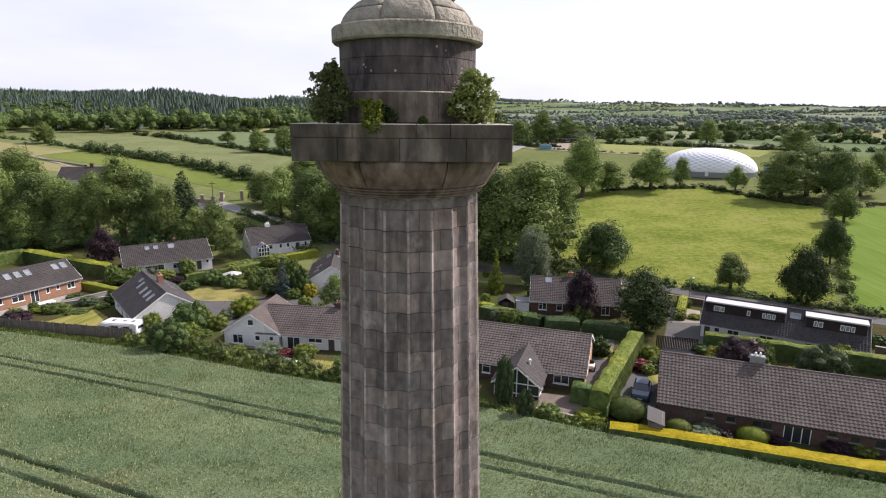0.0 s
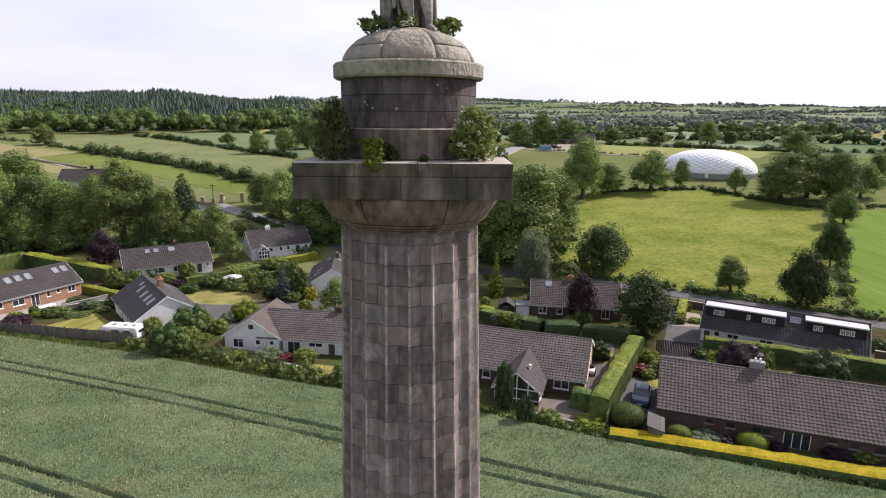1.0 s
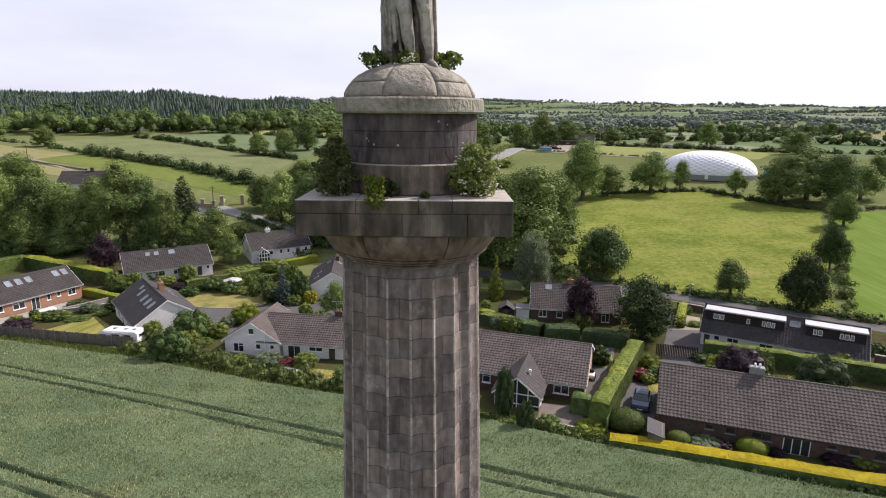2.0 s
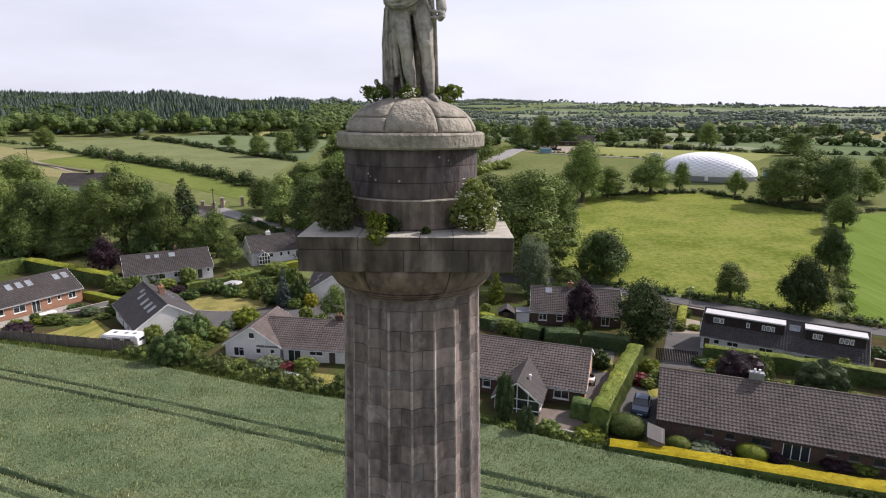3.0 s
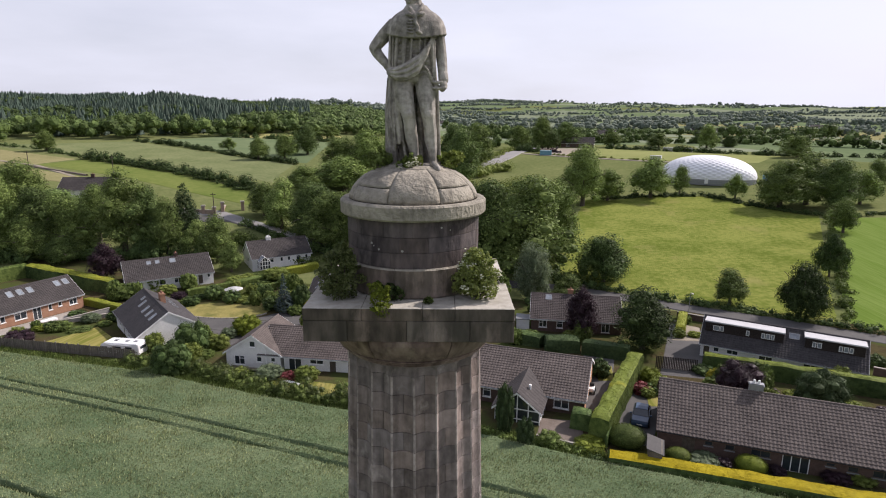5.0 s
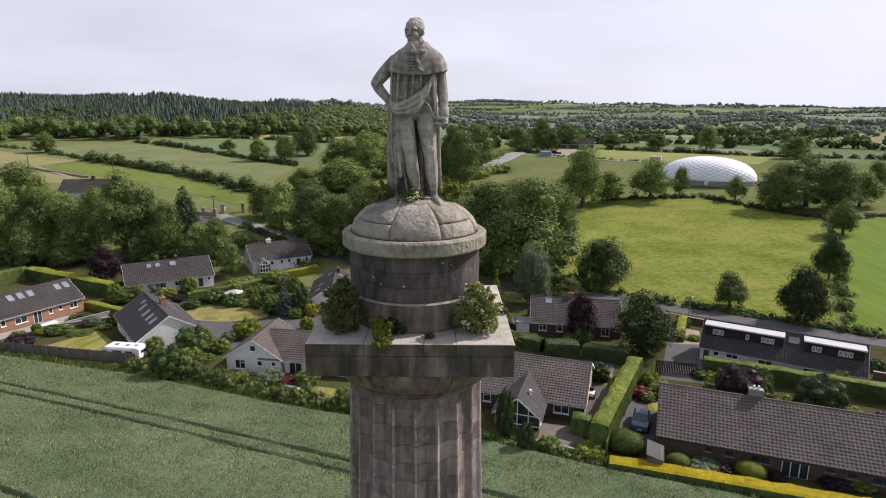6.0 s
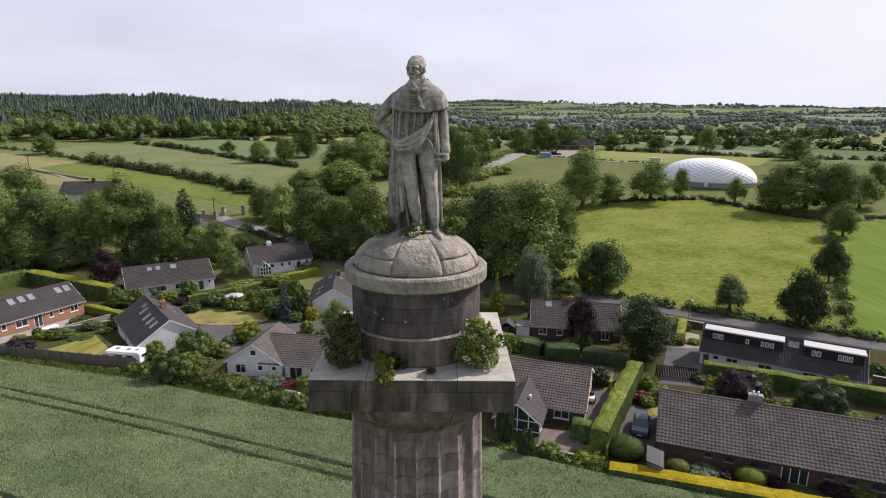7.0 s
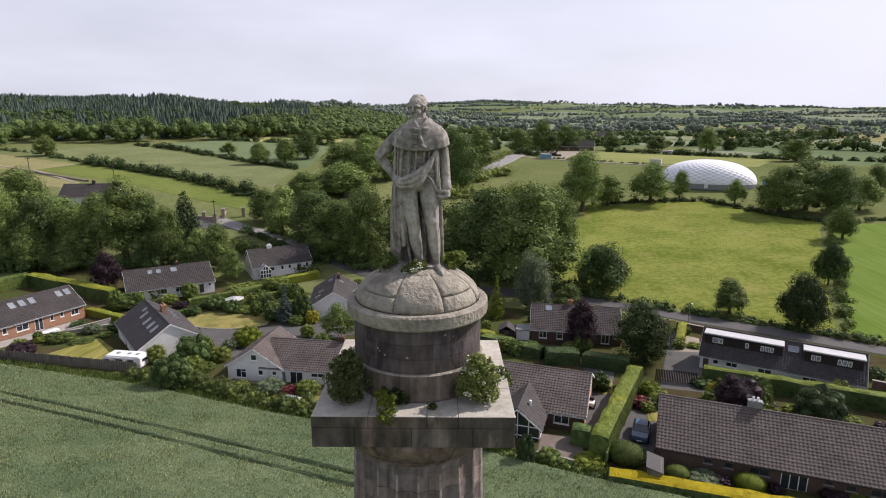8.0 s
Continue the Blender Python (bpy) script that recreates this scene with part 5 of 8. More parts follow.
def clipped_bush(leaf, x, y, h, w, label, seed, long=1.0, turn=0.0):
    """A bush shorn to a smooth mound."""
    t = thing("clipped_bush", pose(x, y, ground_z(x, y) - 0.05, 0, 0, turn), label, "shrub")
    stem = bmesh.new()
    tube(stem, (0, 0, -0.1), 0.06, (0, 0, h * 0.5), 0.03, 6)
    part("stem", stem, BARK, t)
    rng = np.random.default_rng(seed)
    size = np.array((w * long / 2, w / 2, h * 0.55))
    n = int(700 * w * h)
    d = ball_points(n, rng)
    lump = np.array([1 + 0.05 * noise.noise(Vector(q) * 2.2 + Vector((seed, 0, 0))) + 0.035 * noise.noise(Vector(q) * 6) for q in d])
    lv, lf = cards(d * size * (lump * rng.uniform(0.93, 1.05, n))[:, None] + np.array((0, 0, h * 0.44)), d, 0.10, 0.5, rng=rng)
    ball = bmesh.new()
    bmesh.ops.create_icosphere(ball, subdivisions=4, radius=0.93)
    ball.verts.ensure_lookup_table()
    core = np.array([v.co[:] for v in ball.verts]) * size + np.array((0, 0, h * 0.44))
    core_f = np.array([[v.index for v in f.verts] for f in ball.faces])
    ball.free()
    v = np.concatenate([lv, core])
    v[:, 2] = np.maximum(v[:, 2], -0.05)
    c = from_arrays("crown", v.tolist(), lf.tolist() + (core_f + len(lv)).tolist(), FOLIAGE[leaf])
    c.parent = t
    return t


for i, row in enumerate(SHRUBS):
    plant_shrub(*row, i)


def clipped_hedge(p0, p1, width, h, leaf, label, seed=1, dense=42, size=0.15, shade_leaf=None, base=0.0):
    """A trimmed hedge from p0 to p1: a slightly uneven block covered with short sprays."""
    rng = np.random.default_rng(seed)
    a, b = Vector(p0), Vector(p1)
    L = (b - a).length
    d = (b - a) / L
    nrm = Vector((-d.y, d.x))
    nl, nw, nh = max(4, int(L / 0.5)), 4, 4
    verts, faces, cs, ns, mi, ci = [], [], [], [], [], []

    def put(u, v, w):
        q = a + d * (u * L) + nrm * ((v - 0.5) * width)
        n = noise.noise(Vector((q.x * 0.5, q.y * 0.5, w * 1.3))) * 0.16 + noise.noise(Vector((q.x * 1.7, q.y * 1.7, w * 3))) * 0.07
        swell = 1 + n
        slim = 1 - 0.10 * w ** 6
        q = a + d * (u * L + (u - 0.5) * (n - 0.25 * w ** 5 * abs(2 * u - 1) ** 9)) + nrm * ((v - 0.5) * width * swell * slim)
        sag = 0.06 * h * abs(2 * v - 1) ** 5 + 0.06 * h * abs(2 * u - 1) ** (L * 1.6 + 3)
        return (q.x, q.y, ground_z(q.x, q.y) + base + w * (h * (1 + n * 0.5) - sag))

    def sheet(fn, na_, nb_):
        start = len(verts)
        for i in range(na_ + 1):
            for j in range(nb_ + 1):
                verts.append(fn(i / na_, j / nb_))
        for i in range(na_):
            for j in range(nb_):
                k = start + i * (nb_ + 1) + j
                faces.append((k, k + nb_ + 1, k + nb_ + 2, k + 1))

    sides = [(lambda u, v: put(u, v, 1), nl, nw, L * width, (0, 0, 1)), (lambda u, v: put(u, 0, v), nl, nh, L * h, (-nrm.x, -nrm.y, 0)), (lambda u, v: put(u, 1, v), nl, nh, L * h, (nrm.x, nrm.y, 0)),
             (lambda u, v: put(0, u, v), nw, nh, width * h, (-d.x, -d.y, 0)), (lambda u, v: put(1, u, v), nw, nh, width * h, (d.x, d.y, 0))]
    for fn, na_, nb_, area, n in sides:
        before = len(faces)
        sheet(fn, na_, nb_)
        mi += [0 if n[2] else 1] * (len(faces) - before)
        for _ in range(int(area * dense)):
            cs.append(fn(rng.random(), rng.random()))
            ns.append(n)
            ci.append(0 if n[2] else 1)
    cv, cf = cards(np.array(cs), np.array(ns, float), size, 0.55, rng=rng)
    allv = verts + cv.tolist()
    allf = faces + (cf + len(verts)).tolist()
    # brighter tops and darker sides: sun and shade put into the leaf colours
    ob = from_arrays("clipped_hedge", allv, allf, (FOLIAGE[leaf], FOLIAGE[shade_leaf or leaf]))
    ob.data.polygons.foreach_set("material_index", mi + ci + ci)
    return tagged(ob, label, "hedge")


clipped_hedge((23.4, 59.4), (14.4, 41.0), 1.9, 2.8, "hedge_green", "tall clipped green hedge between two gardens", 1, 130, 0.085, shade_leaf="mid")
clipped_hedge((14.4, 37.6), (60, 23.6), 1.8, 1.2, "yellow", "low clipped bright yellow hedge beside the crop", 2, 190, 0.07, shade_leaf="dark")
tagged(plant_shrub("cypress", 39.4, 47.9, 4.9, 5.6, 5), "large round dark green bush before the tall hedge", "shrub")
clipped_bush("light", 21.0, 38.3, 1.3, 1.8, "small rounded clipped bush before the brown bungalow", 24, 1.2, -19)
clipped_bush("lime", 26.8, 36.9, 1.45, 2.1, "rounded yellow-green clipped bush before the brown bungalow", 25, 1.25, -19)
tagged(plant_shrub("cypress", 5.6, 42.6, 2.6, 1.9, 903), "dark upright bush before the garden room", "shrub")
clipped_bush("mid", 17.0, 40.9, 2.05, 2.9, "broad smooth clipped green bush beside the drive", 21, 1.3, -20)
clipped_hedge((12.5, 44.6), (14.5, 43.9), 1.9, 1.9, "dark", "dark clipped square bush beside the patio", 22, 130, 0.09)
for hx, hy, hh_, hw_, hl_ in ((13.4, 40.2, 1.3, 2.4, "lime"), (9.6, 40.4, 0.8, 1.9, "mid")):
    plant_shrub(hl_, hx, hy, hh_, hw_, int(hx * 10))
clipped_hedge((32.6, 61.0), (56.0, 49.6), 1.7, 2.2, "hedge_green", "tall clipped green hedge in front of the dark chalet", 5, 100, 0.10, shade_leaf="dark")
clipped_hedge((5, 74.6), (9.0, 71.8), 2.4, 1.7, "mid", "clipped dark green garden hedge", 6, 90, 0.09, shade_leaf="cypress")
clipped_hedge((9.6, 71.0), (13.2, 68.6), 2.4, 1.7, "dark", "clipped dark green garden hedge", 7, 90, 0.09, shade_leaf="cypress")
clipped_hedge((13.2, 67.4), (18.0, 67.0), 3.0, 2.0, "cypress", "broad clipped dark hedge behind the brick bungalow", 8)
clipped_hedge((18.2, 66.0), (24.0, 63.6), 1.8, 2.0, "cypress", "clipped dark hedge at the end of the drive", 9)
clipped_hedge((4.5, 78), (8, 75.2), 1.6, 1.2, "hedge_top", "low bright clipped hedge", 10)
clipped_hedge((34.8, 74.6), (38.4, 82.6), 1.4, 1.5, "hedge_top", "clipped green hedge beside the gravel", 11)
clipped_hedge((-87, 94.5), (-83.6, 99.0), 2.0, 2.6, "mid", "tall clipped hedge behind the brick bungalow", 12)
clipped_hedge((-83.6, 99.0), (-63.0, 92.6), 2.2, 2.6, "hedge_top", "long tall clipped hedge with sunlit top", 13, 70, 0.11, shade_leaf="dark")
clipped_hedge((-64.4, 86.6), (-55.4, 82.2), 1.4, 1.3, "hedge_top", "low clipped garden hedge", 14)
clipped_hedge((-49, 91.8), (-37, 103.2), 1.4, 1.4, "mid", "clipped hedge before the white bungalow", 15)
clipped_hedge((-35.5, 105), (-28.8, 109.8), 1.4, 1.6, "hedge_top", "clipped hedge with sunlit top", 16)
clipped_hedge((-38, 95), (-30, 101), 1.3, 1.4, "mid", "clipped green garden hedge", 17)
clipped_hedge((24.2, 59.2), (14.8, 39.8), 0.16, 1.6, "dark", "narrow dark ivy-clad fence line beside the hedge", 18, 20)


def hedgerow(name, pts, h, w, leaf, label, seed=1, per_m=1.1, cards_per=26, size=0.3, gaps=0.0):
    """A wild hedge of many uneven clumps along a line, of kind stuff."""
    rng = np.random.default_rng(seed)
    lobes = []
    for (x0, y0), (x1, y1) in zip(pts, pts[1:]):
        L = math.hypot(x1 - x0, y1 - y0)
        for _ in range(max(2, int(L * per_m))):
            if rng.random() < gaps:
                continue
            f = rng.random()
            x, y = x0 + (x1 - x0) * f + rng.normal(0, w * 0.22), y0 + (y1 - y0) * f + rng.normal(0, w * 0.22)
            hh = h * (0.35 + 0.85 * rng.random() ** 2)
            r = w * rng.uniform(0.18, 0.48)
            rz = min(hh * 0.55, r * 1.15)
            lobes.append((x, y, ground_z(x, y) + max(hh - rz, rz * 0.6), r, r, rz))
            if hh > 2.2 * rz:
                lobes.append((x + rng.normal(0, r * 0.5), y + rng.normal(0, r * 0.5), ground_z(x, y) + rz * 0.8, r * 1.1, r * 1.1, rz))
    v, f = crown_arrays(lobes, int(len(lobes) * cards_per * (1.0 if size < 0.3 else 1.7)), size, seed, core_scale=0.55)
    return tagged(from_arrays(name, v.tolist(), f.tolist(), FOLIAGE[leaf]), label, "hedgerow", kind="stuff")


hedgerow("boundary_scrub", [(-42, 59.6), (-30, 56.0), (-20.6, 51.4), (-8, 47.2), (2, 43.6)], 1.75, 2.1, "mid", "rough green scrub between crop and gardens", 1, 8, 70, 0.12)
hedgerow("boundary_scrub", [(2, 43.3), (4, 42.4), (13.4, 38.8)], 0.75, 1.5, "mid", "low rough green growth below the patio", 41, 8, 44, 0.12)
hedgerow("boundary_scrub", [(-42, 60.2), (-30, 56.8), (-20.6, 52.2), (-8, 48.0), (2, 44.2)], 1.9, 1.9, "brown", "olive green wild growth along the field edge", 2, 4, 70, 0.12, 0.3)
hedgerow("garden_scrub", [(-39.5, 60.6), (-33, 58.4)], 2.3, 2.2, "mid", "green wild scrub by the white house", 3, 5, 60, 0.13)
hedgerow("garden_scrub", [(-13, 50), (-4, 47)], 2.4, 2.4, "mid", "dense green scrub beside the field", 4, 5, 60, 0.13)
hedgerow("grass_verge", [(13, 37.4), (22, 34.6), (60, 21.7)], 0.95, 1.7, "dark", "tall uncut grass verge below the yellow hedge", 5, 9, 40, 0.14)
hedgerow("grass_verge", [(-66, 64), (-42, 59.4)], 0.45, 1.0, "mid", "uncut grass at the foot of the fence", 6, 3, 40, 0.2)
hedgerow("hedgerow", [(-143, 212), (-118, 202.5), (-89, 186), (-60, 172)], 3.4, 5.5, "dark", "thick dark wild hedgerow between fields", 7, 1.6, 50, 0.5)
hedgerow("hedgerow", [(-205, 240), (-176, 232), (-143, 214)], 1.6, 3, "dark", "low wild hedgerow between fields", 8, 1.0, 36, 0.45)
hedgerow("hedgerow", [(-158, 277), (-125, 259), (-92, 235), (-60, 216)], 2.4, 3.6, "dark", "wild hedgerow between fields", 9, 1.2, 40, 0.5)
hedgerow("hedgerow", [(-124, 312), (-95, 309), (-62, 298)], 3.0, 4, "dark", "wild hedgerow below the straw field", 10, 1.2, 40, 0.6)
hedgerow("hedgerow", [(47, 189), (70, 193), (87, 192), (99, 168), (107, 159)], 1.7, 3, "dark", "low dark hedgerow along the meadow top", 11, 1.6, 40, 0.4)
hedgerow("hedgerow", [(109, 160), (96, 136), (85, 116), (76, 100), (64.5, 81)], 1.6, 2.6, "mid", "wild hedgerow between two meadows", 12, 1.4, 40, 0.35, 0.2)
hedgerow("lane_hedge", [(22, 103.4), (31, 98.8), (40.4, 92.4), (47, 88.6), (52.5, 85.6), (59.3, 81.4), (66.5, 76.2), (95, 59.5)], 1.8, 2.4, "dark", "rough dark green hedge along the lane", 13, 2.6, 60, 0.24)
hedgerow("lane_hedge", [(-20, 117), (-38, 132), (-50, 142)], 2.0, 3, "mid", "rough hedge along the road", 14, 1.6, 40, 0.35)
hedgerow("lane_hedge", [(-30, 118), (-46, 132), (-56, 141)], 1.8, 3, "dark", "dark hedge along the road", 15, 1.6, 40, 0.35)
hedgerow("hedgerow", [(92, 353), (130, 322), (170, 292), (215, 262)], 3.2, 5, "dark", "dark hedgerow beyond the pitch", 16, 1.0, 36, 0.7)
hedgerow("hedgerow", [(112, 157), (140, 164), (190, 160)], 1.6, 3, "dark", "low hedgerow between meadows", 17, 1.2, 36, 0.4)
hedgerow("hedgerow", [(-6, 240), (8, 262), (20, 292), (34, 330)], 2.4, 5, "light", "pale scrubby hedgerow by the access road", 18, 1.2, 36, 0.6)
hedgerow("hedgerow", [(40, 306), (70, 290), (100, 274)], 1.0, 2.5, "light", "low hedgerow along the path", 19, 1.0, 30, 0.5)
hedgerow("orchard_scrub", [(-20, 170), (4, 168), (22, 176)], 5, 9, "mid", "thicket of mixed green bushes", 20, 1.3, 60, 0.6)
hedgerow("orchard_scrub", [(-12, 190), (14, 200), (34, 212)], 5, 10, "light", "thicket of light green bushes", 21, 1.1, 60, 0.6)
hedgerow("scrub", [(-6, 204), (2, 218), (10, 236), (22, 252)], 4.5, 9, "light", "pale rough scrub below the access road", 51, 1.4, 80, 0.35)
hedgerow("scrub", [(-10, 222), (-4, 246), (10, 262)], 4.0, 8, "mid", "green scrub beside the access road", 52, 1.3, 80, 0.35)
hedgerow("scrub", [(36, 322), (40.5, 321), (45, 314)], 4.2, 4, "dark", "dark bushes beside the blue container", 53, 2.2, 90, 0.4)
hedgerow("scrub", [(52, 312), (58, 306)], 3.0, 3, "copper", "reddish bushes at the car park edge", 54, 1.2, 80, 0.4)
hedgerow("roadside_thicket", [(-56, 128), (-44, 118), (-30, 112)], 3, 5, "mid", "green thicket beside the road", 22, 1.6, 60, 0.4)
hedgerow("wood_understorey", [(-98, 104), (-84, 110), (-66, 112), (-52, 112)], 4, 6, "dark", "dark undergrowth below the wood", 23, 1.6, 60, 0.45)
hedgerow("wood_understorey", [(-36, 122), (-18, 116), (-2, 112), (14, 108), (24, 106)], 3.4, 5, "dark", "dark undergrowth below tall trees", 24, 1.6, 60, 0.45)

# ---- woods and far country ----


def wood(name, n, az, r, h, leaf, label, seed, per=34, spread=0.5, size_f=0.16, where=None):
    """Many far broadleaf trees as clumps of sprays, of kind stuff."""
    rng = np.random.default_rng(seed)
    lobes = []
    for _ in range(n):
        a, d = radians(rng.uniform(*az)), rng.uniform(*r)
        x, y = d * math.sin(a), d * math.cos(a) - 9
        if where and not where(x, y):
            continue
        hh = h * rng.uniform(0.6, 1.15)
        z = ground_z(x, y)
        for k in range(4):
            rr = hh * rng.uniform(0.2, 0.32)
            lobes.append((x + rng.normal(0, hh * spread * 0.4), y + rng.normal(0, hh * spread * 0.4), z + hh * rng.uniform(0.3, 0.75), rr * 1.1, rr * 1.1, rr))
    v, f = crown_arrays(lobes, len(lobes) * per // 4, h * size_f, seed, core_scale=0.9, jitter=0.5)
    return tagged(from_arrays(name, v.tolist(), f.tolist(), FOLIAGE[leaf]), label, "woodland", kind="stuff")


def conifers(name, n, az, r, label, seed, where=None):
    """A plantation of pointed conifers with ragged tiers, of kind stuff."""
    rng = np.random.default_rng(seed)
    vs, fs, base = [], [], 0
    for _ in range(n):
        a, d = radians(rng.uniform(*az)), math.sqrt(rng.uniform(r[0] ** 2, r[1] ** 2))
        x, y = d * math.sin(a), d * math.cos(a) - 9
        if where and not where(x, y):
            continue
        h = rng.uniform(6.0, 13.0) * (1 + 0.3 * math.sin(x / 37) * math.sin(y / 53))
        z = ground_z(x, y)
        for lo, hi, w in ((0.05, 0.5, 0.25), (0.3, 0.75, 0.19), (0.55, 1.0, 0.12)):
            k = 7
            ang = rng.uniform(0, 6.3) + np.arange(k) * 2 * math.pi / k
            rad = h * w * rng.uniform(0.6, 1.2, k)
            zz = z + h * lo + rng.uniform(-0.05, 0.08, k) * h
            ring = np.stack([x + rad * np.cos(ang), y + rad * np.sin(ang), zz], 1)
            vs.append(np.vstack([ring, [[x, y, z + h * hi]]]))
            fs.append(np.array([(base + i, base + (i + 1) % k, base + k) for i in range(k)]))
            base += k + 1
    v, f = np.concatenate(vs), np.concatenate(fs)
    return tagged(from_arrays(name, v.tolist(), f.tolist(), FOLIAGE["conifer"]), label, "forest", kind="stuff")


def left_of_fields(x, y):
    return y > 292 + (x + 160) * 0.75 if x < -110 else y > 345


def broadleaf_patch(x, y):
    """Where broadleaf trees break into the plantation."""
    return noise.noise(Vector((x / 60, y / 95, 0.4))) + 0.4 * noise.noise(Vector((x / 19, y / 30, 2.0))) > 0.14

conifers("conifer_forest", 15000, (-48, -14), (345, 1080), "dark conifer forest on the hill", 31, lambda x, y: left_of_fields(x, y - 26) and not broadleaf_patch(x, y))
wood("mixed_wood", 3000, (-20, -5), (362, 1000), 8, "tree_dark", "mixed green woodland below the hill", 32, 60, size_f=0.11, where=left_of_fields)
wood("wood_edge", 330, (-43, -14), (262, 400), 12, "tree_dark", "row of broadleaf trees at the forest edge", 33, 420, size_f=0.07, where=lambda x, y: left_of_fields(x, y) and not left_of_fields(x, y - 42))
wood("hill_wood", 2600, (-48, -13), (345, 1050), 9, "dark", "broadleaf trees among the conifers", 38, 100, size_f=0.11, where=lambda x, y: left_of_fields(x, y - 40) and broadleaf_patch(x, y))
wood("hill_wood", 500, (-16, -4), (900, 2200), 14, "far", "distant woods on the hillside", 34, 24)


def far_hedges(name, n, az, r, h, leaf, label, seed, per=12, slant=0.5, length=(0.10, 0.34)):
    """Long lines of trees along distant field bounds, mostly across the view, with thin places; kind stuff."""
    rng = np.random.default_rng(seed)
    lobes = []
    for q in range(n):
        a, d = radians(rng.uniform(*az)), r[0] * (r[1] / r[0]) ** ((q + rng.random()) / n)
        x0, y0, tw = d * math.sin(a), d * math.cos(a) - 9, rng.normal(0, slant)
        L = d * rng.uniform(*length)
        tall, gap, f = h * rng.uniform(0.55, 1.1), rng.uniform(0.35, 0.9), -L / 2
        while f < L / 2:
            wob = 0.04 * L * math.sin(f / L * 7 + q)
            x, y = x0 + math.cos(tw) * f - math.sin(tw) * wob, y0 + math.sin(tw) * f + math.cos(tw) * wob
            tree = rng.random() < 0.5
            hh = tall * (rng.uniform(0.7, 1.25) if tree else rng.uniform(0.28, 0.45))
            z = ground_z(x, y)
            for k in range(4 if tree else 2):
                rr = hh * rng.uniform(0.22, 0.36)
                lobes.append((x + rng.normal(0, hh * 0.22), y + rng.normal(0, hh * 0.22), z + hh * (rng.uniform(0.25, 0.74) if tree else 0.4), rr * 1.15, rr * 1.15, rr))
            f += hh * gap * rng.uniform(0.7, 1.5) + (rng.exponential(1.5) * tall if rng.random() < 0.08 else 0)
    v, f = crown_arrays(lobes, len(lobes) * per // 4, h * 0.16, seed, core_scale=0.9, jitter=0.5)
    return tagged(from_arrays(name, v.tolist(), f.tolist(), FOLIAGE[leaf]), label, "woodland", kind="stuff")


far_hedges("far_trees", 17, (-7, 46), (395, 640), 10, "tree_dark", "lines of trees between far fields", 35, 60)
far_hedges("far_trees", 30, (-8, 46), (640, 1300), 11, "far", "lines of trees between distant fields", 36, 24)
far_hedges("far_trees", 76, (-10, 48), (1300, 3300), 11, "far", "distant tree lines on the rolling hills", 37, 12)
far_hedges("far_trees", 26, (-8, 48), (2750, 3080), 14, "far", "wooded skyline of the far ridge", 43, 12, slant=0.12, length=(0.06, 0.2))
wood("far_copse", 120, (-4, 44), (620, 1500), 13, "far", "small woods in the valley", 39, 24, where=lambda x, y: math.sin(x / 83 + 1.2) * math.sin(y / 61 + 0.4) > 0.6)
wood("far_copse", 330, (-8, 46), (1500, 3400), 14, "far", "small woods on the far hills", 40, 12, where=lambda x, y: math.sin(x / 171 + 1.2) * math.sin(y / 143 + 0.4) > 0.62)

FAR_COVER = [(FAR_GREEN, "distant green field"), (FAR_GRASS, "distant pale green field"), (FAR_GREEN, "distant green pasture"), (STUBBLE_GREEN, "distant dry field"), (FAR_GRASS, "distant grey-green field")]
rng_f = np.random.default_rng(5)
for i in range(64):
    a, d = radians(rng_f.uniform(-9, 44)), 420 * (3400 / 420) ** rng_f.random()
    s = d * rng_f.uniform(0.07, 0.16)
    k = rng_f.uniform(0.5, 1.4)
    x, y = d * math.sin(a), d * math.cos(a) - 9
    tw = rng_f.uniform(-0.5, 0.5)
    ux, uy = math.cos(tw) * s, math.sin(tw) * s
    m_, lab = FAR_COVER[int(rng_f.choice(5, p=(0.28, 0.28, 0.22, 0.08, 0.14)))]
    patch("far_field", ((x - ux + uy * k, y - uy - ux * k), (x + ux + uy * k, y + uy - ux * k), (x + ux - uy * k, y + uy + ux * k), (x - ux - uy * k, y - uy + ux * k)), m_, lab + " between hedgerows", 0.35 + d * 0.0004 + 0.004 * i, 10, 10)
# ---- crop ----
EDGE_A = Vector((-66, 63.0))
ED = Vector((1, -0.343)).normalized()
EN = Vector((ED.y, -ED.x))  # into the field
TRAMS = [(5.7, -5, 125), (7.35, -5, 125), (19.9, -20, 125), (21.5, -20, 125), (34.1, -20, 125), (35.7, -20, 125)]  # distance from the hedge side, start, end


def along(x, y):
    q = Vector((x, y)) - EDGE_A
    return q.dot(ED), q.dot(EN)


def tram_gap(x, y):
    """Distance to the nearest wheel track."""
    s, d = along(x, y)
    return min(abs(d + 0.25 * math.sin(s / 17) - t[0]) for t in TRAMS)


def crop_top(x, y):
    h = 0.67 + 0.09 * noise.noise(Vector((x * 0.35, y * 0.5, 0))) + 0.07 * noise.noise(Vector((x * 1.5, y * 1.5, 3)))
    g = tram_gap(x, y)
    if g < 0.24:
        h *= 0.08 + 0.92 * max(0.0, (g - 0.08) / 0.16)
    return h


def crop_edge(s):
    """Where the crop begins: the upper edge is slightly bowed."""
    return -float(np.interp(s, (-90, 0, 29, 48, 74, 84, 93, 170), (4, 0.3, 2.1, 1.6, 1.9, 1.2, 1.1, 1.1)))


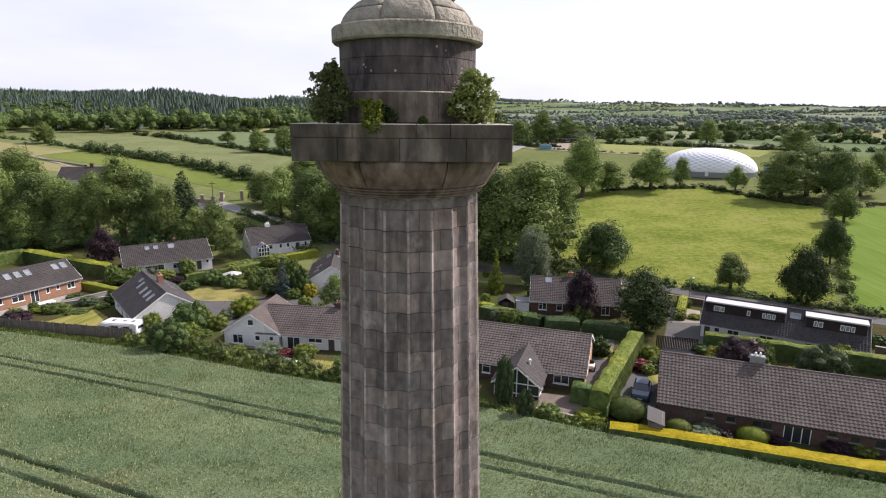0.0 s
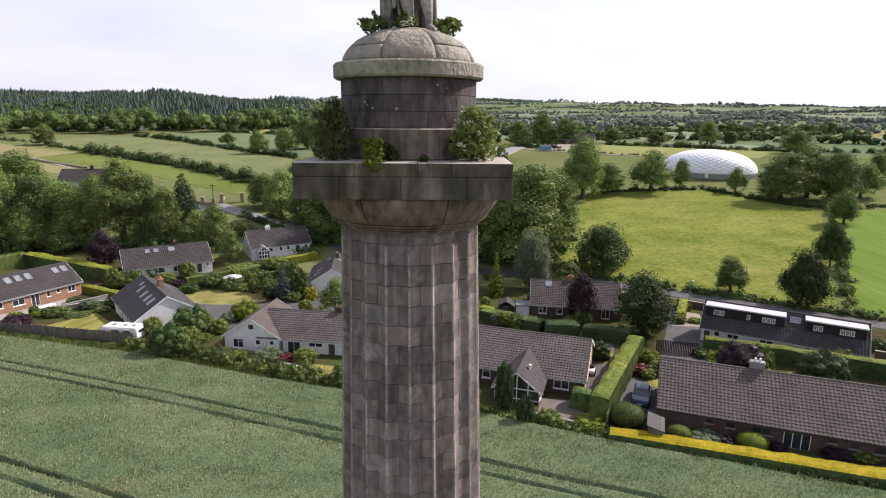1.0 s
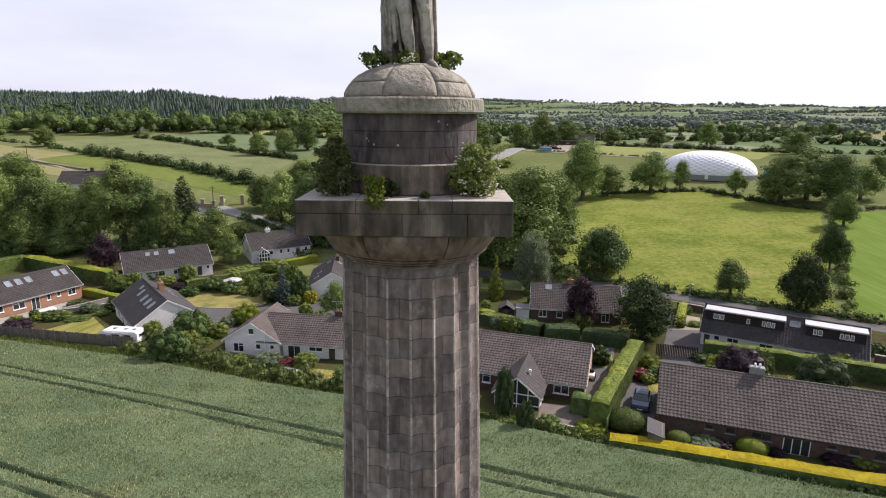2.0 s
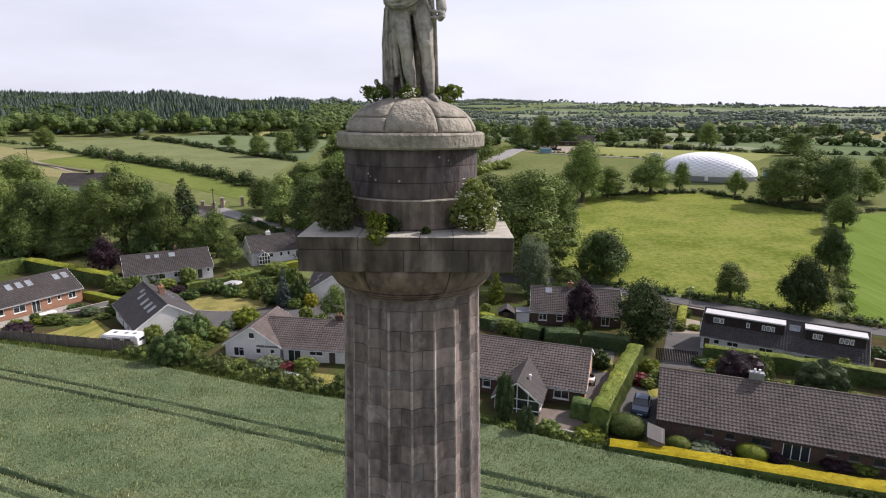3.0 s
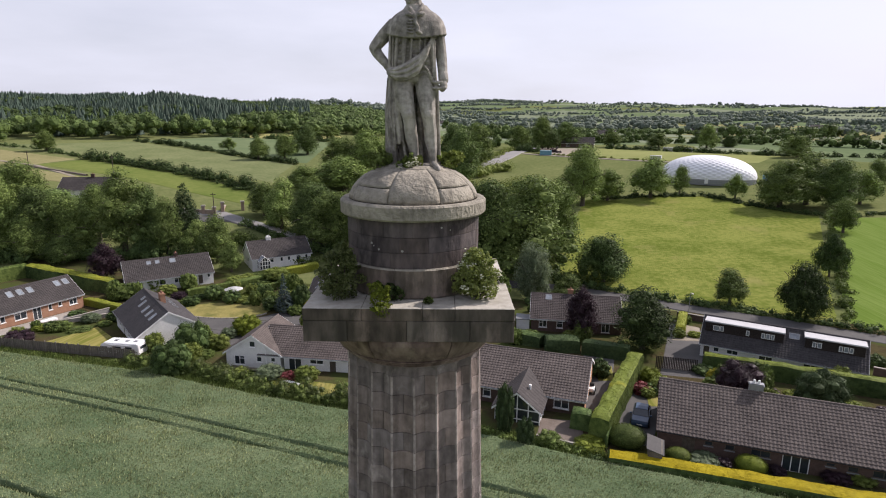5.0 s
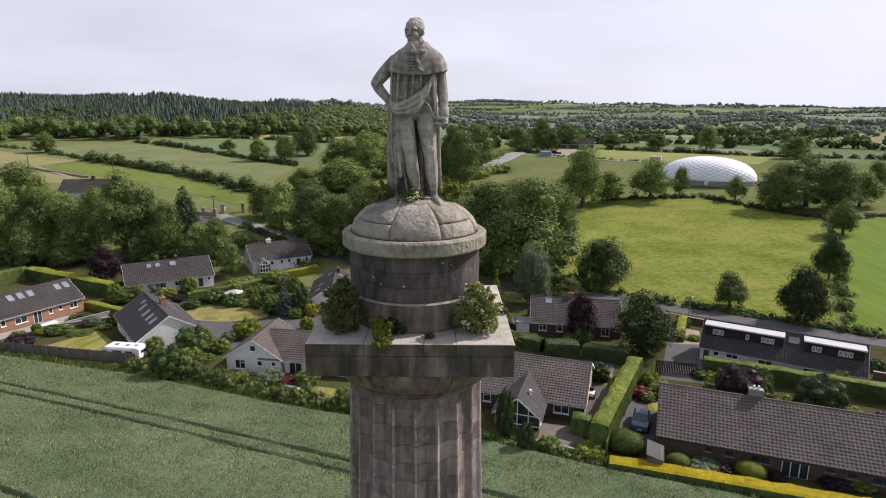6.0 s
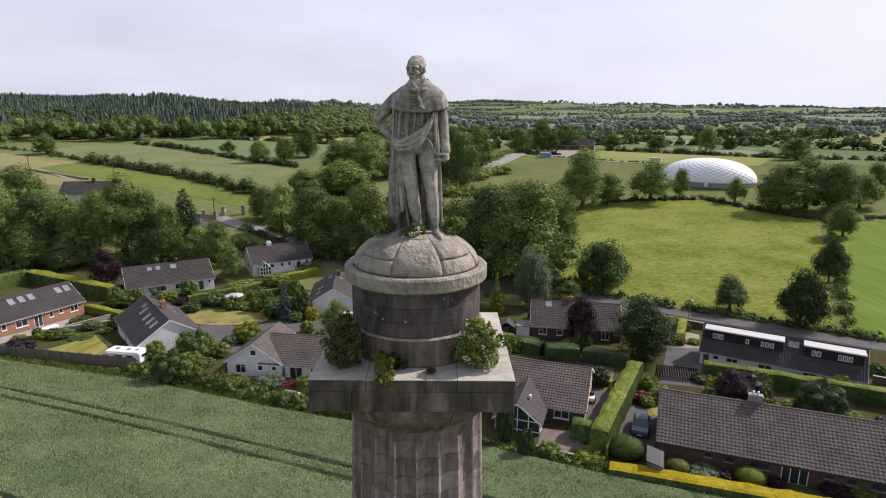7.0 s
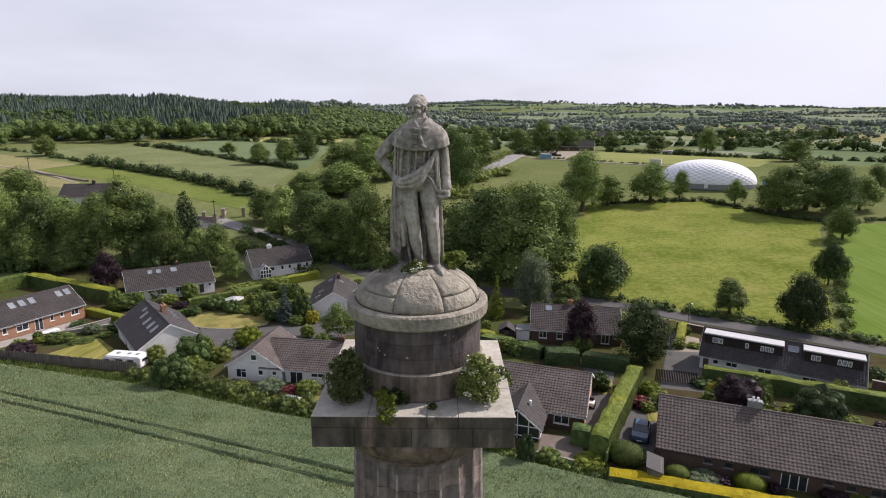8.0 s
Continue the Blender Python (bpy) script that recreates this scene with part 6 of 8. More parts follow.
cv_, cf_ = [], []
ss = np.concatenate([np.arange(-90, -2, 8), np.arange(-2, 112, 0.6), np.arange(112, 170, 8)])
dd = np.concatenate([[-2.3], np.arange(-2.2, 35, 0.17), np.arange(35, 130, 8)])
for s in ss:
    e = crop_edge(s)
    for j, d in enumerate(dd):
        d = max(float(d), e)
        p = EDGE_A + ED * float(s) + EN * d
        z = ground_z(p.x, p.y) + (0.02 if j == 0 or d <= e else crop_top(p.x, p.y))
        cv_.append((p.x, p.y, z))
for i in range(len(ss) - 1):
    for j in range(len(dd) - 1):
        k = i * len(dd) + j
        x, y = cv_[k][0], cv_[k][1]
        if max(abs(x - CX), abs(y - CY)) < 5 or dd[j + 1] <= crop_edge(ss[i]) - 0.2:
            continue
        cf_.append((k, k + len(dd), k + len(dd) + 1, k + 1)[::-1])
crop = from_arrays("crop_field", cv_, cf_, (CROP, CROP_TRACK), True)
crop.data.polygons.foreach_set("material_index", [int(tram_gap(p.center.x, p.center.y) < 0.13) for p in crop.data.polygons])
if sum(p.normal.z for p in crop.data.polygons) < 0:
    crop.data.flip_normals()
tagged(crop, "green barley crop with wheel tracks", "crop", kind="stuff")
rng_c = np.random.default_rng(9)
N_BLADE = 330000
bs_, bd_ = rng_c.uniform(-2, 112, N_BLADE), rng_c.uniform(-2.1, 34, N_BLADE)
keep, bz = [], []
for i in range(N_BLADE):
    if bd_[i] < crop_edge(bs_[i]) + 0.1:
        continue
    p = EDGE_A + ED * float(bs_[i]) + EN * float(bd_[i])
    if tram_gap(p.x, p.y) < 0.25 or (p.x > 24 and p.y < 22):
        continue
    keep.append((p.x, p.y))
keep = np.array(keep)
kz = land(keep[:, 0], keep[:, 1])
n_b = len(keep)
hh = rng_c.uniform(0.66, 0.92, n_b)
ang = rng_c.uniform(0, 6.283, n_b)
lean = rng_c.normal(0.10, 0.08, (n_b, 2))
wd = rng_c.uniform(0.04, 0.11, n_b)
v0 = np.stack([keep[:, 0] - wd * np.cos(ang), keep[:, 1] - wd * np.sin(ang), kz + 0.45], 1)
v1 = np.stack([keep[:, 0] + wd * np.cos(ang), keep[:, 1] + wd * np.sin(ang), kz + 0.45], 1)
v2 = np.stack([keep[:, 0] + lean[:, 0], keep[:, 1] + lean[:, 1] * 0.5, kz + hh], 1)
bv = np.stack([v0, v1, v2], 1).reshape(-1, 3)
tagged(from_arrays("crop_ears", bv.tolist(), np.arange(3 * n_b).reshape(-1, 3).tolist(), CROP_BLADE), "green barley ears swaying over the crop", "crop", kind="stuff")

# tall grass between the crop and the hedges
N_G = 30000
gs_, go_ = rng_c.uniform(-2, 112, N_G), rng_c.uniform(-0.3, 2.3, N_G)
gp = np.array([(EDGE_A + ED * float(a) + EN * (crop_edge(a) - float(b)))[:] for a, b in zip(gs_, go_)])
gz_ = land(gp[:, 0], gp[:, 1])
gh_, ga_, gw_ = rng_c.uniform(0.2, 0.65, N_G), rng_c.uniform(0, 6.283, N_G), rng_c.uniform(0.03, 0.07, N_G)
gl_ = rng_c.normal(0, 0.14, (N_G, 2))
g0 = np.stack([gp[:, 0] - gw_ * np.cos(ga_), gp[:, 1] - gw_ * np.sin(ga_), gz_], 1)
g1 = np.stack([gp[:, 0] + gw_ * np.cos(ga_), gp[:, 1] + gw_ * np.sin(ga_), gz_], 1)
g2_ = np.stack([gp[:, 0] + gl_[:, 0], gp[:, 1] + gl_[:, 1], gz_ + gh_], 1)
tagged(from_arrays("verge_grass", np.stack([g0, g1, g2_], 1).reshape(-1, 3).tolist(), np.arange(3 * N_G).reshape(-1, 3).tolist(), FOLIAGE["mid"]), "tall uncut grass along the field edge", "grass", kind="stuff")

# ---- houses ----


def wall_bm(bm, length, height, openings, axis, at, thick, span0=0.0):
    """A wall of that thickness with rectangular openings. axis 'u': runs along u at v = at; axis 'v': runs along v at u = at."""
    us = sorted({span0, length, *[o[0] for o in openings], *[o[1] for o in openings]})
    zs = sorted({-0.6, height, *[o[2] for o in openings], *[o[3] for o in openings]})
    for u0, u1 in zip(us, us[1:]):
        for z0, z1 in zip(zs, zs[1:]):
            cu, cz = (u0 + u1) / 2, (z0 + z1) / 2
            if any(o[0] < cu < o[1] and o[2] < cz < o[3] for o in openings):
                continue
            if axis == "u":
                box(bm, u0, at, z0, u1, at + thick, z1)
            else:
                box(bm, at, u0, z0, at + thick, u1, z1)
    bmesh.ops.remove_doubles(bm, verts=bm.verts, dist=0.0005)
    return bm


def window(house, o, axis, at, out):
    """A framed window in an opening; out is the sign of the outward way. Glass, mullions and a sill; doors have no sill."""
    u0, u1, z0, z1, kind = o
    bm = bmesh.new()
    f = 0.07
    d0, d1 = at + out * -0.02, at - out * 0.06

    def bar(a0, a1, b0, b1):
        lo, hi = min(d0, d1), max(d0, d1)
        if axis == "u":
            box(bm, a0, lo, b0, a1, hi, b1)
        else:
            box(bm, lo, a0, b0, hi, a1, b1)

    n = max(1, round((u1 - u0) / 0.75)) if kind != "single" else 1
    us, zs = [(u0, u0 + f, True)], [(z0, z0 + f, True)]
    for i in range(1, n):
        u = u0 + (u1 - u0) * i / n
        us += [(us[-1][1], u - f / 2, False), (u - f / 2, u + f / 2, True)]
    us += [(us[-1][1], u1 - f, False), (u1 - f, u1, True)]
    light = kind == "win" and z1 - z0 > 0.9  # the first casement has a top light
    zs += [(z0 + f, z1 - 0.38, False), (z1 - 0.38, z1 - 0.33, None), (z1 - 0.33, z1 - f, False)] if light else [(z0 + f, z1 - f, False)]
    zs += [(z1 - f, z1, True)]
    for i, (ua, ub, solid_u) in enumerate(us):
        for za, zb_, solid_z in zs:
            if solid_u or solid_z or (solid_z is None and i == 1):
                bar(ua, ub, za, zb_)
    bmesh.ops.remove_doubles(bm, verts=bm.verts, dist=0.0005)
    frame_m = BARK if kind in ("wood", "dark") else WHITE
    win = part("door" if z0 < 0.3 else "window", bm, frame_m, house)
    pb = bmesh.new()
    pd = at - out * 0.045
    if axis == "u":
        box(pb, u0 + f, pd - 0.008, z0 + f, u1 - f, pd + 0.008, z1 - f)
    else:
        box(pb, pd - 0.008, u0 + f, z0 + f, pd + 0.008, u1 - f, z1 - f)
    part("pane", pb, BARK if kind == "wood" else PANE, win)
    if z0 > 0.3:
        sb = bmesh.new()
        a, b = sorted((at + out * 0.10, at - out * 0.02))
        if axis == "u":
            box(sb, u0 - 0.06, a, z0 - 0.09, u1 + 0.06, b, z0 - 0.005)
        else:
            box(sb, a, u0 - 0.06, z0 - 0.09, b, u1 + 0.06, z0 - 0.005)
        part("sill", sb, LEAD if kind == "dark" else WHITE, win)


def tile_slope(length, run, rise, pitch_u=0.33, pitch_s=0.34, roll=0.026, clip=None):
    """Overlapping rolled tiles over a slope that starts at the origin, runs along u and climbs along v. Returns verts and faces."""
    slope = math.hypot(run, rise)
    nu_, ns_ = max(1, round(length / pitch_u)), max(1, round(slope / pitch_s))
    pu, ps = length / nu_, slope / ns_
    tu, th = np.array([0.0, 0.3, 0.55, 0.8, 0.985]), np.array([0.0, 0.0, roll, roll, 0.004])
    tv = []
    for s_, lift in ((0.0, 0.0), (0.0, 0.06), (1.06, 0.016)):
        for a, h_ in zip(tu, th):
            tv.append((a * pu, s_ * ps, lift + (h_ if lift != 0.0 else h_ * 0.6)))
    tv = np.array(tv)
    tf = np.array([(i + 5 * r, i + 1 + 5 * r, i + 6 + 5 * r, i + 5 + 5 * r) for r in range(2) for i in range(4)])
    ou, os_ = np.meshgrid(np.arange(nu_) * pu, np.arange(ns_) * ps, indexing="ij")
    off = np.stack([ou.ravel(), os_.ravel()], 1)
    rng = np.random.default_rng(int(length * 100))
    if clip:
        off = off[[clip(u + pu / 2, s + ps / 2) for u, s in off]]
    n = len(off)
    v = np.repeat(tv[None], n, 0)
    v[:, :, 0] += off[:, None, 0]
    v[:, :, 1] += off[:, None, 1]
    v[:, :, 2] += rng.normal(0, 0.004, (n, 1))
    f = (tf[None] + (np.arange(n) * len(tv))[:, None, None]).reshape(-1, 4)
    v = v.reshape(-1, 3)
    c, s = run / slope, rise / slope
    out = np.stack([v[:, 0], v[:, 1] * c - v[:, 2] * s, v[:, 1] * s + v[:, 2] * c], 1)
    return out, f


def gable_roof(house, L, W, he, hr, tile, over=0.35, verge=0.2, barge=WHITE, u_from=0.0, owner_name="roof", clip0=None, clip1=None, pitch_u=0.33):
    """Two tiled slopes on a boarded deck, with ridge caps, fascias, gutters and bargeboards."""
    k = (hr - he) / (W / 2)
    deck = bmesh.new()
    u0, u1 = u_from - verge, L + verge
    for s in (0, 1):
        pts = [(u0, -over, he - over * k), (u0, W / 2, hr), (u0, W / 2, hr - 0.10), (u0, -over, he - over * k - 0.10)]
        if s:
            pts = [(x, W - y, z) for x, y, z in pts]
        prism(deck, pts, (u1 - u0, 0, 0))
    roof = part(owner_name, deck, DARK_WOOD, house)
    for s in (0, 1):
        v, f = tile_slope(u1 - u0, W / 2 + over, (hr - he) + over * k, clip=(clip0, clip1)[s], pitch_u=pitch_u)
        v = v + np.array([u0, -over, he - over * k + 0.004])
        if s:
            v[:, 1] = W - v[:, 1]
            v[:, 0] = u0 + u1 - v[:, 0]
        t = from_arrays("tile_slope", v.tolist(), f.tolist(), tile)
        t.parent = roof
        tagged(t, kind="stuff")
        g = bmesh.new()
        y = -over - 0.06 if not s else W + over + 0.06
        tube(g, (u0, y, he - over * k - 0.03), 0.055, (u1, y, he - over * k - 0.03), 0.055, 8)
        part("gutter", g, LEAD if barge is WHITE else RUBBER, roof)
        fb = bmesh.new()
        ya, yb = (-over - 0.015, -over + 0.012) if not s else (W + over - 0.012, W + over + 0.015)
        box(fb, u0, ya, he - over * k - 0.2, u1, yb, he - over * k - 0.012)
        part("fascia", fb, barge, roof)
    ridge = bmesh.new()
    n = max(1, round((u1 - u0) / 0.45))
    for i in range(n):
        a, b = u0 + (u1 - u0) * i / n, u0 + (u1 - u0) * (i + 1) / n - 0.015
        prism(ridge, [(a, W / 2 - 0.15, hr - 0.02), (a, W / 2 - 0.09, hr + 0.075), (a, W / 2, hr + 0.105), (a, W / 2 + 0.09, hr + 0.075), (a, W / 2 + 0.15, hr - 0.02)], (b - a, 0, 0))
    part("ridge_cap", ridge, tile, roof)
    for u in (u0 - 0.03, u1 + 0.002):
        for s in (0, 1):
            pts = [(u, -over, he - over * k - 0.16), (u, W / 2, hr - 0.16), (u, W / 2, hr + 0.05), (u, -over, he - over * k + 0.05)]
            if s:
                pts = [(x, W - y, z) for x, y, z in pts]
            part("bargeboard", prism(bmesh.new(), pts, (0.028, 0, 0)), barge, roof)
    return roof


def rooflight(roof, W, he, hr, side, u, v, du=0.8, dv=1.0, pane=None):
    """A framed rooflight lying on a slope; v is the level distance from the eaves wall."""
    k = (hr - he) / (W / 2)
    bm, pb = bmesh.new(), bmesh.new()
    n = Vector((0, -k, 1)).normalized() if not side else Vector((0, k, 1)).normalized()

    def at(a, b, lift):
        y = b if not side else W - b
        return Vector((a, y, he + b * k)) + n * lift

    c, s = 1 / math.hypot(1, k), 0
    b0, b1 = v - dv * c / 2, v + dv * c / 2
    for a0, a1, e0, e1 in ((u - du / 2, u + du / 2, b0, b0 + 0.09), (u - du / 2, u + du / 2, b1 - 0.09, b1), (u - du / 2, u - du / 2 + 0.09, b0, b1), (u + du / 2 - 0.09, u + du / 2, b0, b1)):
        prism(bm, [at(a0, e0, 0.01), at(a1, e0, 0.01), at(a1, e1, 0.01), at(a0, e1, 0.01)], n * 0.11)
    prism(pb, [at(u - du / 2 + 0.09, b0 + 0.09, 0.01), at(u + du / 2 - 0.09, b0 + 0.09, 0.01), at(u + du / 2 - 0.09, b1 - 0.09, 0.01), at(u - du / 2 + 0.09, b1 - 0.09, 0.01)], n * 0.08)
    fr = part("rooflight", bm, LEAD, roof)
    part("rooflight_pane", pb, pane or ROOF_PANE, roof)
    return fr


def chimney(house, u, v, z0, z1, material, w=0.9, d=0.55, pots=2):
    bm = bmesh.new()
    box(bm, u - w / 2, v - d / 2, z0, u + w / 2, v + d / 2, z1)
    box(bm, u - w / 2 - 0.06, v - d / 2 - 0.06, z1 - 0.2, u + w / 2 + 0.06, v + d / 2 + 0.06, z1 - 0.08)
    ch = part("chimney", bm, material, house)
    for i in range(pots):
        x = u + (i - (pots - 1) / 2) * 0.4
        pb = bmesh.new()
        tube(pb, (x, v, z1 - 0.02), 0.13, (x, v, z1 + 0.32), 0.10, 10)
        part("chimney_pot", pb, WHITE if material in (RENDER, LEAD) else BRICK_RED, ch)
    return ch


def house(x, y, ang, L, W, he, hr, walls, tile, label, openings=(), barge=WHITE, over=0.35, lights=(), stack=None, roof_kw=None, name="house", base=None):
    """A single-storey house: four walls with openings, gables, a tiled roof. walls: front, right, back, left."""
    c, s = math.cos(radians(ang)), math.sin(radians(ang))
    zb = ground_z(x + L / 2 * c - W / 2 * s, y + L / 2 * s + W / 2 * c) if base is None else base
    h = thing(name, pose(x, y, zb, 0, 0, ang), label, "house")
    T = 0.25
    by = {"front": [], "right": [], "back": [], "left": []}
    for o in openings:
        by[o[0]].append(o[1:])
    k = (hr - he) / (W / 2)
    for side, m, axis, at, out, length, span0 in (("front", walls[0], "u", 0.0, -1, L, 0), ("back", walls[2], "u", W - T, 1, L, 0), ("left", walls[3], "v", 0.0, -1, W - T, T), ("right", walls[1], "v", L - T, 1, W - T, T)):
        bm = wall_bm(bmesh.new(), length, he, [o for o in by[side] if o[3] <= he + 0.01], axis, at, T, span0)
        if axis == "v":
            high = [o for o in by[side] if o[3] > he + 0.01]
            pts = [(at, T, he), (at, W - T, he), (at, W / 2, hr - 0.12 - T * 0 - 0.02)]
            tri = [(at, 0.05, he), (at, W - 0.05, he), (at, W / 2, hr - 0.11)]
            prism(bm, tri, (T, 0, 0))
        part("wall", bm, m, h)
        face = at if out < 0 else at + T
        for o in by[side]:
            proud = 0.14 * out if o[3] > he + 0.01 else 0.0
            window(h, o, axis, face + proud, out)
    roof = gable_roof(h, L, W, he, hr, tile, over, barge=barge, **(roof_kw or {}))
    for side, u, v, du, dv in lights:
        rooflight(roof, W, he, hr, side, u, v, du, dv)
    if stack:
        chimney(h, *stack)
    return h, roof


BR, RD, BB, TN = BRICK_RED, RENDER, BRICK_BROWN, RENDER_TAN

# orange brick bungalow with rooflights
house(-73.6, 64.0, 64.8, 23, 7.7, 2.49, 5.17, (BR, BR, BR, BR), TILE_GREY, "orange brick bungalow with grey tiled roof and rooflights",
      [("front", 4.5, 5.5, 0.9, 2.0, "win"), ("front", 10.2, 10.9, 1.0, 2.0, "single"), ("front", 12.2, 14.0, 0.8, 2.0, "win"), ("front", 14.9, 16.2, 0.0, 2.1, "door"), ("front", 17.3, 17.9, 1.0, 2.0, "single"),
       ("front", 18.9, 19.5, 1.2, 2.0, "single"), ("front", 20.7, 22.0, 0.9, 2.1, "win")],
      lights=[(0, 6, 2.6, 0.9, 1.3), (0, 13.3, 2.7, 0.9, 1.3), (0, 14.8, 2.7, 0.9, 1.3), (0, 16.3, 2.7, 0.9, 1.3), (0, 20.6, 2.7, 0.9, 1.3), (0, 22.0, 2.7, 0.9, 1.3)])

# white house with its gable to the field, dark ribbed roof
white_house, wh_roof = house(-36.6, 70.1, 130.4, 14.4, 8.6, 2.49, 5.24, (RD, RD, RD, RD), TILE_DARK, "white rendered house with dark roof and brick chimney",
      [("back", 2.0, 3.2, 0.7, 2.0, "win"), ("back", 5.0, 6.2, 0.7, 2.0, "win"), ("back", 8.5, 9.4, 0.0, 2.0, "door"), ("back", 11.0, 12.4, 0.7, 2.0, "win"), ("left", 2.0, 3.2, 0.0, 2.1, "wood"), ("left", 6.6, 7.2, 1.1, 1.8, "single")],
      lights=[(1, 10.7, 3.4, 0.7, 0.8), (1, 9.0, 2.9, 0.7, 1.4), (1, 6.2, 2.7, 0.8, 1.4), (1, 4.0, 2.7, 0.8, 1.4), (1, 2.0, 2.7, 0.8, 1.4), (0, 11.0, 1.6, 0.7, 1.0), (0, 9.2, 1.6, 0.7, 1.0), (0, 7.4, 1.6, 0.7, 1.0)],
      stack=(7.4, 3.3, 3.2, 6.0, BRICK_RED, 1.1, 0.7, 2))

# long white bungalow
house(-60.2, 91.9, 33.7, 15.3, 9.5, 2.25, 5.05, (RD, RD, RD, RD), TILE_GREY, "long white bungalow with grey roof and climbing plants",
      [("front", 1.6, 2.8, 0.2, 1.9, "win"), ("front", 5.6, 6.7, 0.8, 1.9, "win"), ("front", 8.2, 9.6, 0.8, 1.9, "win"), ("front", 10.0, 10.8, 0.8, 1.9, "win"), ("front", 12.5, 13.3, 0.0, 2.0, "wood"), ("front", 14.2, 14.7, 1.1, 1.9, "single")],
      lights=[(0, 4.4, 3.7, 0.8, 1.0), (0, 5.9, 3.7, 0.8, 1.0), (0, 8.6, 3.7, 1.1, 1.2)], stack=(9.4, 4.75, 4.6, 5.7, BRICK_BROWN, 0.6, 0.5, 1))

# white bungalow with glazed porch
porch_house, _ = house(-41.9, 107.0, 34.0, 12.7, 7.3, 2.3, 5.16, (RD, RD, RD, RD), TILE_GREY, "white bungalow with grey roof and glazed porch",
      [("front", 3.5, 4.5, 0.9, 1.9, "win"), ("front", 5.9, 6.5, 0.9, 1.9, "single"), ("front", 7.5, 8.1, 0.9, 1.9, "single"), ("front", 9.4, 10.4, 0.2, 1.9, "win"), ("front", 11.4, 12.0, 0.9, 1.9, "single"), ("left", 3.0, 3.8, 0.9, 1.8, "win")],
      stack=(4.6, 3.65, 4.6, 5.8, RENDER, 1.0, 0.5, 2))


def glazed_porch(owner, u0, u1, v0, v1, he, hr, roof_glass=True):
    """A gabled porch of white bars and glass, its ridge running out from the wall."""
    bars = bmesh.new()
    um = (u0 + u1) / 2
    b = 0.05
    for u in np.linspace(u0, u1, 5):
        top = he + (hr - he) * (1 - abs(u - um) / ((u1 - u0) / 2))
        box(bars, u - b, v0 - b, 0, u + b, v0 + b, top)
    for z in (0.05, 0.9, he):
        box(bars, u0, v0 - b, z - b, u1, v0 + b, z + b)
    for u in (u0, u1):
        for v in np.linspace(v0, v1, 4):
            box(bars, u - b, v - b, 0, u + b, v + b, he)
        box(bars, u - b, v0, he - b, u + b, v1, he + b)
        box(bars, u - b, v0, 0.85, u + b, v1, 0.95)
    for s in (-1, 1):
        for v in np.linspace(v0, v1, 4) if roof_glass else (v0,):
            tube(bars, (um + s * (u1 - u0) / 2, v, he), 0.05, (um, v, hr), 0.05, 5)
    tube(bars, (um, v0, hr), 0.06, (um, v1, hr), 0.06, 5)
    por = part("porch", bars, WHITE, owner, "white framed glazed porch")
    g = bmesh.new()
    box(g, u0 + b, v0 - 0.01, 0.1, u1 - b, v0 + 0.01, he - b)
    box(g, u0 - 0.01, v0 + b, 0.1, u0 + 0.01, v1, he - b)
    box(g, u1 - 0.01, v0 + b, 0.1, u1 + 0.01, v1, he - b)
    prism(g, [(u0, v0 - 0.01, he), (u1, v0 - 0.01, he), (um, v0 - 0.01, hr)], (0, 0.02, 0))
    part("porch_pane", g, PANE, por)
    if roof_glass:
        rg = bmesh.new()
        for s in (-1, 1):
            e = um + s * (u1 - u0) / 2
            prism(rg, [(e, v0, he + 0.02), (um, v0, hr + 0.02), (um, v1, hr + 0.02), (e, v1, he + 0.02)], (0, 0, 0.02))
        part("porch_roof_pane", rg, ROOF_PANE, por)
    return por


glazed_porch(porch_house, 1.0, 3.2, -1.9, 0, 1.7, 2.7)

# white cross-gabled bungalow: the gabled wing, then the main range behind it
wing, _ = house(-21.4, 58.3, 82.9, 7.8, 7.3, 2.31, 4.67, (RD, RD, RD, RD), TILE_BROWN, "white gabled bungalow with brown tiled roof facing the field",
      [("left", 4.8, 6.2, 0.6, 1.8, "win"), ("left", 2.5, 3.2, 1.1, 1.8, "single"), ("left", 0.7, 1.3, 1.2, 1.8, "single"), ("left", 3.2, 4.0, 3.1, 3.9, "single")])
tube_bm = bmesh.new()
tube(tube_bm, (-0.08, 1.9, 0), 0.05, (-0.08, 1.9, 3.6), 0.05, 8)
part("downpipe", tube_bm, WHITE, wing)
wing_zb = wing.matrix_basis.translation.z
house(-21.0, 58.5, -7.1, 13.5, 7.6, 2.31, 4.63, (RD, RD, RD, RD), TILE_BROWN, "white bungalow range with brown tiled roof and chimney",
      [("front", 0.6, 2.3, 0.2, 2.15, "door"), ("front", 3.4, 5.2, 1.2, 2.1, "win"), ("front", 6.0, 6.8, 0.05, 2.05, "wood"), ("front", 9.0, 10.4, 1.0, 2.1, "win")],
      stack=(6.2, 3.9, 4.2, 5.3, BRICK_BROWN, 1.0, 0.5, 2), base=wing_zb, roof_kw={"verge": 0.12, "u_from": -3.3})

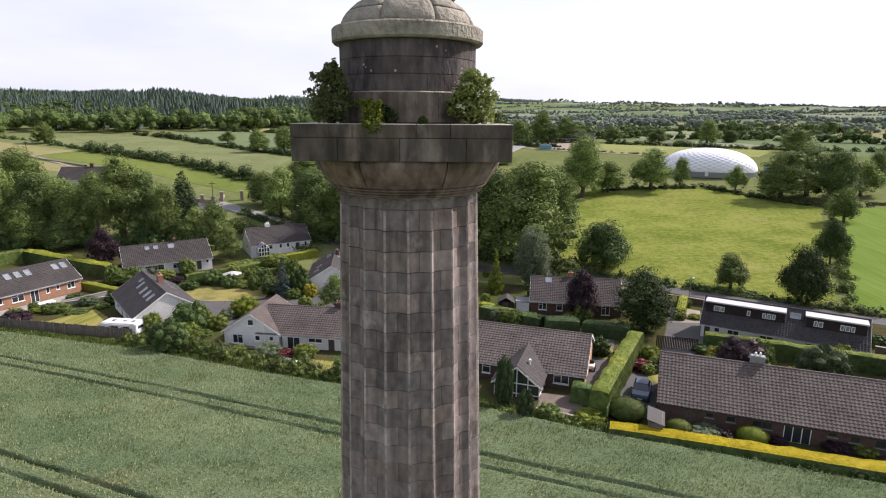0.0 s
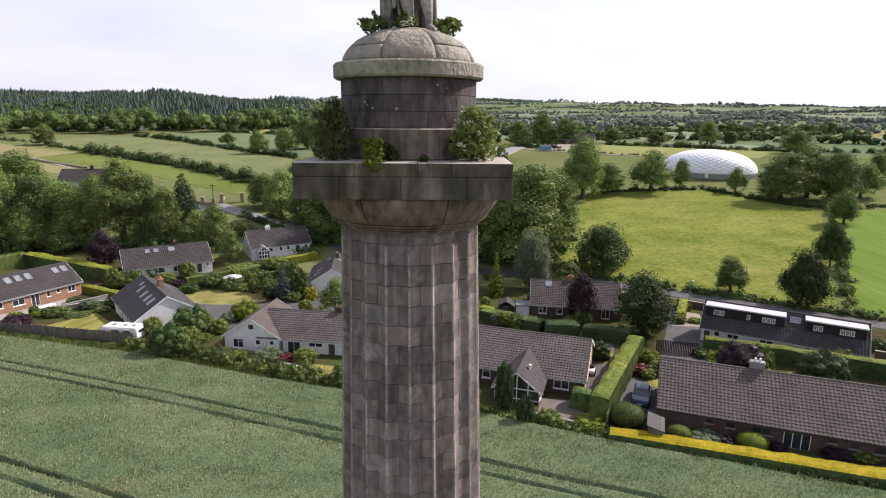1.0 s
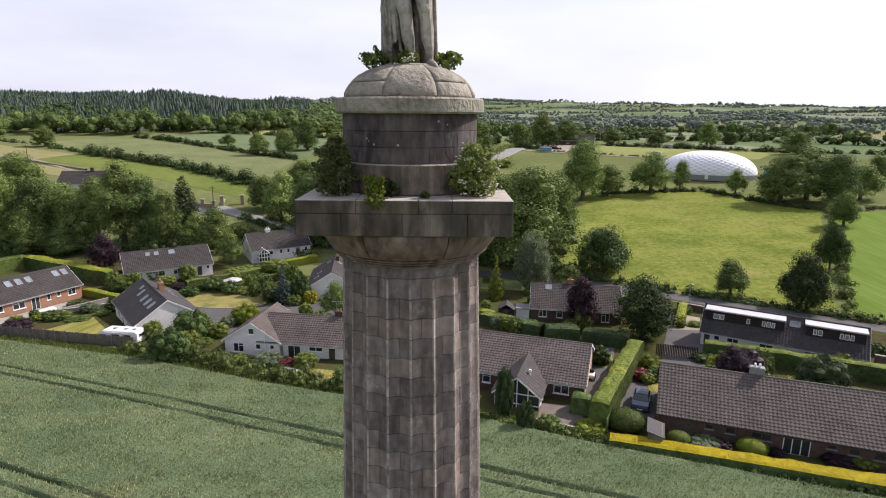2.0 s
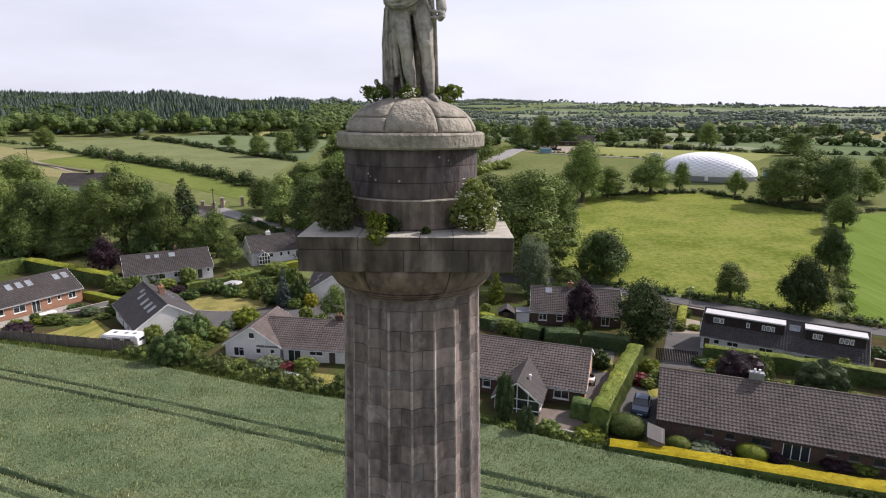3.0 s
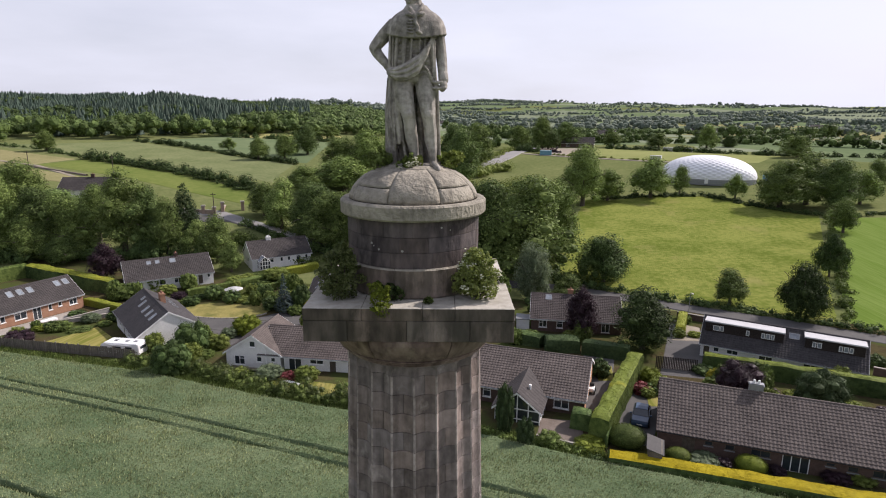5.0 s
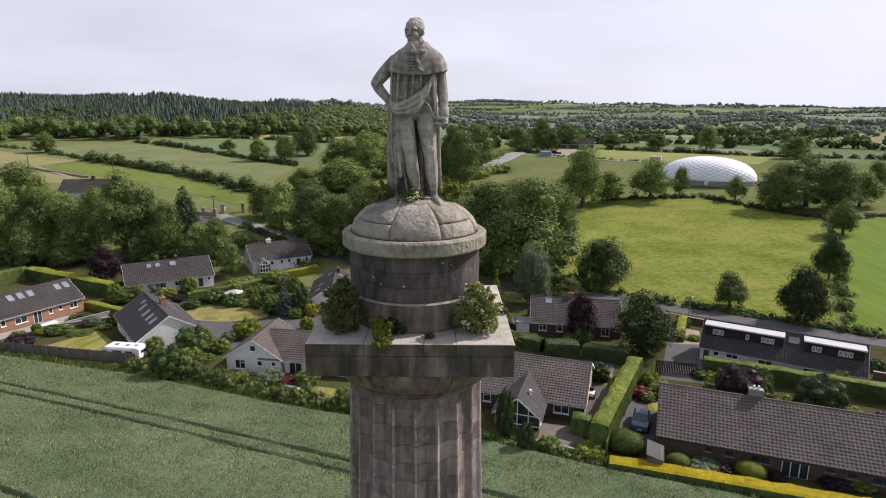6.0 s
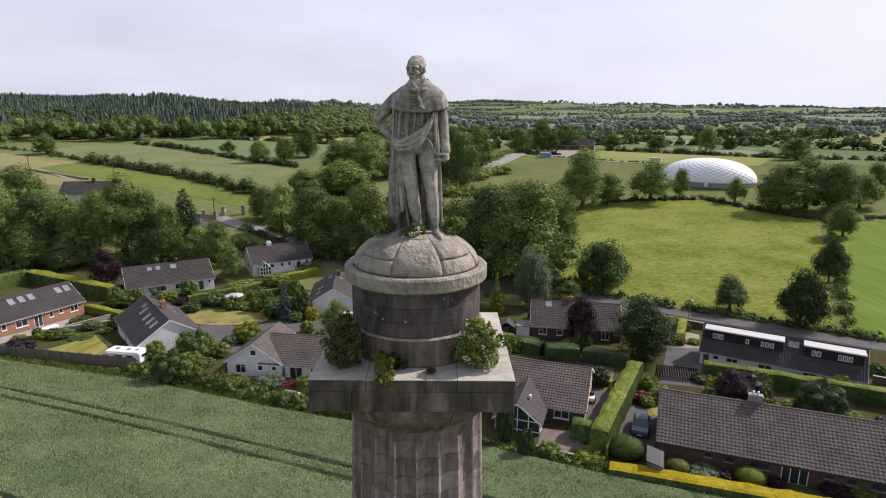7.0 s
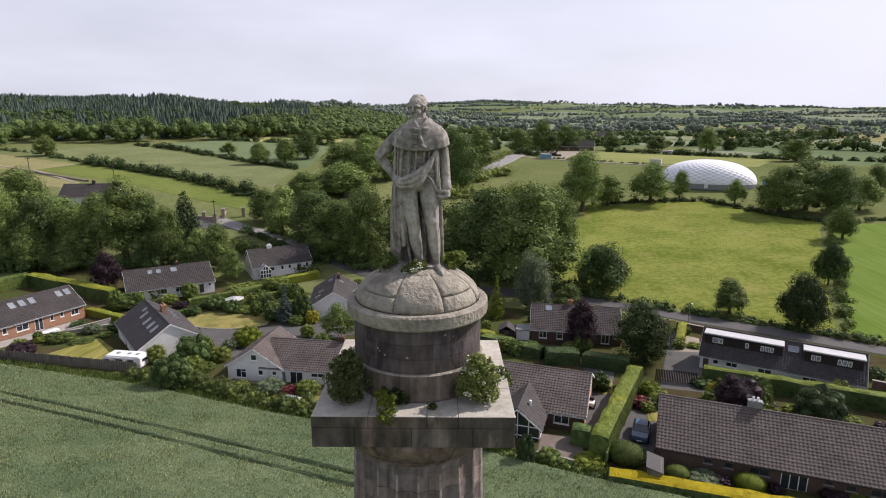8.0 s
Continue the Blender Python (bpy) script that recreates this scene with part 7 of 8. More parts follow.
# dark-roofed house behind, gable on
house(-16.6, 86.6, 98.0, 12.5, 8.2, 2.4, 4.9, (RD, RD, RD, RD), TILE_GREY, "house with dark brown roof and rooflights behind a round tree",
      [("back", 2.0, 3.2, 0.7, 2.0, "win"), ("left", 3.0, 4.4, 0.8, 2.0, "win")], lights=[(1, 3.0, 1.3, 0.8, 0.9), (1, 5.5, 1.6, 0.8, 0.9), (1, 9.0, 3.2, 0.7, 0.8), (1, 10.2, 3.0, 0.7, 0.8), (0, 8.5, 3.2, 0.8, 0.9)],
      stack=(9.2, 3.6, 4.4, 5.6, BRICK_BROWN, 0.7, 0.6, 1))

# brown brick bungalow with gabled garden room
brick_house, _ = house(0.7, 50.8, -17.5, 14.2, 9.8, 2.4, 4.95, (BB, TN, BB, BB), TILE_BROWN, "brown brick bungalow with tiled roof and garden room",
      [("front", 3.2, 4.1, 0.9, 2.0, "win"), ("front", 11.0, 12.6, 0.9, 2.1, "win"), ("right", 3.0, 3.9, 0.0, 2.0, "wood")])
por = glazed_porch(brick_house, 5.5, 10.1, -3.7, 0, 2.0, 3.75, roof_glass=False)
tiles_p = bmesh.new()
for s in (-1, 1):
    e, um = 7.8 + s * 2.6, 7.8
    prism(tiles_p, [(e, -4.0, 1.86), (um, -4.0, 3.86), (um, 2.6, 3.86), (e, 1.2, 1.86)], (0, 0, 0.09))
proof = part("porch_roof", tiles_p, TILE_GREY, brick_house)
for s in (0, 1):
    v, f = tile_slope(6.0, 2.6, 2.0, 0.6, 0.4, 0.03)
    v = np.stack([v[:, 1], v[:, 0], v[:, 2] + 1.96], 1) + np.array([5.2, -4.0, 0])
    if s:
        v[:, 0] = 15.6 - v[:, 0]
    v[:, 1] = np.minimum(v[:, 1], 2.4)
    t = from_arrays("tile_slope", v.tolist(), f.tolist(), TILE_GREY)
    t.parent = proof
    tagged(t, kind="stuff")
part("porch_ridge_cap", prism(bmesh.new(), [(7.68, -4.02, 3.95), (7.8, -4.02, 4.04), (7.92, -4.02, 3.95)], (0, 6.6, 0)), TILE_GREY, brick_house)
for s in (-1, 1):
    e = 7.8 + s * 2.6
    part("bargeboard", prism(bmesh.new(), [(e, -4.03, 1.74), (7.8, -4.03, 3.74), (7.8, -4.03, 3.95), (e, -4.03, 1.95)], (0, -0.03, 0)), WHITE, brick_house)
flue = bmesh.new()
tube(flue, (8.7, -1.6, 3.1), 0.10, (8.7, -1.6, 3.75), 0.10, 10)
tube(flue, (8.7, -1.6, 3.75), 0.17, (8.7, -1.6, 3.88), 0.13, 10)
part("flue", flue, WHITE, brick_house)

# large brown brick bungalow beside the yellow hedge
long_house, long_roof = house(19.8, 40.4, -19.0, 26, 8.9, 2.23, 5.2, (BB, BB, BB, BB), TILE_BROWN, "long brown brick bungalow with ribbed brown tile roof",
      [("front", 2.1, 3.2, 0.0, 2.1, "wood"), ("front", 4.0, 4.7, 1.2, 2.1, "dark"), ("front", 5.7, 6.5, 1.1, 2.1, "dark"), ("front", 7.8, 9.4, 1.0, 2.1, "dark"), ("front", 10.3, 12.4, 0.1, 2.15, "door"),
       ("front", 13.6, 14.3, 1.3, 2.1, "dark"), ("front", 15.2, 16.0, 1.1, 2.1, "dark"), ("front", 17.0, 18.6, 1.0, 2.1, "dark"), ("left", 3.0, 4.0, 0.0, 2.0, "wood")], barge=BRICK_BROWN,
      stack=(8.4, 4.75, 4.5, 5.95, LEAD, 1.2, 0.6, 2))

# dark chalet bungalow with two boarded dormers
chalet, ch_roof = house(34.2, 65.7, -29.5, 18.5, 6.4, 2.12, 4.88, (RD, RD, RD, RD), TILE_DARK, "white-walled chalet with dark roof and long boarded dormers",
      [("front", 0.4, 1.1, 0.2, 1.9, "wood"), ("front", 1.6, 2.3, 0.9, 1.8, "win"), ("front", 3.2, 4.6, 0.9, 1.8, "win"), ("front", 7, 8.6, 0.9, 1.8, "win"), ("front", 12, 13.6, 0.9, 1.8, "win")])
for u0, u1, wins in ((0.25, 9.5, ((1.2, 2.0), (2.05, 2.5), (5.2, 5.6), (7.0, 7.4), (7.5, 8.0), (8.1, 8.5))), (11.9, 18.2, ((12.7, 13.1), (13.2, 13.7), (15.5, 15.9), (16.0, 16.5), (16.6, 17.0)))):
    dm = part("dormer", a_box(u0, 1.25, 2.7, u1, 3.6, 4.62), DARK_WOOD, chalet, "dark boarded dormer with white flat roof")
    part("dormer_roof", a_box(u0 - 0.15, 0.95, 4.62, u1 + 0.15, 3.75, 4.80, bevel=0.02), PALE_FELT, dm)
    for i in range(int((4.6 - 3.3) / 0.16)):
        part("board", a_box(u0 + 0.02, 1.225, 3.3 + 0.16 * i, u1 - 0.02, 1.252, 3.3 + 0.16 * i + 0.145), DARK_WOOD, dm)
    for a, b in wins:
        wf = part("dormer_window", a_box(a, 1.19, 3.5, b, 1.22, 4.2), WHITE, dm)
        part("dormer_pane", a_box(a + 0.07, 1.175, 3.57, b - 0.07, 1.188, 4.13), ROOF_PANE, dm)
    part("dormer_trim", a_box(u0 - 0.05, 1.2, 3.06, u1 + 0.05, 1.3, 3.16), LEAD, dm)
rooflight(ch_roof, 6.4, 2.12, 4.88, 0, 10.7, 2.3, 1.2, 0.9)

# brown-roofed house behind the copper tree
house(12.4, 76.0, -8.1, 13.5, 8.4, 2.39, 4.98, (BB, BB, BB, BB), TILE_UMBER, "brown brick house with dark tiled roof behind the purple tree",
      [("front", 3.9, 4.8, 0.8, 1.9, "win"), ("front", 10.6, 11.8, 0.5, 1.9, "win"), ("front", 1.2, 2.4, 0.8, 1.9, "win")], lights=[(0, 2.6, 3.5, 1.0, 1.1)], stack=(6.0, 4.4, 4.6, 5.8, BRICK_RED, 0.8, 0.5, 1))

# far houses
house(-111.5, 150, 10, 14.5, 9, 2.4, 5.4, (RD, RD, RD, RD), TILE_GREY, "far white house with grey roof behind the wood", [("front", 8, 9.4, 0.9, 2.0, "win"), ("front", 11.5, 13, 0.9, 2.0, "win")], stack=(8.0, 4.5, 4.9, 6.4, BRICK_BROWN, 0.9, 0.6, 1))
house(66.5, 362, -14, 20, 10, 2.8, 6.4, (BB, RD, BB, BB), TILE_GREY, "far low clubhouse with broad grey roof beside the car park", [("front", 11, 13, 0.8, 2.3, "win"), ("front", 14, 16, 0.8, 2.3, "win"), ("front", 3, 5, 0.8, 2.3, "win"), ("front", 7, 8, 0.0, 2.1, "wood")])
for x, y, a, L in ((118, 520, -10, 24), (250, 620, 5, 40), (420, 700, -14, 20), (-22, 620, 20, 14), (182, 900, 0, 30), (96, 470, -5, 30)):
    house(x, y, a, L, 9, 3.0, 5.8, (RD, RD, RD, RD), TILE_GREY, "distant pale farm building among trees", [("front", 3, 5, 0.8, 2.2, "win"), ("front", 8, 10, 0.8, 2.2, "win")])

# ---- small shrubs filling the garden beds ----
CLEAR = [(-73.6, 64.0, 64.8, 23, 7.7), (-36.6, 70.1, 130.4, 14.4, 8.6), (-60.2, 91.9, 33.7, 15.3, 9.5), (-41.9, 107.0, 34.0, 12.7, 7.3), (-21.4, 58.3, 82.9, 7.8, 7.3), (-21.0, 58.5, -7.1, 13.5, 7.6), (-16.6, 86.6, 98.0, 12.5, 8.2)]
CLEAR += [(0.7, 50.8, -17.5, 14.2, 9.8), (5, 46, -17.5, 9, 5), (19.8, 40.4, -19.0, 26, 8.9), (34.2, 65.7, -29.5, 18.5, 6.4), (12.4, 76.0, -8.1, 13.5, 8.4), (-59, 64, 0, 12, 11), (-45, 80, -8, 13, 7), (-38.6, 66, 28, 24, 14), (15.4, 40, 68, 20, 5.5),
         (26, 58, 66, 24, 8), (14.2, 45.5, 68, 21, 4), (8.4, 41, -10, 5.5, 5), (-22.4, 52.2, -13, 10, 3.6), (-48, 60.5, -7, 8, 4), (-72, 64, 64.8, 23, 2.5)]


def is_clear(x, y, m=0.8):
    for hx, hy, ha, hl, hw in CLEAR:
        c, s = math.cos(radians(ha)), math.sin(radians(ha))
        u, v = (x - hx) * c + (y - hy) * s, -(x - hx) * s + (y - hy) * c
        if -m < u < hl + m and -m < v < hw + m:
            return False
    return True


rng_s = np.random.default_rng(77)
made = 0
while made < 120:
    x, y = rng_s.uniform(-64, 60), rng_s.uniform(40, 106)
    edge = 63.0 - 0.343 * (x + 66) + 4.5
    far_edge = 108 if x < 10 else 100 - 0.55 * (x - 10) - 4
    if y < edge or y > far_edge or not is_clear(x, y):
        continue
    w = rng_s.uniform(0.8, 2.3)
    plant_shrub(str(rng_s.choice(["mid", "light", "dark", "lime", "grey", "copper"], p=[0.32, 0.25, 0.16, 0.13, 0.09, 0.05])), round(x, 1), round(y, 1), w * rng_s.uniform(0.55, 0.95), w, made)
    made += 1

# ---- plants on the monument ----


def ledge_plant(name, x, y, z, lobes, leaf, label, n, size, seed, flowers=0, sprigs=0):
    """A self-sown plant: woody stems, single leaves and, where it blooms, flat flower heads."""
    rng = np.random.default_rng(seed)
    t = thing(name, pose(CX + x, CY + y, z), label, "plant")
    stems = bmesh.new()
    for lobe in lobes:
        tube(stems, (0, 0.05, 0.0), 0.018, (lobe[0], lobe[1], lobe[2]), 0.006, 5)
    part("stem", stems, BARK, t)
    L = list(lobes)
    for _ in range(sprigs):
        b = lobes[rng.integers(len(lobes))]
        d = ball_points(1, rng)[0]
        d[2] = abs(d[2]) * 1.2
        for k in range(3):
            r = b[3] * 0.28
            L.append((b[0] + d[0] * b[3] * (0.9 + 0.25 * k), b[1] + d[1] * b[4] * (0.9 + 0.25 * k), b[2] + d[2] * b[5] * (0.9 + 0.25 * k), r, r, r))
    v, f = crown_arrays(L, n, size, seed, core_scale=0.28, jitter=0.8)
    c = from_arrays("foliage", v.tolist(), f.tolist(), FOLIAGE[leaf])
    c.parent = t
    if flowers:
        fb = bmesh.new()
        for _ in range(flowers):
            b = lobes[rng.integers(len(lobes))]
            d = ball_points(1, rng)[0]
            d[1] = -abs(d[1])
            d[2] = d[2] * 0.7 + 0.2
            p = Vector((b[0] + d[0] * b[3], b[1] + d[1] * b[4], b[2] + d[2] * b[5])) * 1.02
            for _k in range(7):
                q = p + Vector(rng.normal(0, 0.022, 3).tolist())
                ellipsoid(fb, q, (0.020, 0.020, 0.011), 1)
        tagged(part("flower_head", fb, FLOWER, t), kind="stuff")
    return t


def bush_lobes(w, d, h, n, seed, lean=0.0):
    """Many small lobes filling an uneven bush of that width, depth and height."""
    rng = np.random.default_rng(seed)
    out = []
    for i in range(n):
        f = (i + 0.5) / n
        a = i * 2.399
        k = math.sin(math.pi * (0.22 + 0.74 * f)) ** 0.6
        r = w * rng.uniform(0.10, 0.17)
        out.append((math.cos(a) * (w / 2 * k - r) * rng.uniform(0.5, 1.05) + lean * f, math.sin(a) * (d / 2 * k - r * 0.6) * rng.uniform(0.4, 1.0), r * 0.6 + f * (h - r * 1.4), r, r, r * rng.uniform(0.8, 1.2)))
    return out


ledge_plant("elder_bush", -1.10, -1.08, 28.91, bush_lobes(0.84, 0.7, 0.86, 26, 11, 0.05), "brown", "dark olive bush growing on the stone ledge", 5200, 0.05, 201, 0, 40)
ledge_plant("elder_bush", 1.06, -1.02, 28.91, bush_lobes(0.80, 0.7, 0.80, 26, 12, -0.03), "elder", "leafy green bush with cream flower heads on the ledge", 5200, 0.052, 202, 26, 16)
ledge_plant("ledge_fern", -0.40, -1.50, 28.95, [(0.0, 0.0, 0.08, 0.15, 0.12, 0.14), (0.04, -0.06, -0.08, 0.12, 0.1, 0.12), (-0.06, 0.04, 0.2, 0.1, 0.1, 0.1)], "lime", "small yellow-green plant hanging over the ledge", 1100, 0.045, 203, 0, 7)
ledge_plant("ledge_weed", -0.30, -1.22, 28.91, [(0.0, 0.0, 0.14, 0.15, 0.1, 0.14), (0.14, 0.03, 0.10, 0.1, 0.08, 0.1)], "dark", "dark weed at the foot of the drum", 420, 0.06, 204, 0, 3)
ledge_plant("ledge_weed", 0.32, -1.34, 28.91, [(0.0, 0.0, 0.05, 0.07, 0.06, 0.06)], "mid", "small weed in a ledge joint", 110, 0.05, 205)
ledge_plant("ledge_weed", 1.52, -0.1, 28.9, [(0.0, 0.0, 0.06, 0.12, 0.12, 0.12), (0.08, 0, -0.08, 0.1, 0.12, 0.12)], "mid", "green weed trailing over the ledge edge", 260, 0.06, 206)
ledge_plant("dome_plant", -0.58, -0.05, 30.86, [(0.0, 0.0, 0.10, 0.17, 0.15, 0.13), (0.1, 0.0, 0.18, 0.12, 0.12, 0.1), (-0.08, 0.05, 0.16, 0.1, 0.1, 0.1)], "mid", "green plant rooted beside the statue", 620, 0.06, 207, 0, 5)
ledge_plant("dome_plant", -0.12, -0.40, 30.90, [(0.0, 0.0, 0.05, 0.14, 0.09, 0.08), (0.1, 0.0, 0.1, 0.09, 0.08, 0.08)], "mid", "low green plant at the statue's foot", 420, 0.05, 208, 6, 4)
ledge_plant("dome_plant", 0.58, 0.18, 30.85, [(0.0, 0.0, 0.10, 0.17, 0.15, 0.12), (0.14, 0.0, 0.2, 0.13, 0.12, 0.1), (-0.1, -0.02, 0.18, 0.12, 0.1, 0.1)], "light", "light green plant rooted behind the statue", 560, 0.08, 209, 0, 5)
ledge_plant("dome_plant", 0.12, -0.28, 30.92, [(0.0, 0.0, 0.08, 0.06, 0.06, 0.1)], "light", "small green weed between the statue's feet", 140, 0.05, 210)

# ---- white air dome by the pitch ----
dome_thing = thing("air_dome", pose(100.2, 223.5, ground_z(103.5, 221), 0, 0, -28), "white inflated sports dome with quilted panels", "sports dome")
vs, fs = [], []
NA, NB = 288, 60
for j in range(NB + 1):
    t = math.pi / 2 * j / NB
    for i in range(NA):
        a = 2 * math.pi * i / NA
        e = 1.0
        ca, sa = math.cos(a), math.sin(a)
        rx, ry = math.copysign(abs(ca) ** e, ca), math.copysign(abs(sa) ** e, sa)
        w = math.cos(t) ** 0.95
        puff = 0.17 * abs(math.sin(i * math.pi / 9 + j * math.pi / 6)) * abs(math.sin(i * math.pi / 9 - j * math.pi / 6)) * w
        vs.append((rx * (17.6 * w + puff), ry * (12.6 * w + puff), 1.4 + 8.6 * math.sin(t) ** 0.95 + puff))
for j in range(NB):
    for i in range(NA):
        k, k2 = j * NA + i, j * NA + (i + 1) % NA
        fs.append((k, k2, k2 + NA, k + NA))
fs.append(list(range(NB * NA, NB * NA + NA)))
shell = from_arrays("membrane", vs, fs, MEMBRANE, True)
shell.parent = dome_thing
skirt = bmesh.new()
ring_lo, ring_hi = [], []
for i in range(NA):
    a = 2 * math.pi * i / NA
    ca, sa = math.cos(a), math.sin(a)
    rx, ry = math.copysign(abs(ca) ** 1.0, ca), math.copysign(abs(sa) ** 1.0, sa)
    ring_lo.append(skirt.verts.new((rx * 17.7, ry * 12.7, -0.6)))
    ring_hi.append(skirt.verts.new((rx * 17.7, ry * 12.7, 1.5)))
for i in range(NA):
    skirt.faces.new((ring_lo[i], ring_lo[(i + 1) % NA], ring_hi[(i + 1) % NA], ring_hi[i]))
part("skirt", skirt, LEAD, dome_thing, "grey fence panels round the foot")
part("door", a_box(0.4, -12.95, 0, 1.6, -12.6, 2.2, bevel=0.05), WHITE, dome_thing)

# ---- timber fence along the crop ----
fence = thing("timber_fence", Matrix(), "weathered close-boarded timber fence along the crop", "fence")
fa, fb_ = Vector((-66, 65.6)), Vector((-41.4, 60.9))
fd = (fb_ - fa).normalized()
fn = Vector((-fd.y, fd.x))
flen = (fb_ - fa).length
post_mesh, board_mesh = None, None
for i in range(int(flen / 1.8) + 1):
    p = fa + fd * (i * 1.8)
    if post_mesh is None:
        o = mesh_object("post", a_box(-0.06, -0.06, -0.4, 0.06, 0.06, 1.62, bevel=0.01), FENCE)
        post_mesh = o.data
    else:
        o = new("post", post_mesh)
    o.parent = fence
    o.matrix_basis = Matrix.Translation((p.x, p.y, ground_z(p.x, p.y))) @ pose(0, 0, 0, 0, 0, math.degrees(math.atan2(fd.y, fd.x)))
for i in range(int(flen / 0.155)):
    p = fa + fd * (i * 0.155 + 0.07) + fn * (0.012 if i % 2 else -0.012)
    if board_mesh is None:
        o = mesh_object("board", a_box(-0.074, -0.011, 0.03, 0.074, 0.011, 1.45), FENCE)
        board_mesh = o.data
    else:
        o = new("board", board_mesh)
    o.parent = fence
    o.matrix_basis = Matrix.Translation((p.x, p.y, ground_z(p.x, p.y) + random.uniform(-0.03, 0.03))) @ pose(0, 0, 0, 0, 0, math.degrees(math.atan2(fd.y, fd.x)) + random.uniform(-2, 2))
for z in (0.35, 1.2):
    q0, q1 = fa + fn * 0.05, fb_ + fn * 0.05
    rl = bmesh.new()
    tube(rl, (q0.x, q0.y, ground_z(q0.x, q0.y) + z), 0.04, (q1.x, q1.y, ground_z(q1.x, q1.y) + z), 0.04, 4)
    part("rail", rl, FENCE, fence)

slat_fence = thing("slatted_fence", Matrix(), "dark slatted timber fence beside the drive", "fence")
sa_, sb_ = Vector((26.6, 60.8)), Vector((31.6, 59.4))
sd_ = (sb_ - sa_).normalized()
slat_mesh = None
for i in range(int((sb_ - sa_).length / 0.2)):
    p = sa_ + sd_ * (i * 0.2)
    if slat_mesh is None:
        o = mesh_object("slat", a_box(-0.075, -0.015, 0, 0.075, 0.015, 1.7), DARK_WOOD)
        slat_mesh = o.data
    else:
        o = new("slat", slat_mesh)
    o.parent = slat_fence
    o.matrix_basis = pose(p.x, p.y, ground_z(p.x, p.y), 0, 0, math.degrees(math.atan2(sd_.y, sd_.x)))


def low_wall(p0, p1, h, w, material, label):
    a, b = Vector(p0), Vector(p1)
    L = (b - a).length
    z = min(ground_z(*p0), ground_z(*p1))
    t = thing("garden_wall", pose(a.x, a.y, z, 0, 0, math.degrees(math.atan2((b - a).y, (b - a).x))), label, "wall")
    part("masonry", a_box(0, -w / 2, -0.5, L, w / 2, h, bevel=0.01), material, t)
    part("coping", a_box(-0.04, -w / 2 - 0.05, h, L + 0.04, w / 2 + 0.05, h + 0.07, bevel=0.01), PAVING, t)
    return t


low_wall((37.6, 83.2), (42.2, 80.2), 1.1, 0.25, BRICK_BROWN, "brown brick garden wall along the lane")
low_wall((53.2, 59.4), (60, 55.4), 1.1, 0.25, BRICK_BROWN, "brown brick garden wall beside the chalet")
low_wall((-64.5, 74.5), (-56.2, 79.6), 0.7, 0.3, PAVING, "low grey garden wall above the lawn")
kerb = thing("lawn_kerb", Matrix(), "broken pale kerb stones round the dry lawn", "kerb")
for i in range(22):
    a = radians(188 + 7.6 * i)
    px, py = -38.6 + 7.6 * math.cos(a) + 0.9 * math.sin(a), 84.0 + 4.3 * math.sin(a) - 0.9 * math.cos(a)
    k_ = part("kerb_stone", a_box(-0.42, -0.09, -0.1, 0.42, 0.09, 0.2, bevel=0.02), PAVING, kerb)
    k_.matrix_basis = pose(px, py, ground_z(px, py), 0, 0, math.degrees(math.atan2(4.3 * math.cos(a) + 0.9 * math.sin(a), -7.6 * math.sin(a) + 0.9 * math.cos(a))))


# ---- vehicles ----
def wheel(owner, x, y, r=0.31, w=0.2):
    tb = bmesh.new()
    tube(tb, (x, y - w / 2, r), r, (x, y + w / 2, r), r, 18)
    tyre = part("tyre", tb, RUBBER, owner)
    rb = bmesh.new()
    s = 1 if y > 0 else -1
    tube(rb, (x, y + s * (w / 2 - 0.01), r), r * 0.62, (x, y + s * (w / 2 + 0.012), r), r * 0.5, 14)
    part("rim", rb, LEAD, tyre)


def loft(bm, sections):
    """Skin over closed cross-sections given as lists of points."""
    rings = [[bm.verts.new(p) for p in s] for s in sections]
    n = len(rings[0])
    for a, b in zip(rings, rings[1:]):
        for i in range(n):
            bm.faces.new((a[i], a[(i + 1) % n], b[(i + 1) % n], b[i]))
    bm.faces.new(rings[0][::-1])
    bm.faces.new(rings[-1])
    bmesh.ops.recalc_face_normals(bm, faces=bm.faces)
    return bm


def section(x, w, z0, z1, top):
    """A rounded car section at x: half-width w at the sill, top half-width."""
    pts = [(w * 0.94, z0), (w, z0 + (z1 - z0) * 0.3), (w * 0.98, z0 + (z1 - z0) * 0.75), (top, z1)]
    return [(x, -a, z) for a, z in pts] + [(x, a, z) for a, z in pts[::-1]]


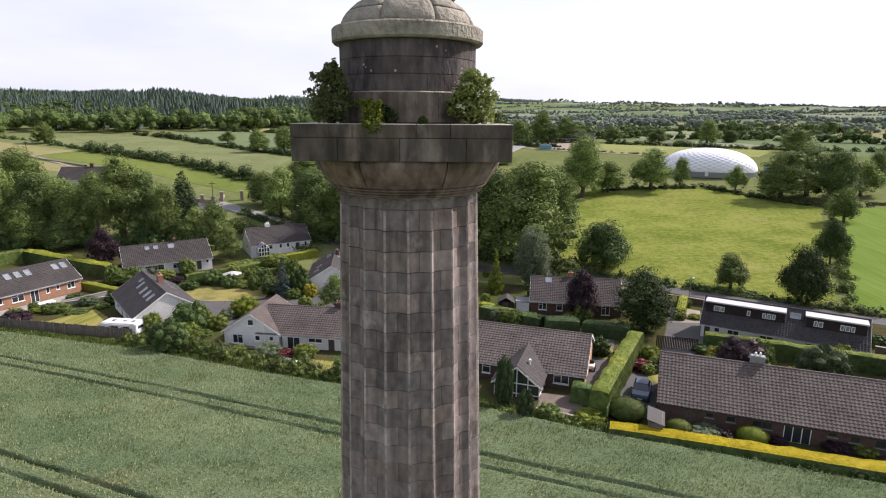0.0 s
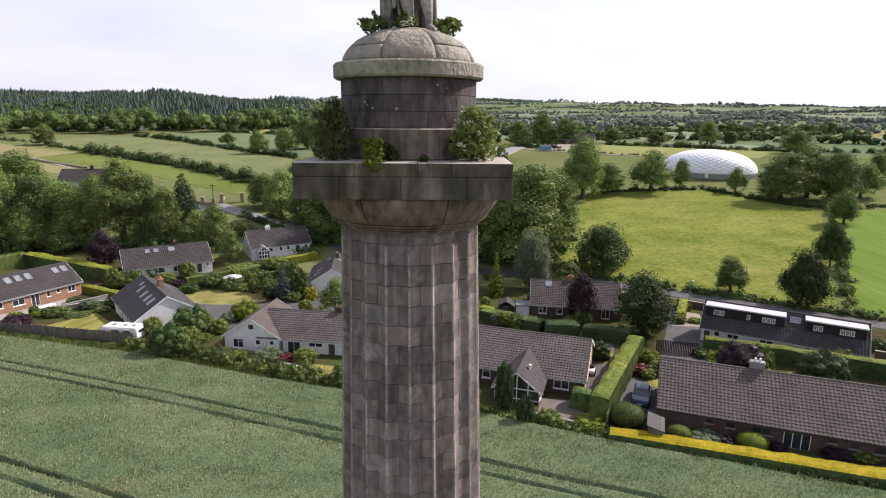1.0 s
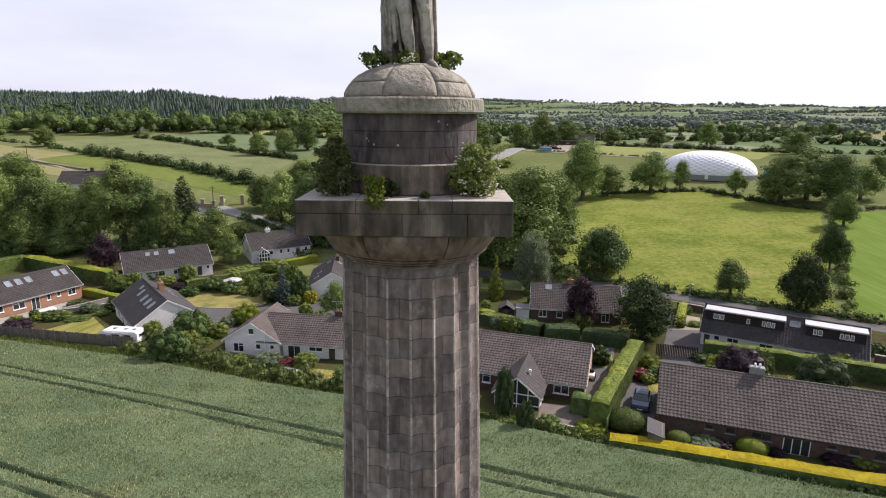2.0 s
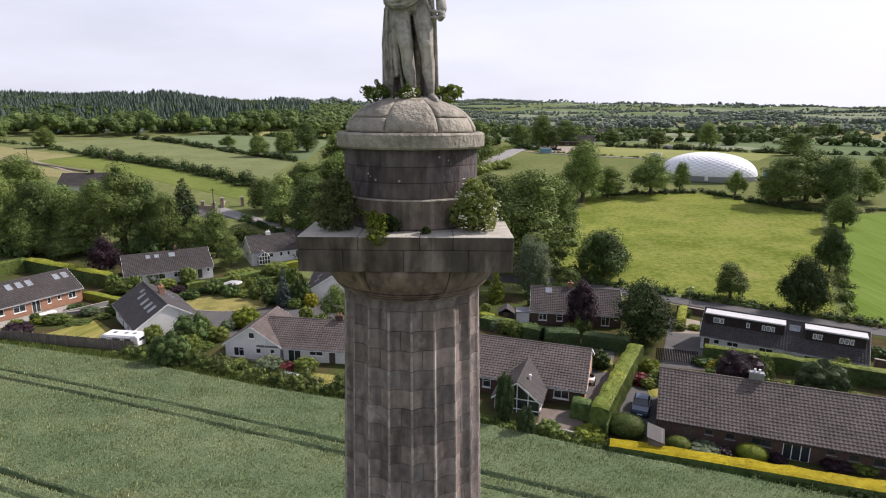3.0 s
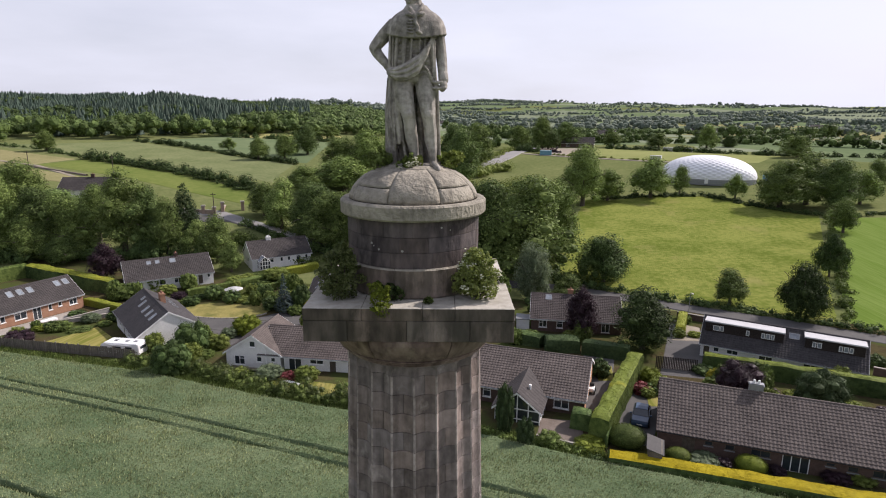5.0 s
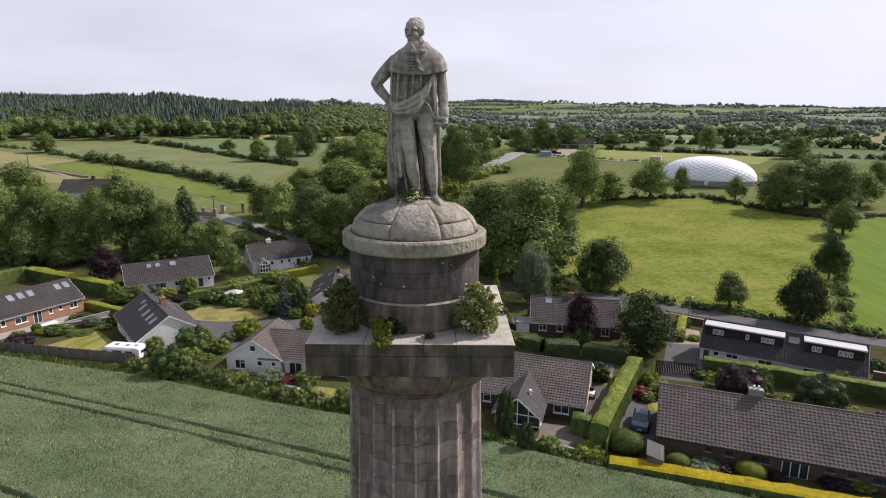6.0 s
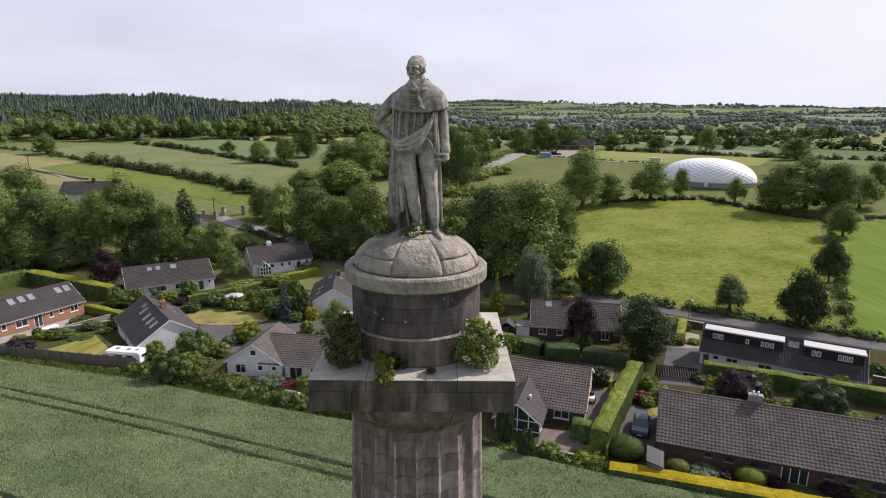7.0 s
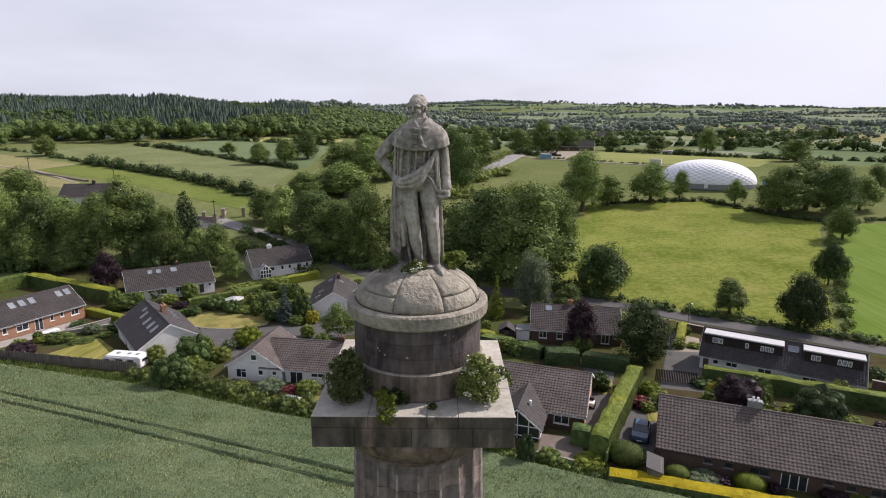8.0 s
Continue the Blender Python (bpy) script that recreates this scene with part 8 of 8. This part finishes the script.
def car(m, paint, label):
    t = thing("car", m, label, "car")
    body = bmesh.new()
    loft(body, [section(*s) for s in ((-2.05, 0.72, 0.35, 0.62, 0.6), (-1.95, 0.84, 0.24, 0.86, 0.74), (-1.2, 0.88, 0.2, 0.92, 0.8), (-0.7, 0.88, 0.2, 0.95, 0.82), (0.9, 0.88, 0.2, 0.96, 0.82), (1.75, 0.86, 0.24, 0.92, 0.76), (2.0, 0.74, 0.34, 0.7, 0.62))])
    part("body", body, paint, t, smooth=False)
    cab = bmesh.new()
    loft(cab, [section(*s) for s in ((-1.0, 0.78, 0.92, 0.96, 0.74), (-0.25, 0.77, 0.92, 1.36, 0.6), (0.85, 0.77, 0.92, 1.40, 0.6), (1.65, 0.74, 0.92, 0.98, 0.68))])
    part("windows", cab, PANE, t)
    rf = bmesh.new()
    loft(rf, [section(*s) for s in ((-0.3, 0.6, 1.34, 1.385, 0.52), (0.3, 0.62, 1.37, 1.435, 0.54), (0.95, 0.6, 1.36, 1.41, 0.52))])
    part("roof", rf, paint, t)
    for s in (-1, 1):
        part("headlight", a_box(-1.99, s * 0.62 - 0.13, 0.6, -1.88, s * 0.62 + 0.13, 0.74, bevel=0.03), WHITE, t)
        part("tail_light", a_box(1.90, s * 0.66 - 0.1, 0.62, 2.0, s * 0.66 + 0.1, 0.8, bevel=0.03), BRICK_RED, t)
        part("mirror", a_box(-0.82, s * 0.98 - 0.09, 0.93, -0.68, s * 0.98 + 0.09, 1.05, bevel=0.03), paint, t)
        for x in (-1.3, 1.3):
            wheel(t, x, s * 0.8)
    part("number_plate", a_box(-2.07, -0.26, 0.42, -2.045, 0.26, 0.53), WHITE, t)
    return t


car(pose(20.0, 45.9, ground_z(20, 46) + 0.09, 0, 0, 68), CAR_BLUE, "dark blue saloon car parked on the drive")

van = thing("motorhome", pose(-44.6, 63.5, ground_z(-44, 63) - 0.05, 0, 0, -8) @ Matrix.Diagonal((0.96, 0.9, 0.68, 1)), "white motorhome parked behind the fence", "motorhome")
vb = bmesh.new()
prof = [(-3.2, 0.5), (-3.2, 1.3), (-2.75, 1.75), (-2.6, 2.25), (-2.1, 2.62), (3.0, 2.72), (3.2, 2.5), (3.2, 0.45)]
prism(vb, [(x, -1.1, z) for x, z in prof], (0, 2.2, 0))
bmesh.ops.bevel(vb, geom=list(vb.edges), offset=0.08, segments=2, affect="EDGES")
part("body", vb, VAN_WHITE, van)
part("windscreen", prism(bmesh.new(), [(-3.16, -0.9, 1.34), (-3.16, 0.9, 1.34), (-2.74, 0.85, 1.8), (-2.74, -0.85, 1.8)], (-0.03, 0, 0.03)), PANE, van)
for s in (-1, 1):
    y0, y1 = (-1.125, -1.102) if s < 0 else (1.102, 1.125)
    for a, b, z0, z1 in ((-2.5, -1.6, 1.3, 1.85), (-0.9, 0.5, 1.45, 2.0), (1.2, 2.2, 1.45, 2.0)):
        part("window", a_box(a, y0, z0, b, y1, z1, bevel=0.01), PANE, van)
    part("side_stripe", a_box(-2.9, y0, 0.95, 3.0, y1, 1.12), LEAD, van)
    for x in (-2.1, 1.9):
        wheel(van, x, s * 0.98, 0.34, 0.22)
part("rear_window", a_box(3.2, -0.6, 1.5, 3.225, 0.6, 2.05), PANE, van)
for x in (-0.8, 0.9, 2.2):
    part("roof_vent", a_box(x - 0.25, -0.25, 2.64, x + 0.25, 0.25, 2.82, bevel=0.03), LEAD, van)
part("awning", a_box(-1.8, -1.24, 2.3, 2.2, -1.12, 2.42, bevel=0.02), VAN_WHITE, van)

# ---- gate piers by the mown field ----
for i, (x, y, h) in enumerate(((-69.6, 148.0, 2.2), (-66.3, 147.4, 2.2), (-65.3, 150.8, 2.6), (-60.6, 153.6, 2.4))):
    g = thing("gate_pier", pose(x, y, ground_z(x, y), 0, 0, 20), "square pale stone gate pier with capstone", "gate pier", "gate piers")
    part("shaft", a_box(-0.45, -0.45, -0.4, 0.45, 0.45, h, bevel=0.02), GATE_STONE, g)
    part("cap", a_box(-0.6, -0.6, h, 0.6, 0.6, h + 0.18, bevel=0.03), PAVING, g)
    cb = bmesh.new()
    prism(cb, [(-0.5, -0.5, h + 0.18), (0.5, -0.5, h + 0.18), (0.5, 0.5, h + 0.18), (-0.5, 0.5, h + 0.18)], (0, 0, 0.16))
    part("finial", cb, PAVING, g)
low_wall((-61.5, 76.4), (-57.6, 82.0), 0.9, 0.2, ROAD_PALE, "low grey rendered garden wall above the lawn")
low_wall((-69.6, 148.0), (-66.3, 147.4), 1.5, 0.4, GATE_STONE, "pale stone wall beside the gateway")
low_wall((-74.5, 150.0), (-69.6, 148.0), 1.2, 0.4, GATE_STONE, "low pale stone wall beside the gateway")
low_wall((-65.3, 150.8), (-66.8, 156.5), 1.2, 0.4, GATE_STONE, "low stone wall behind the gateway")

# ---- small things in the gardens and by the pitch ----
shed = thing("garden_shed", pose(7.4, 76.3, ground_z(8.5, 77), 0, 0, -8), "small brown timber garden shed", "shed")
part("wall", a_box(0, 0, -0.2, 2.4, 2.2, 1.8), DARK_WOOD, shed)
part("door", a_box(0.7, -0.03, 0, 1.5, 0.0, 1.7), BRICK_BROWN, shed)
part("roof", prism(bmesh.new(), [(-0.15, -0.2, 1.7), (1.2, -0.2, 2.5), (2.55, -0.2, 1.7), (2.55, -0.2, 1.62), (1.2, -0.2, 2.38), (-0.15, -0.2, 1.62)], (0, 2.6, 0)), TILE_GREY, shed)
lean = thing("lean_to", pose(10.2, 76.6, ground_z(11, 77), 0, 0, -8), "grey flat-roofed store beside the shed", "shed")
part("wall", a_box(0, 0, -0.2, 2.0, 2.2, 1.7), RENDER, lean)
part("roof", a_box(-0.1, -0.2, 1.7, 2.1, 2.3, 1.84), LEAD, lean)
kiosk = thing("timber_store", pose(18.7, 37.9, ground_z(18.9, 38), 0, 0, -19), "narrow timber store with pale grey roof beside the bungalow", "shed")
part("wall", a_box(-0.6, -1.2, -0.2, 0.6, 1.2, 1.7), FENCE, kiosk)
part("roof", prism(bmesh.new(), [(-0.75, -1.35, 1.95), (0.75, -1.35, 1.55), (0.75, -1.35, 1.63), (-0.75, -1.35, 2.03)], (0, 2.7, 0)), ASPHALT, kiosk)

parasol = thing("garden_parasol", pose(-39.6, 90.4, ground_z(-39.6, 90.4)), "white garden parasol over a patio", "parasol")
pp = bmesh.new()
tube(pp, (0, 0, 0), 0.03, (0, 0, 2.5), 0.03, 8)
part("pole", pp, LEAD, parasol)
pc = bmesh.new()
rim_ = [pc.verts.new((1.7 * math.cos(i * math.pi / 4), 1.7 * math.sin(i * math.pi / 4), 2.05)) for i in range(8)]
tip = pc.verts.new((0, 0, 2.55))
for i in range(8):
    pc.faces.new((rim_[i], rim_[(i + 1) % 8], tip))
bmesh.ops.solidify(pc, geom=list(pc.faces), thickness=0.03)
part("canopy", pc, VAN_WHITE, parasol)

bench = thing("garden_bench", pose(-18.6, 53.4, ground_z(-18.6, 53.4), 0, 0, -25), "white low garden bench on the lawn", "bench")
part("seat", a_box(-1.1, -0.22, 0.38, 1.1, 0.22, 0.45, bevel=0.01), WHITE, bench)
for x in (-0.9, 0.9):
    part("leg", a_box(x - 0.05, -0.18, 0, x + 0.05, 0.18, 0.38), WHITE, bench)

lounge = thing("garden_sofa", pose(-64.0, 76.2, ground_z(-64, 76.2), 0, 0, 64.8), "covered white garden seat against the brick wall", "seat")
part("cover", a_box(-1.3, -0.5, 0, 1.3, 0.5, 0.75, bevel=0.12), RENDER, lounge)

buggy = thing("ride_on_mower", pose(16.4, 52.6, ground_z(16.4, 52.6) + 0.08, 0, 0, 70), "small white ride-on mower on the side drive", "mower")
part("body", a_box(-0.6, -0.35, 0.25, 0.5, 0.35, 0.7, bevel=0.08), VAN_WHITE, buggy)
part("seat", a_box(0.1, -0.25, 0.7, 0.5, 0.25, 1.05, bevel=0.06), RUBBER, buggy)
for x in (-0.4, 0.4):
    for y in (-0.4, 0.4):
        wheel(buggy, x, y, 0.24, 0.14)


def street_lamp(x, y, h):
    t = thing("street_lamp", pose(x, y, ground_z(x, y)), "thin grey street lamp beside the lane", "street lamp")
    pb = bmesh.new()
    tube(pb, (0, 0, -0.2), 0.07, (0, 0, h), 0.045, 8)
    tube(pb, (0, 0, h), 0.04, (0, -0.7, h + 0.12), 0.035, 8)
    part("pole", pb, LEAD, t)
    part("lantern", a_box(-0.12, -1.15, h + 0.06, 0.12, -0.65, h + 0.2, bevel=0.04), WHITE, t)


street_lamp(40.5, 85.6, 3.7)


def utility_pole(x, y, h):
    t = thing("utility_pole", pose(x, y, ground_z(x, y)), "plain wooden utility pole in a field", "pole", "utility poles")
    pb = bmesh.new()
    tube(pb, (0, 0, -0.5), 0.14, (0, 0, h), 0.1, 8)
    part("pole", pb, BARK, t)
    part("crossarm", a_box(-0.8, -0.06, h - 0.6, 0.8, 0.06, h - 0.45), BARK, t)


for x, y in ((-135, 172), (-108, 172), (-64, 142)):
    utility_pole(x, y, 8)

for i, (x, y, a) in enumerate(((98.2, 279, -30), (122, 330, -30), (130, 322, -30))):
    d_ = thing("pitch_shelter", pose(x, y, ground_z(x, y), 0, 0, a), "small white players' shelter beside the pitch", "shelter", "pitch shelters")
    part("back", a_box(-2.6, 0.9, 0, 2.6, 1.05, 2.1), WHITE, d_)
    part("roof", a_box(-2.7, -0.5, 2.1, 2.7, 1.15, 2.25, bevel=0.03), WHITE, d_)
    for s in (-2.55, 2.45):
        part("end_panel", a_box(s, -0.4, 0, s + 0.1, 0.9, 2.1), WHITE, d_)

cont = thing("container", pose(47.6, 300, ground_z(47.6, 300), 0, 0, -10), "turquoise steel storage container by the access road", "container")
part("shell", a_box(-3, -1.2, 0, 3, 1.2, 2.5, bevel=0.04), BLUE_TARP, cont)
for i in range(14):
    part("rib", a_box(-2.8 + 0.42 * i, -1.26, 0.2, -2.62 + 0.42 * i, -1.2, 2.35), BLUE_TARP, cont)
for x, y, mt, lb, w in ((121, 217, BLUE_TARP, "blue covered machinery beside the dome", 4), (127, 221, MEMBRANE, "white covered trailer beside the dome", 6)):
    u_ = thing("covered_trailer", pose(x, y, ground_z(x, y), 0, 0, -26), lb, "trailer")
    part("cover", prism(bmesh.new(), [(-w / 2, -1.2, 0.7), (w / 2, -1.2, 0.7), (w / 2, -0.9, 2.5), (0, -0.7, 2.8), (-w / 2, -0.9, 2.4)], (0, 2.2, 0)), mt, u_)
    part("bed", a_box(-w / 2, -1.1, 0.45, w / 2, 1.1, 0.69), LEAD, u_)
    for s in (-1, 1):
        for xx in (-w / 4, w / 4):
            wheel(u_, xx, s * 1.0, 0.35, 0.2)


def aerial(x, y, z, label):
    t = thing("roof_aerial", pose(x, y, z), label, "aerial", "roof aerials")
    b = bmesh.new()
    tube(b, (0, 0, 0), 0.025, (0, 0, 1.5), 0.02, 6)
    part("mast", b, LEAD, t)
    b = bmesh.new()
    tube(b, (-0.6, 0, 1.45), 0.018, (0.6, 0, 1.45), 0.018, 6)
    for i in range(5):
        tube(b, (-0.5 + 0.25 * i, -0.25, 1.45), 0.012, (-0.5 + 0.25 * i, 0.25, 1.45), 0.012, 5)
    part("array", b, LEAD, t)


aerial(-14.6, 61.2, wing_zb + 5.28, "thin television aerial on the chimney")

# ---- boarded garden fences ----


def board_fence(p0, p1, h, label, rows=4):
    """Posts with horizontal boards between them."""
    a, b = Vector(p0), Vector(p1)
    L = (b - a).length
    f = thing("garden_fence", pose(a.x, a.y, min(ground_z(*p0), ground_z(*p1)), 0, 0, math.degrees(math.atan2((b - a).y, (b - a).x))), label, "fence")
    n = max(1, round(L / 1.6))
    for i in range(n + 1):
        part("post", a_box(L * i / n - 0.04, -0.04, -0.4, L * i / n + 0.04, 0.04, h + 0.06, bevel=0.008), FENCE, f)
    for k in range(rows):
        z = h * (k + 0.35) / rows
        part("board", a_box(0, -0.065, z, L, -0.043, z + h / rows * 0.82, bevel=0.004), FENCE, f)
    return f


board_fence((-27.2, 57.2), (-20.6, 55.4), 1.0, "low weathered boarded fence before the white bungalow")
low_wall((8.6, 41.5), (12.4, 40.0), 0.5, 0.18, PAVING, "low pale kerb wall at the patio edge")


def wall_climber(hx, hy, ang, u0, u1, h, seed, label):
    """A climbing plant spread over a house wall, with stems from the ground."""
    rng = np.random.default_rng(seed)
    t = thing("climbing_plant", pose(hx, hy, ground_z(hx, hy), 0, 0, ang), label, "plant")
    stems = bmesh.new()
    lobes = []
    for i in range(int((u1 - u0) * 7)):
        u, z = rng.uniform(u0, u1), h * rng.random() ** 0.7
        r = rng.uniform(0.16, 0.34)
        lobes.append((u, -0.12 - r * 0.4, max(0.15, z), r, r * 0.55, r))
    for i in range(3):
        u = u0 + (u1 - u0) * (i + 0.5) / 3
        tube(stems, (u, -0.1, -0.2), 0.03, (u + 0.2, -0.1, h * 0.8), 0.015, 5)
    part("stem", stems, BARK, t)
    v, f = crown_arrays(lobes, len(lobes) * 55, 0.15, seed, core_scale=0.6)
    c = from_arrays("foliage", v.tolist(), f.tolist(), FOLIAGE["mid"])
    c.parent = t
    return t


wall_climber(-60.2, 91.9, 33.7, 3.6, 6.2, 2.1, 301, "dark green climber on the white bungalow wall")
wall_climber(-60.2, 91.9, 33.7, 9.4, 11.2, 2.2, 302, "dark green climber beside the white bungalow window")
for rows_ in models.values():
    for m, _, _ in rows_:
        if m not in used:
            for o in (*m.children_recursive, m):
                bpy.data.objects.remove(o)
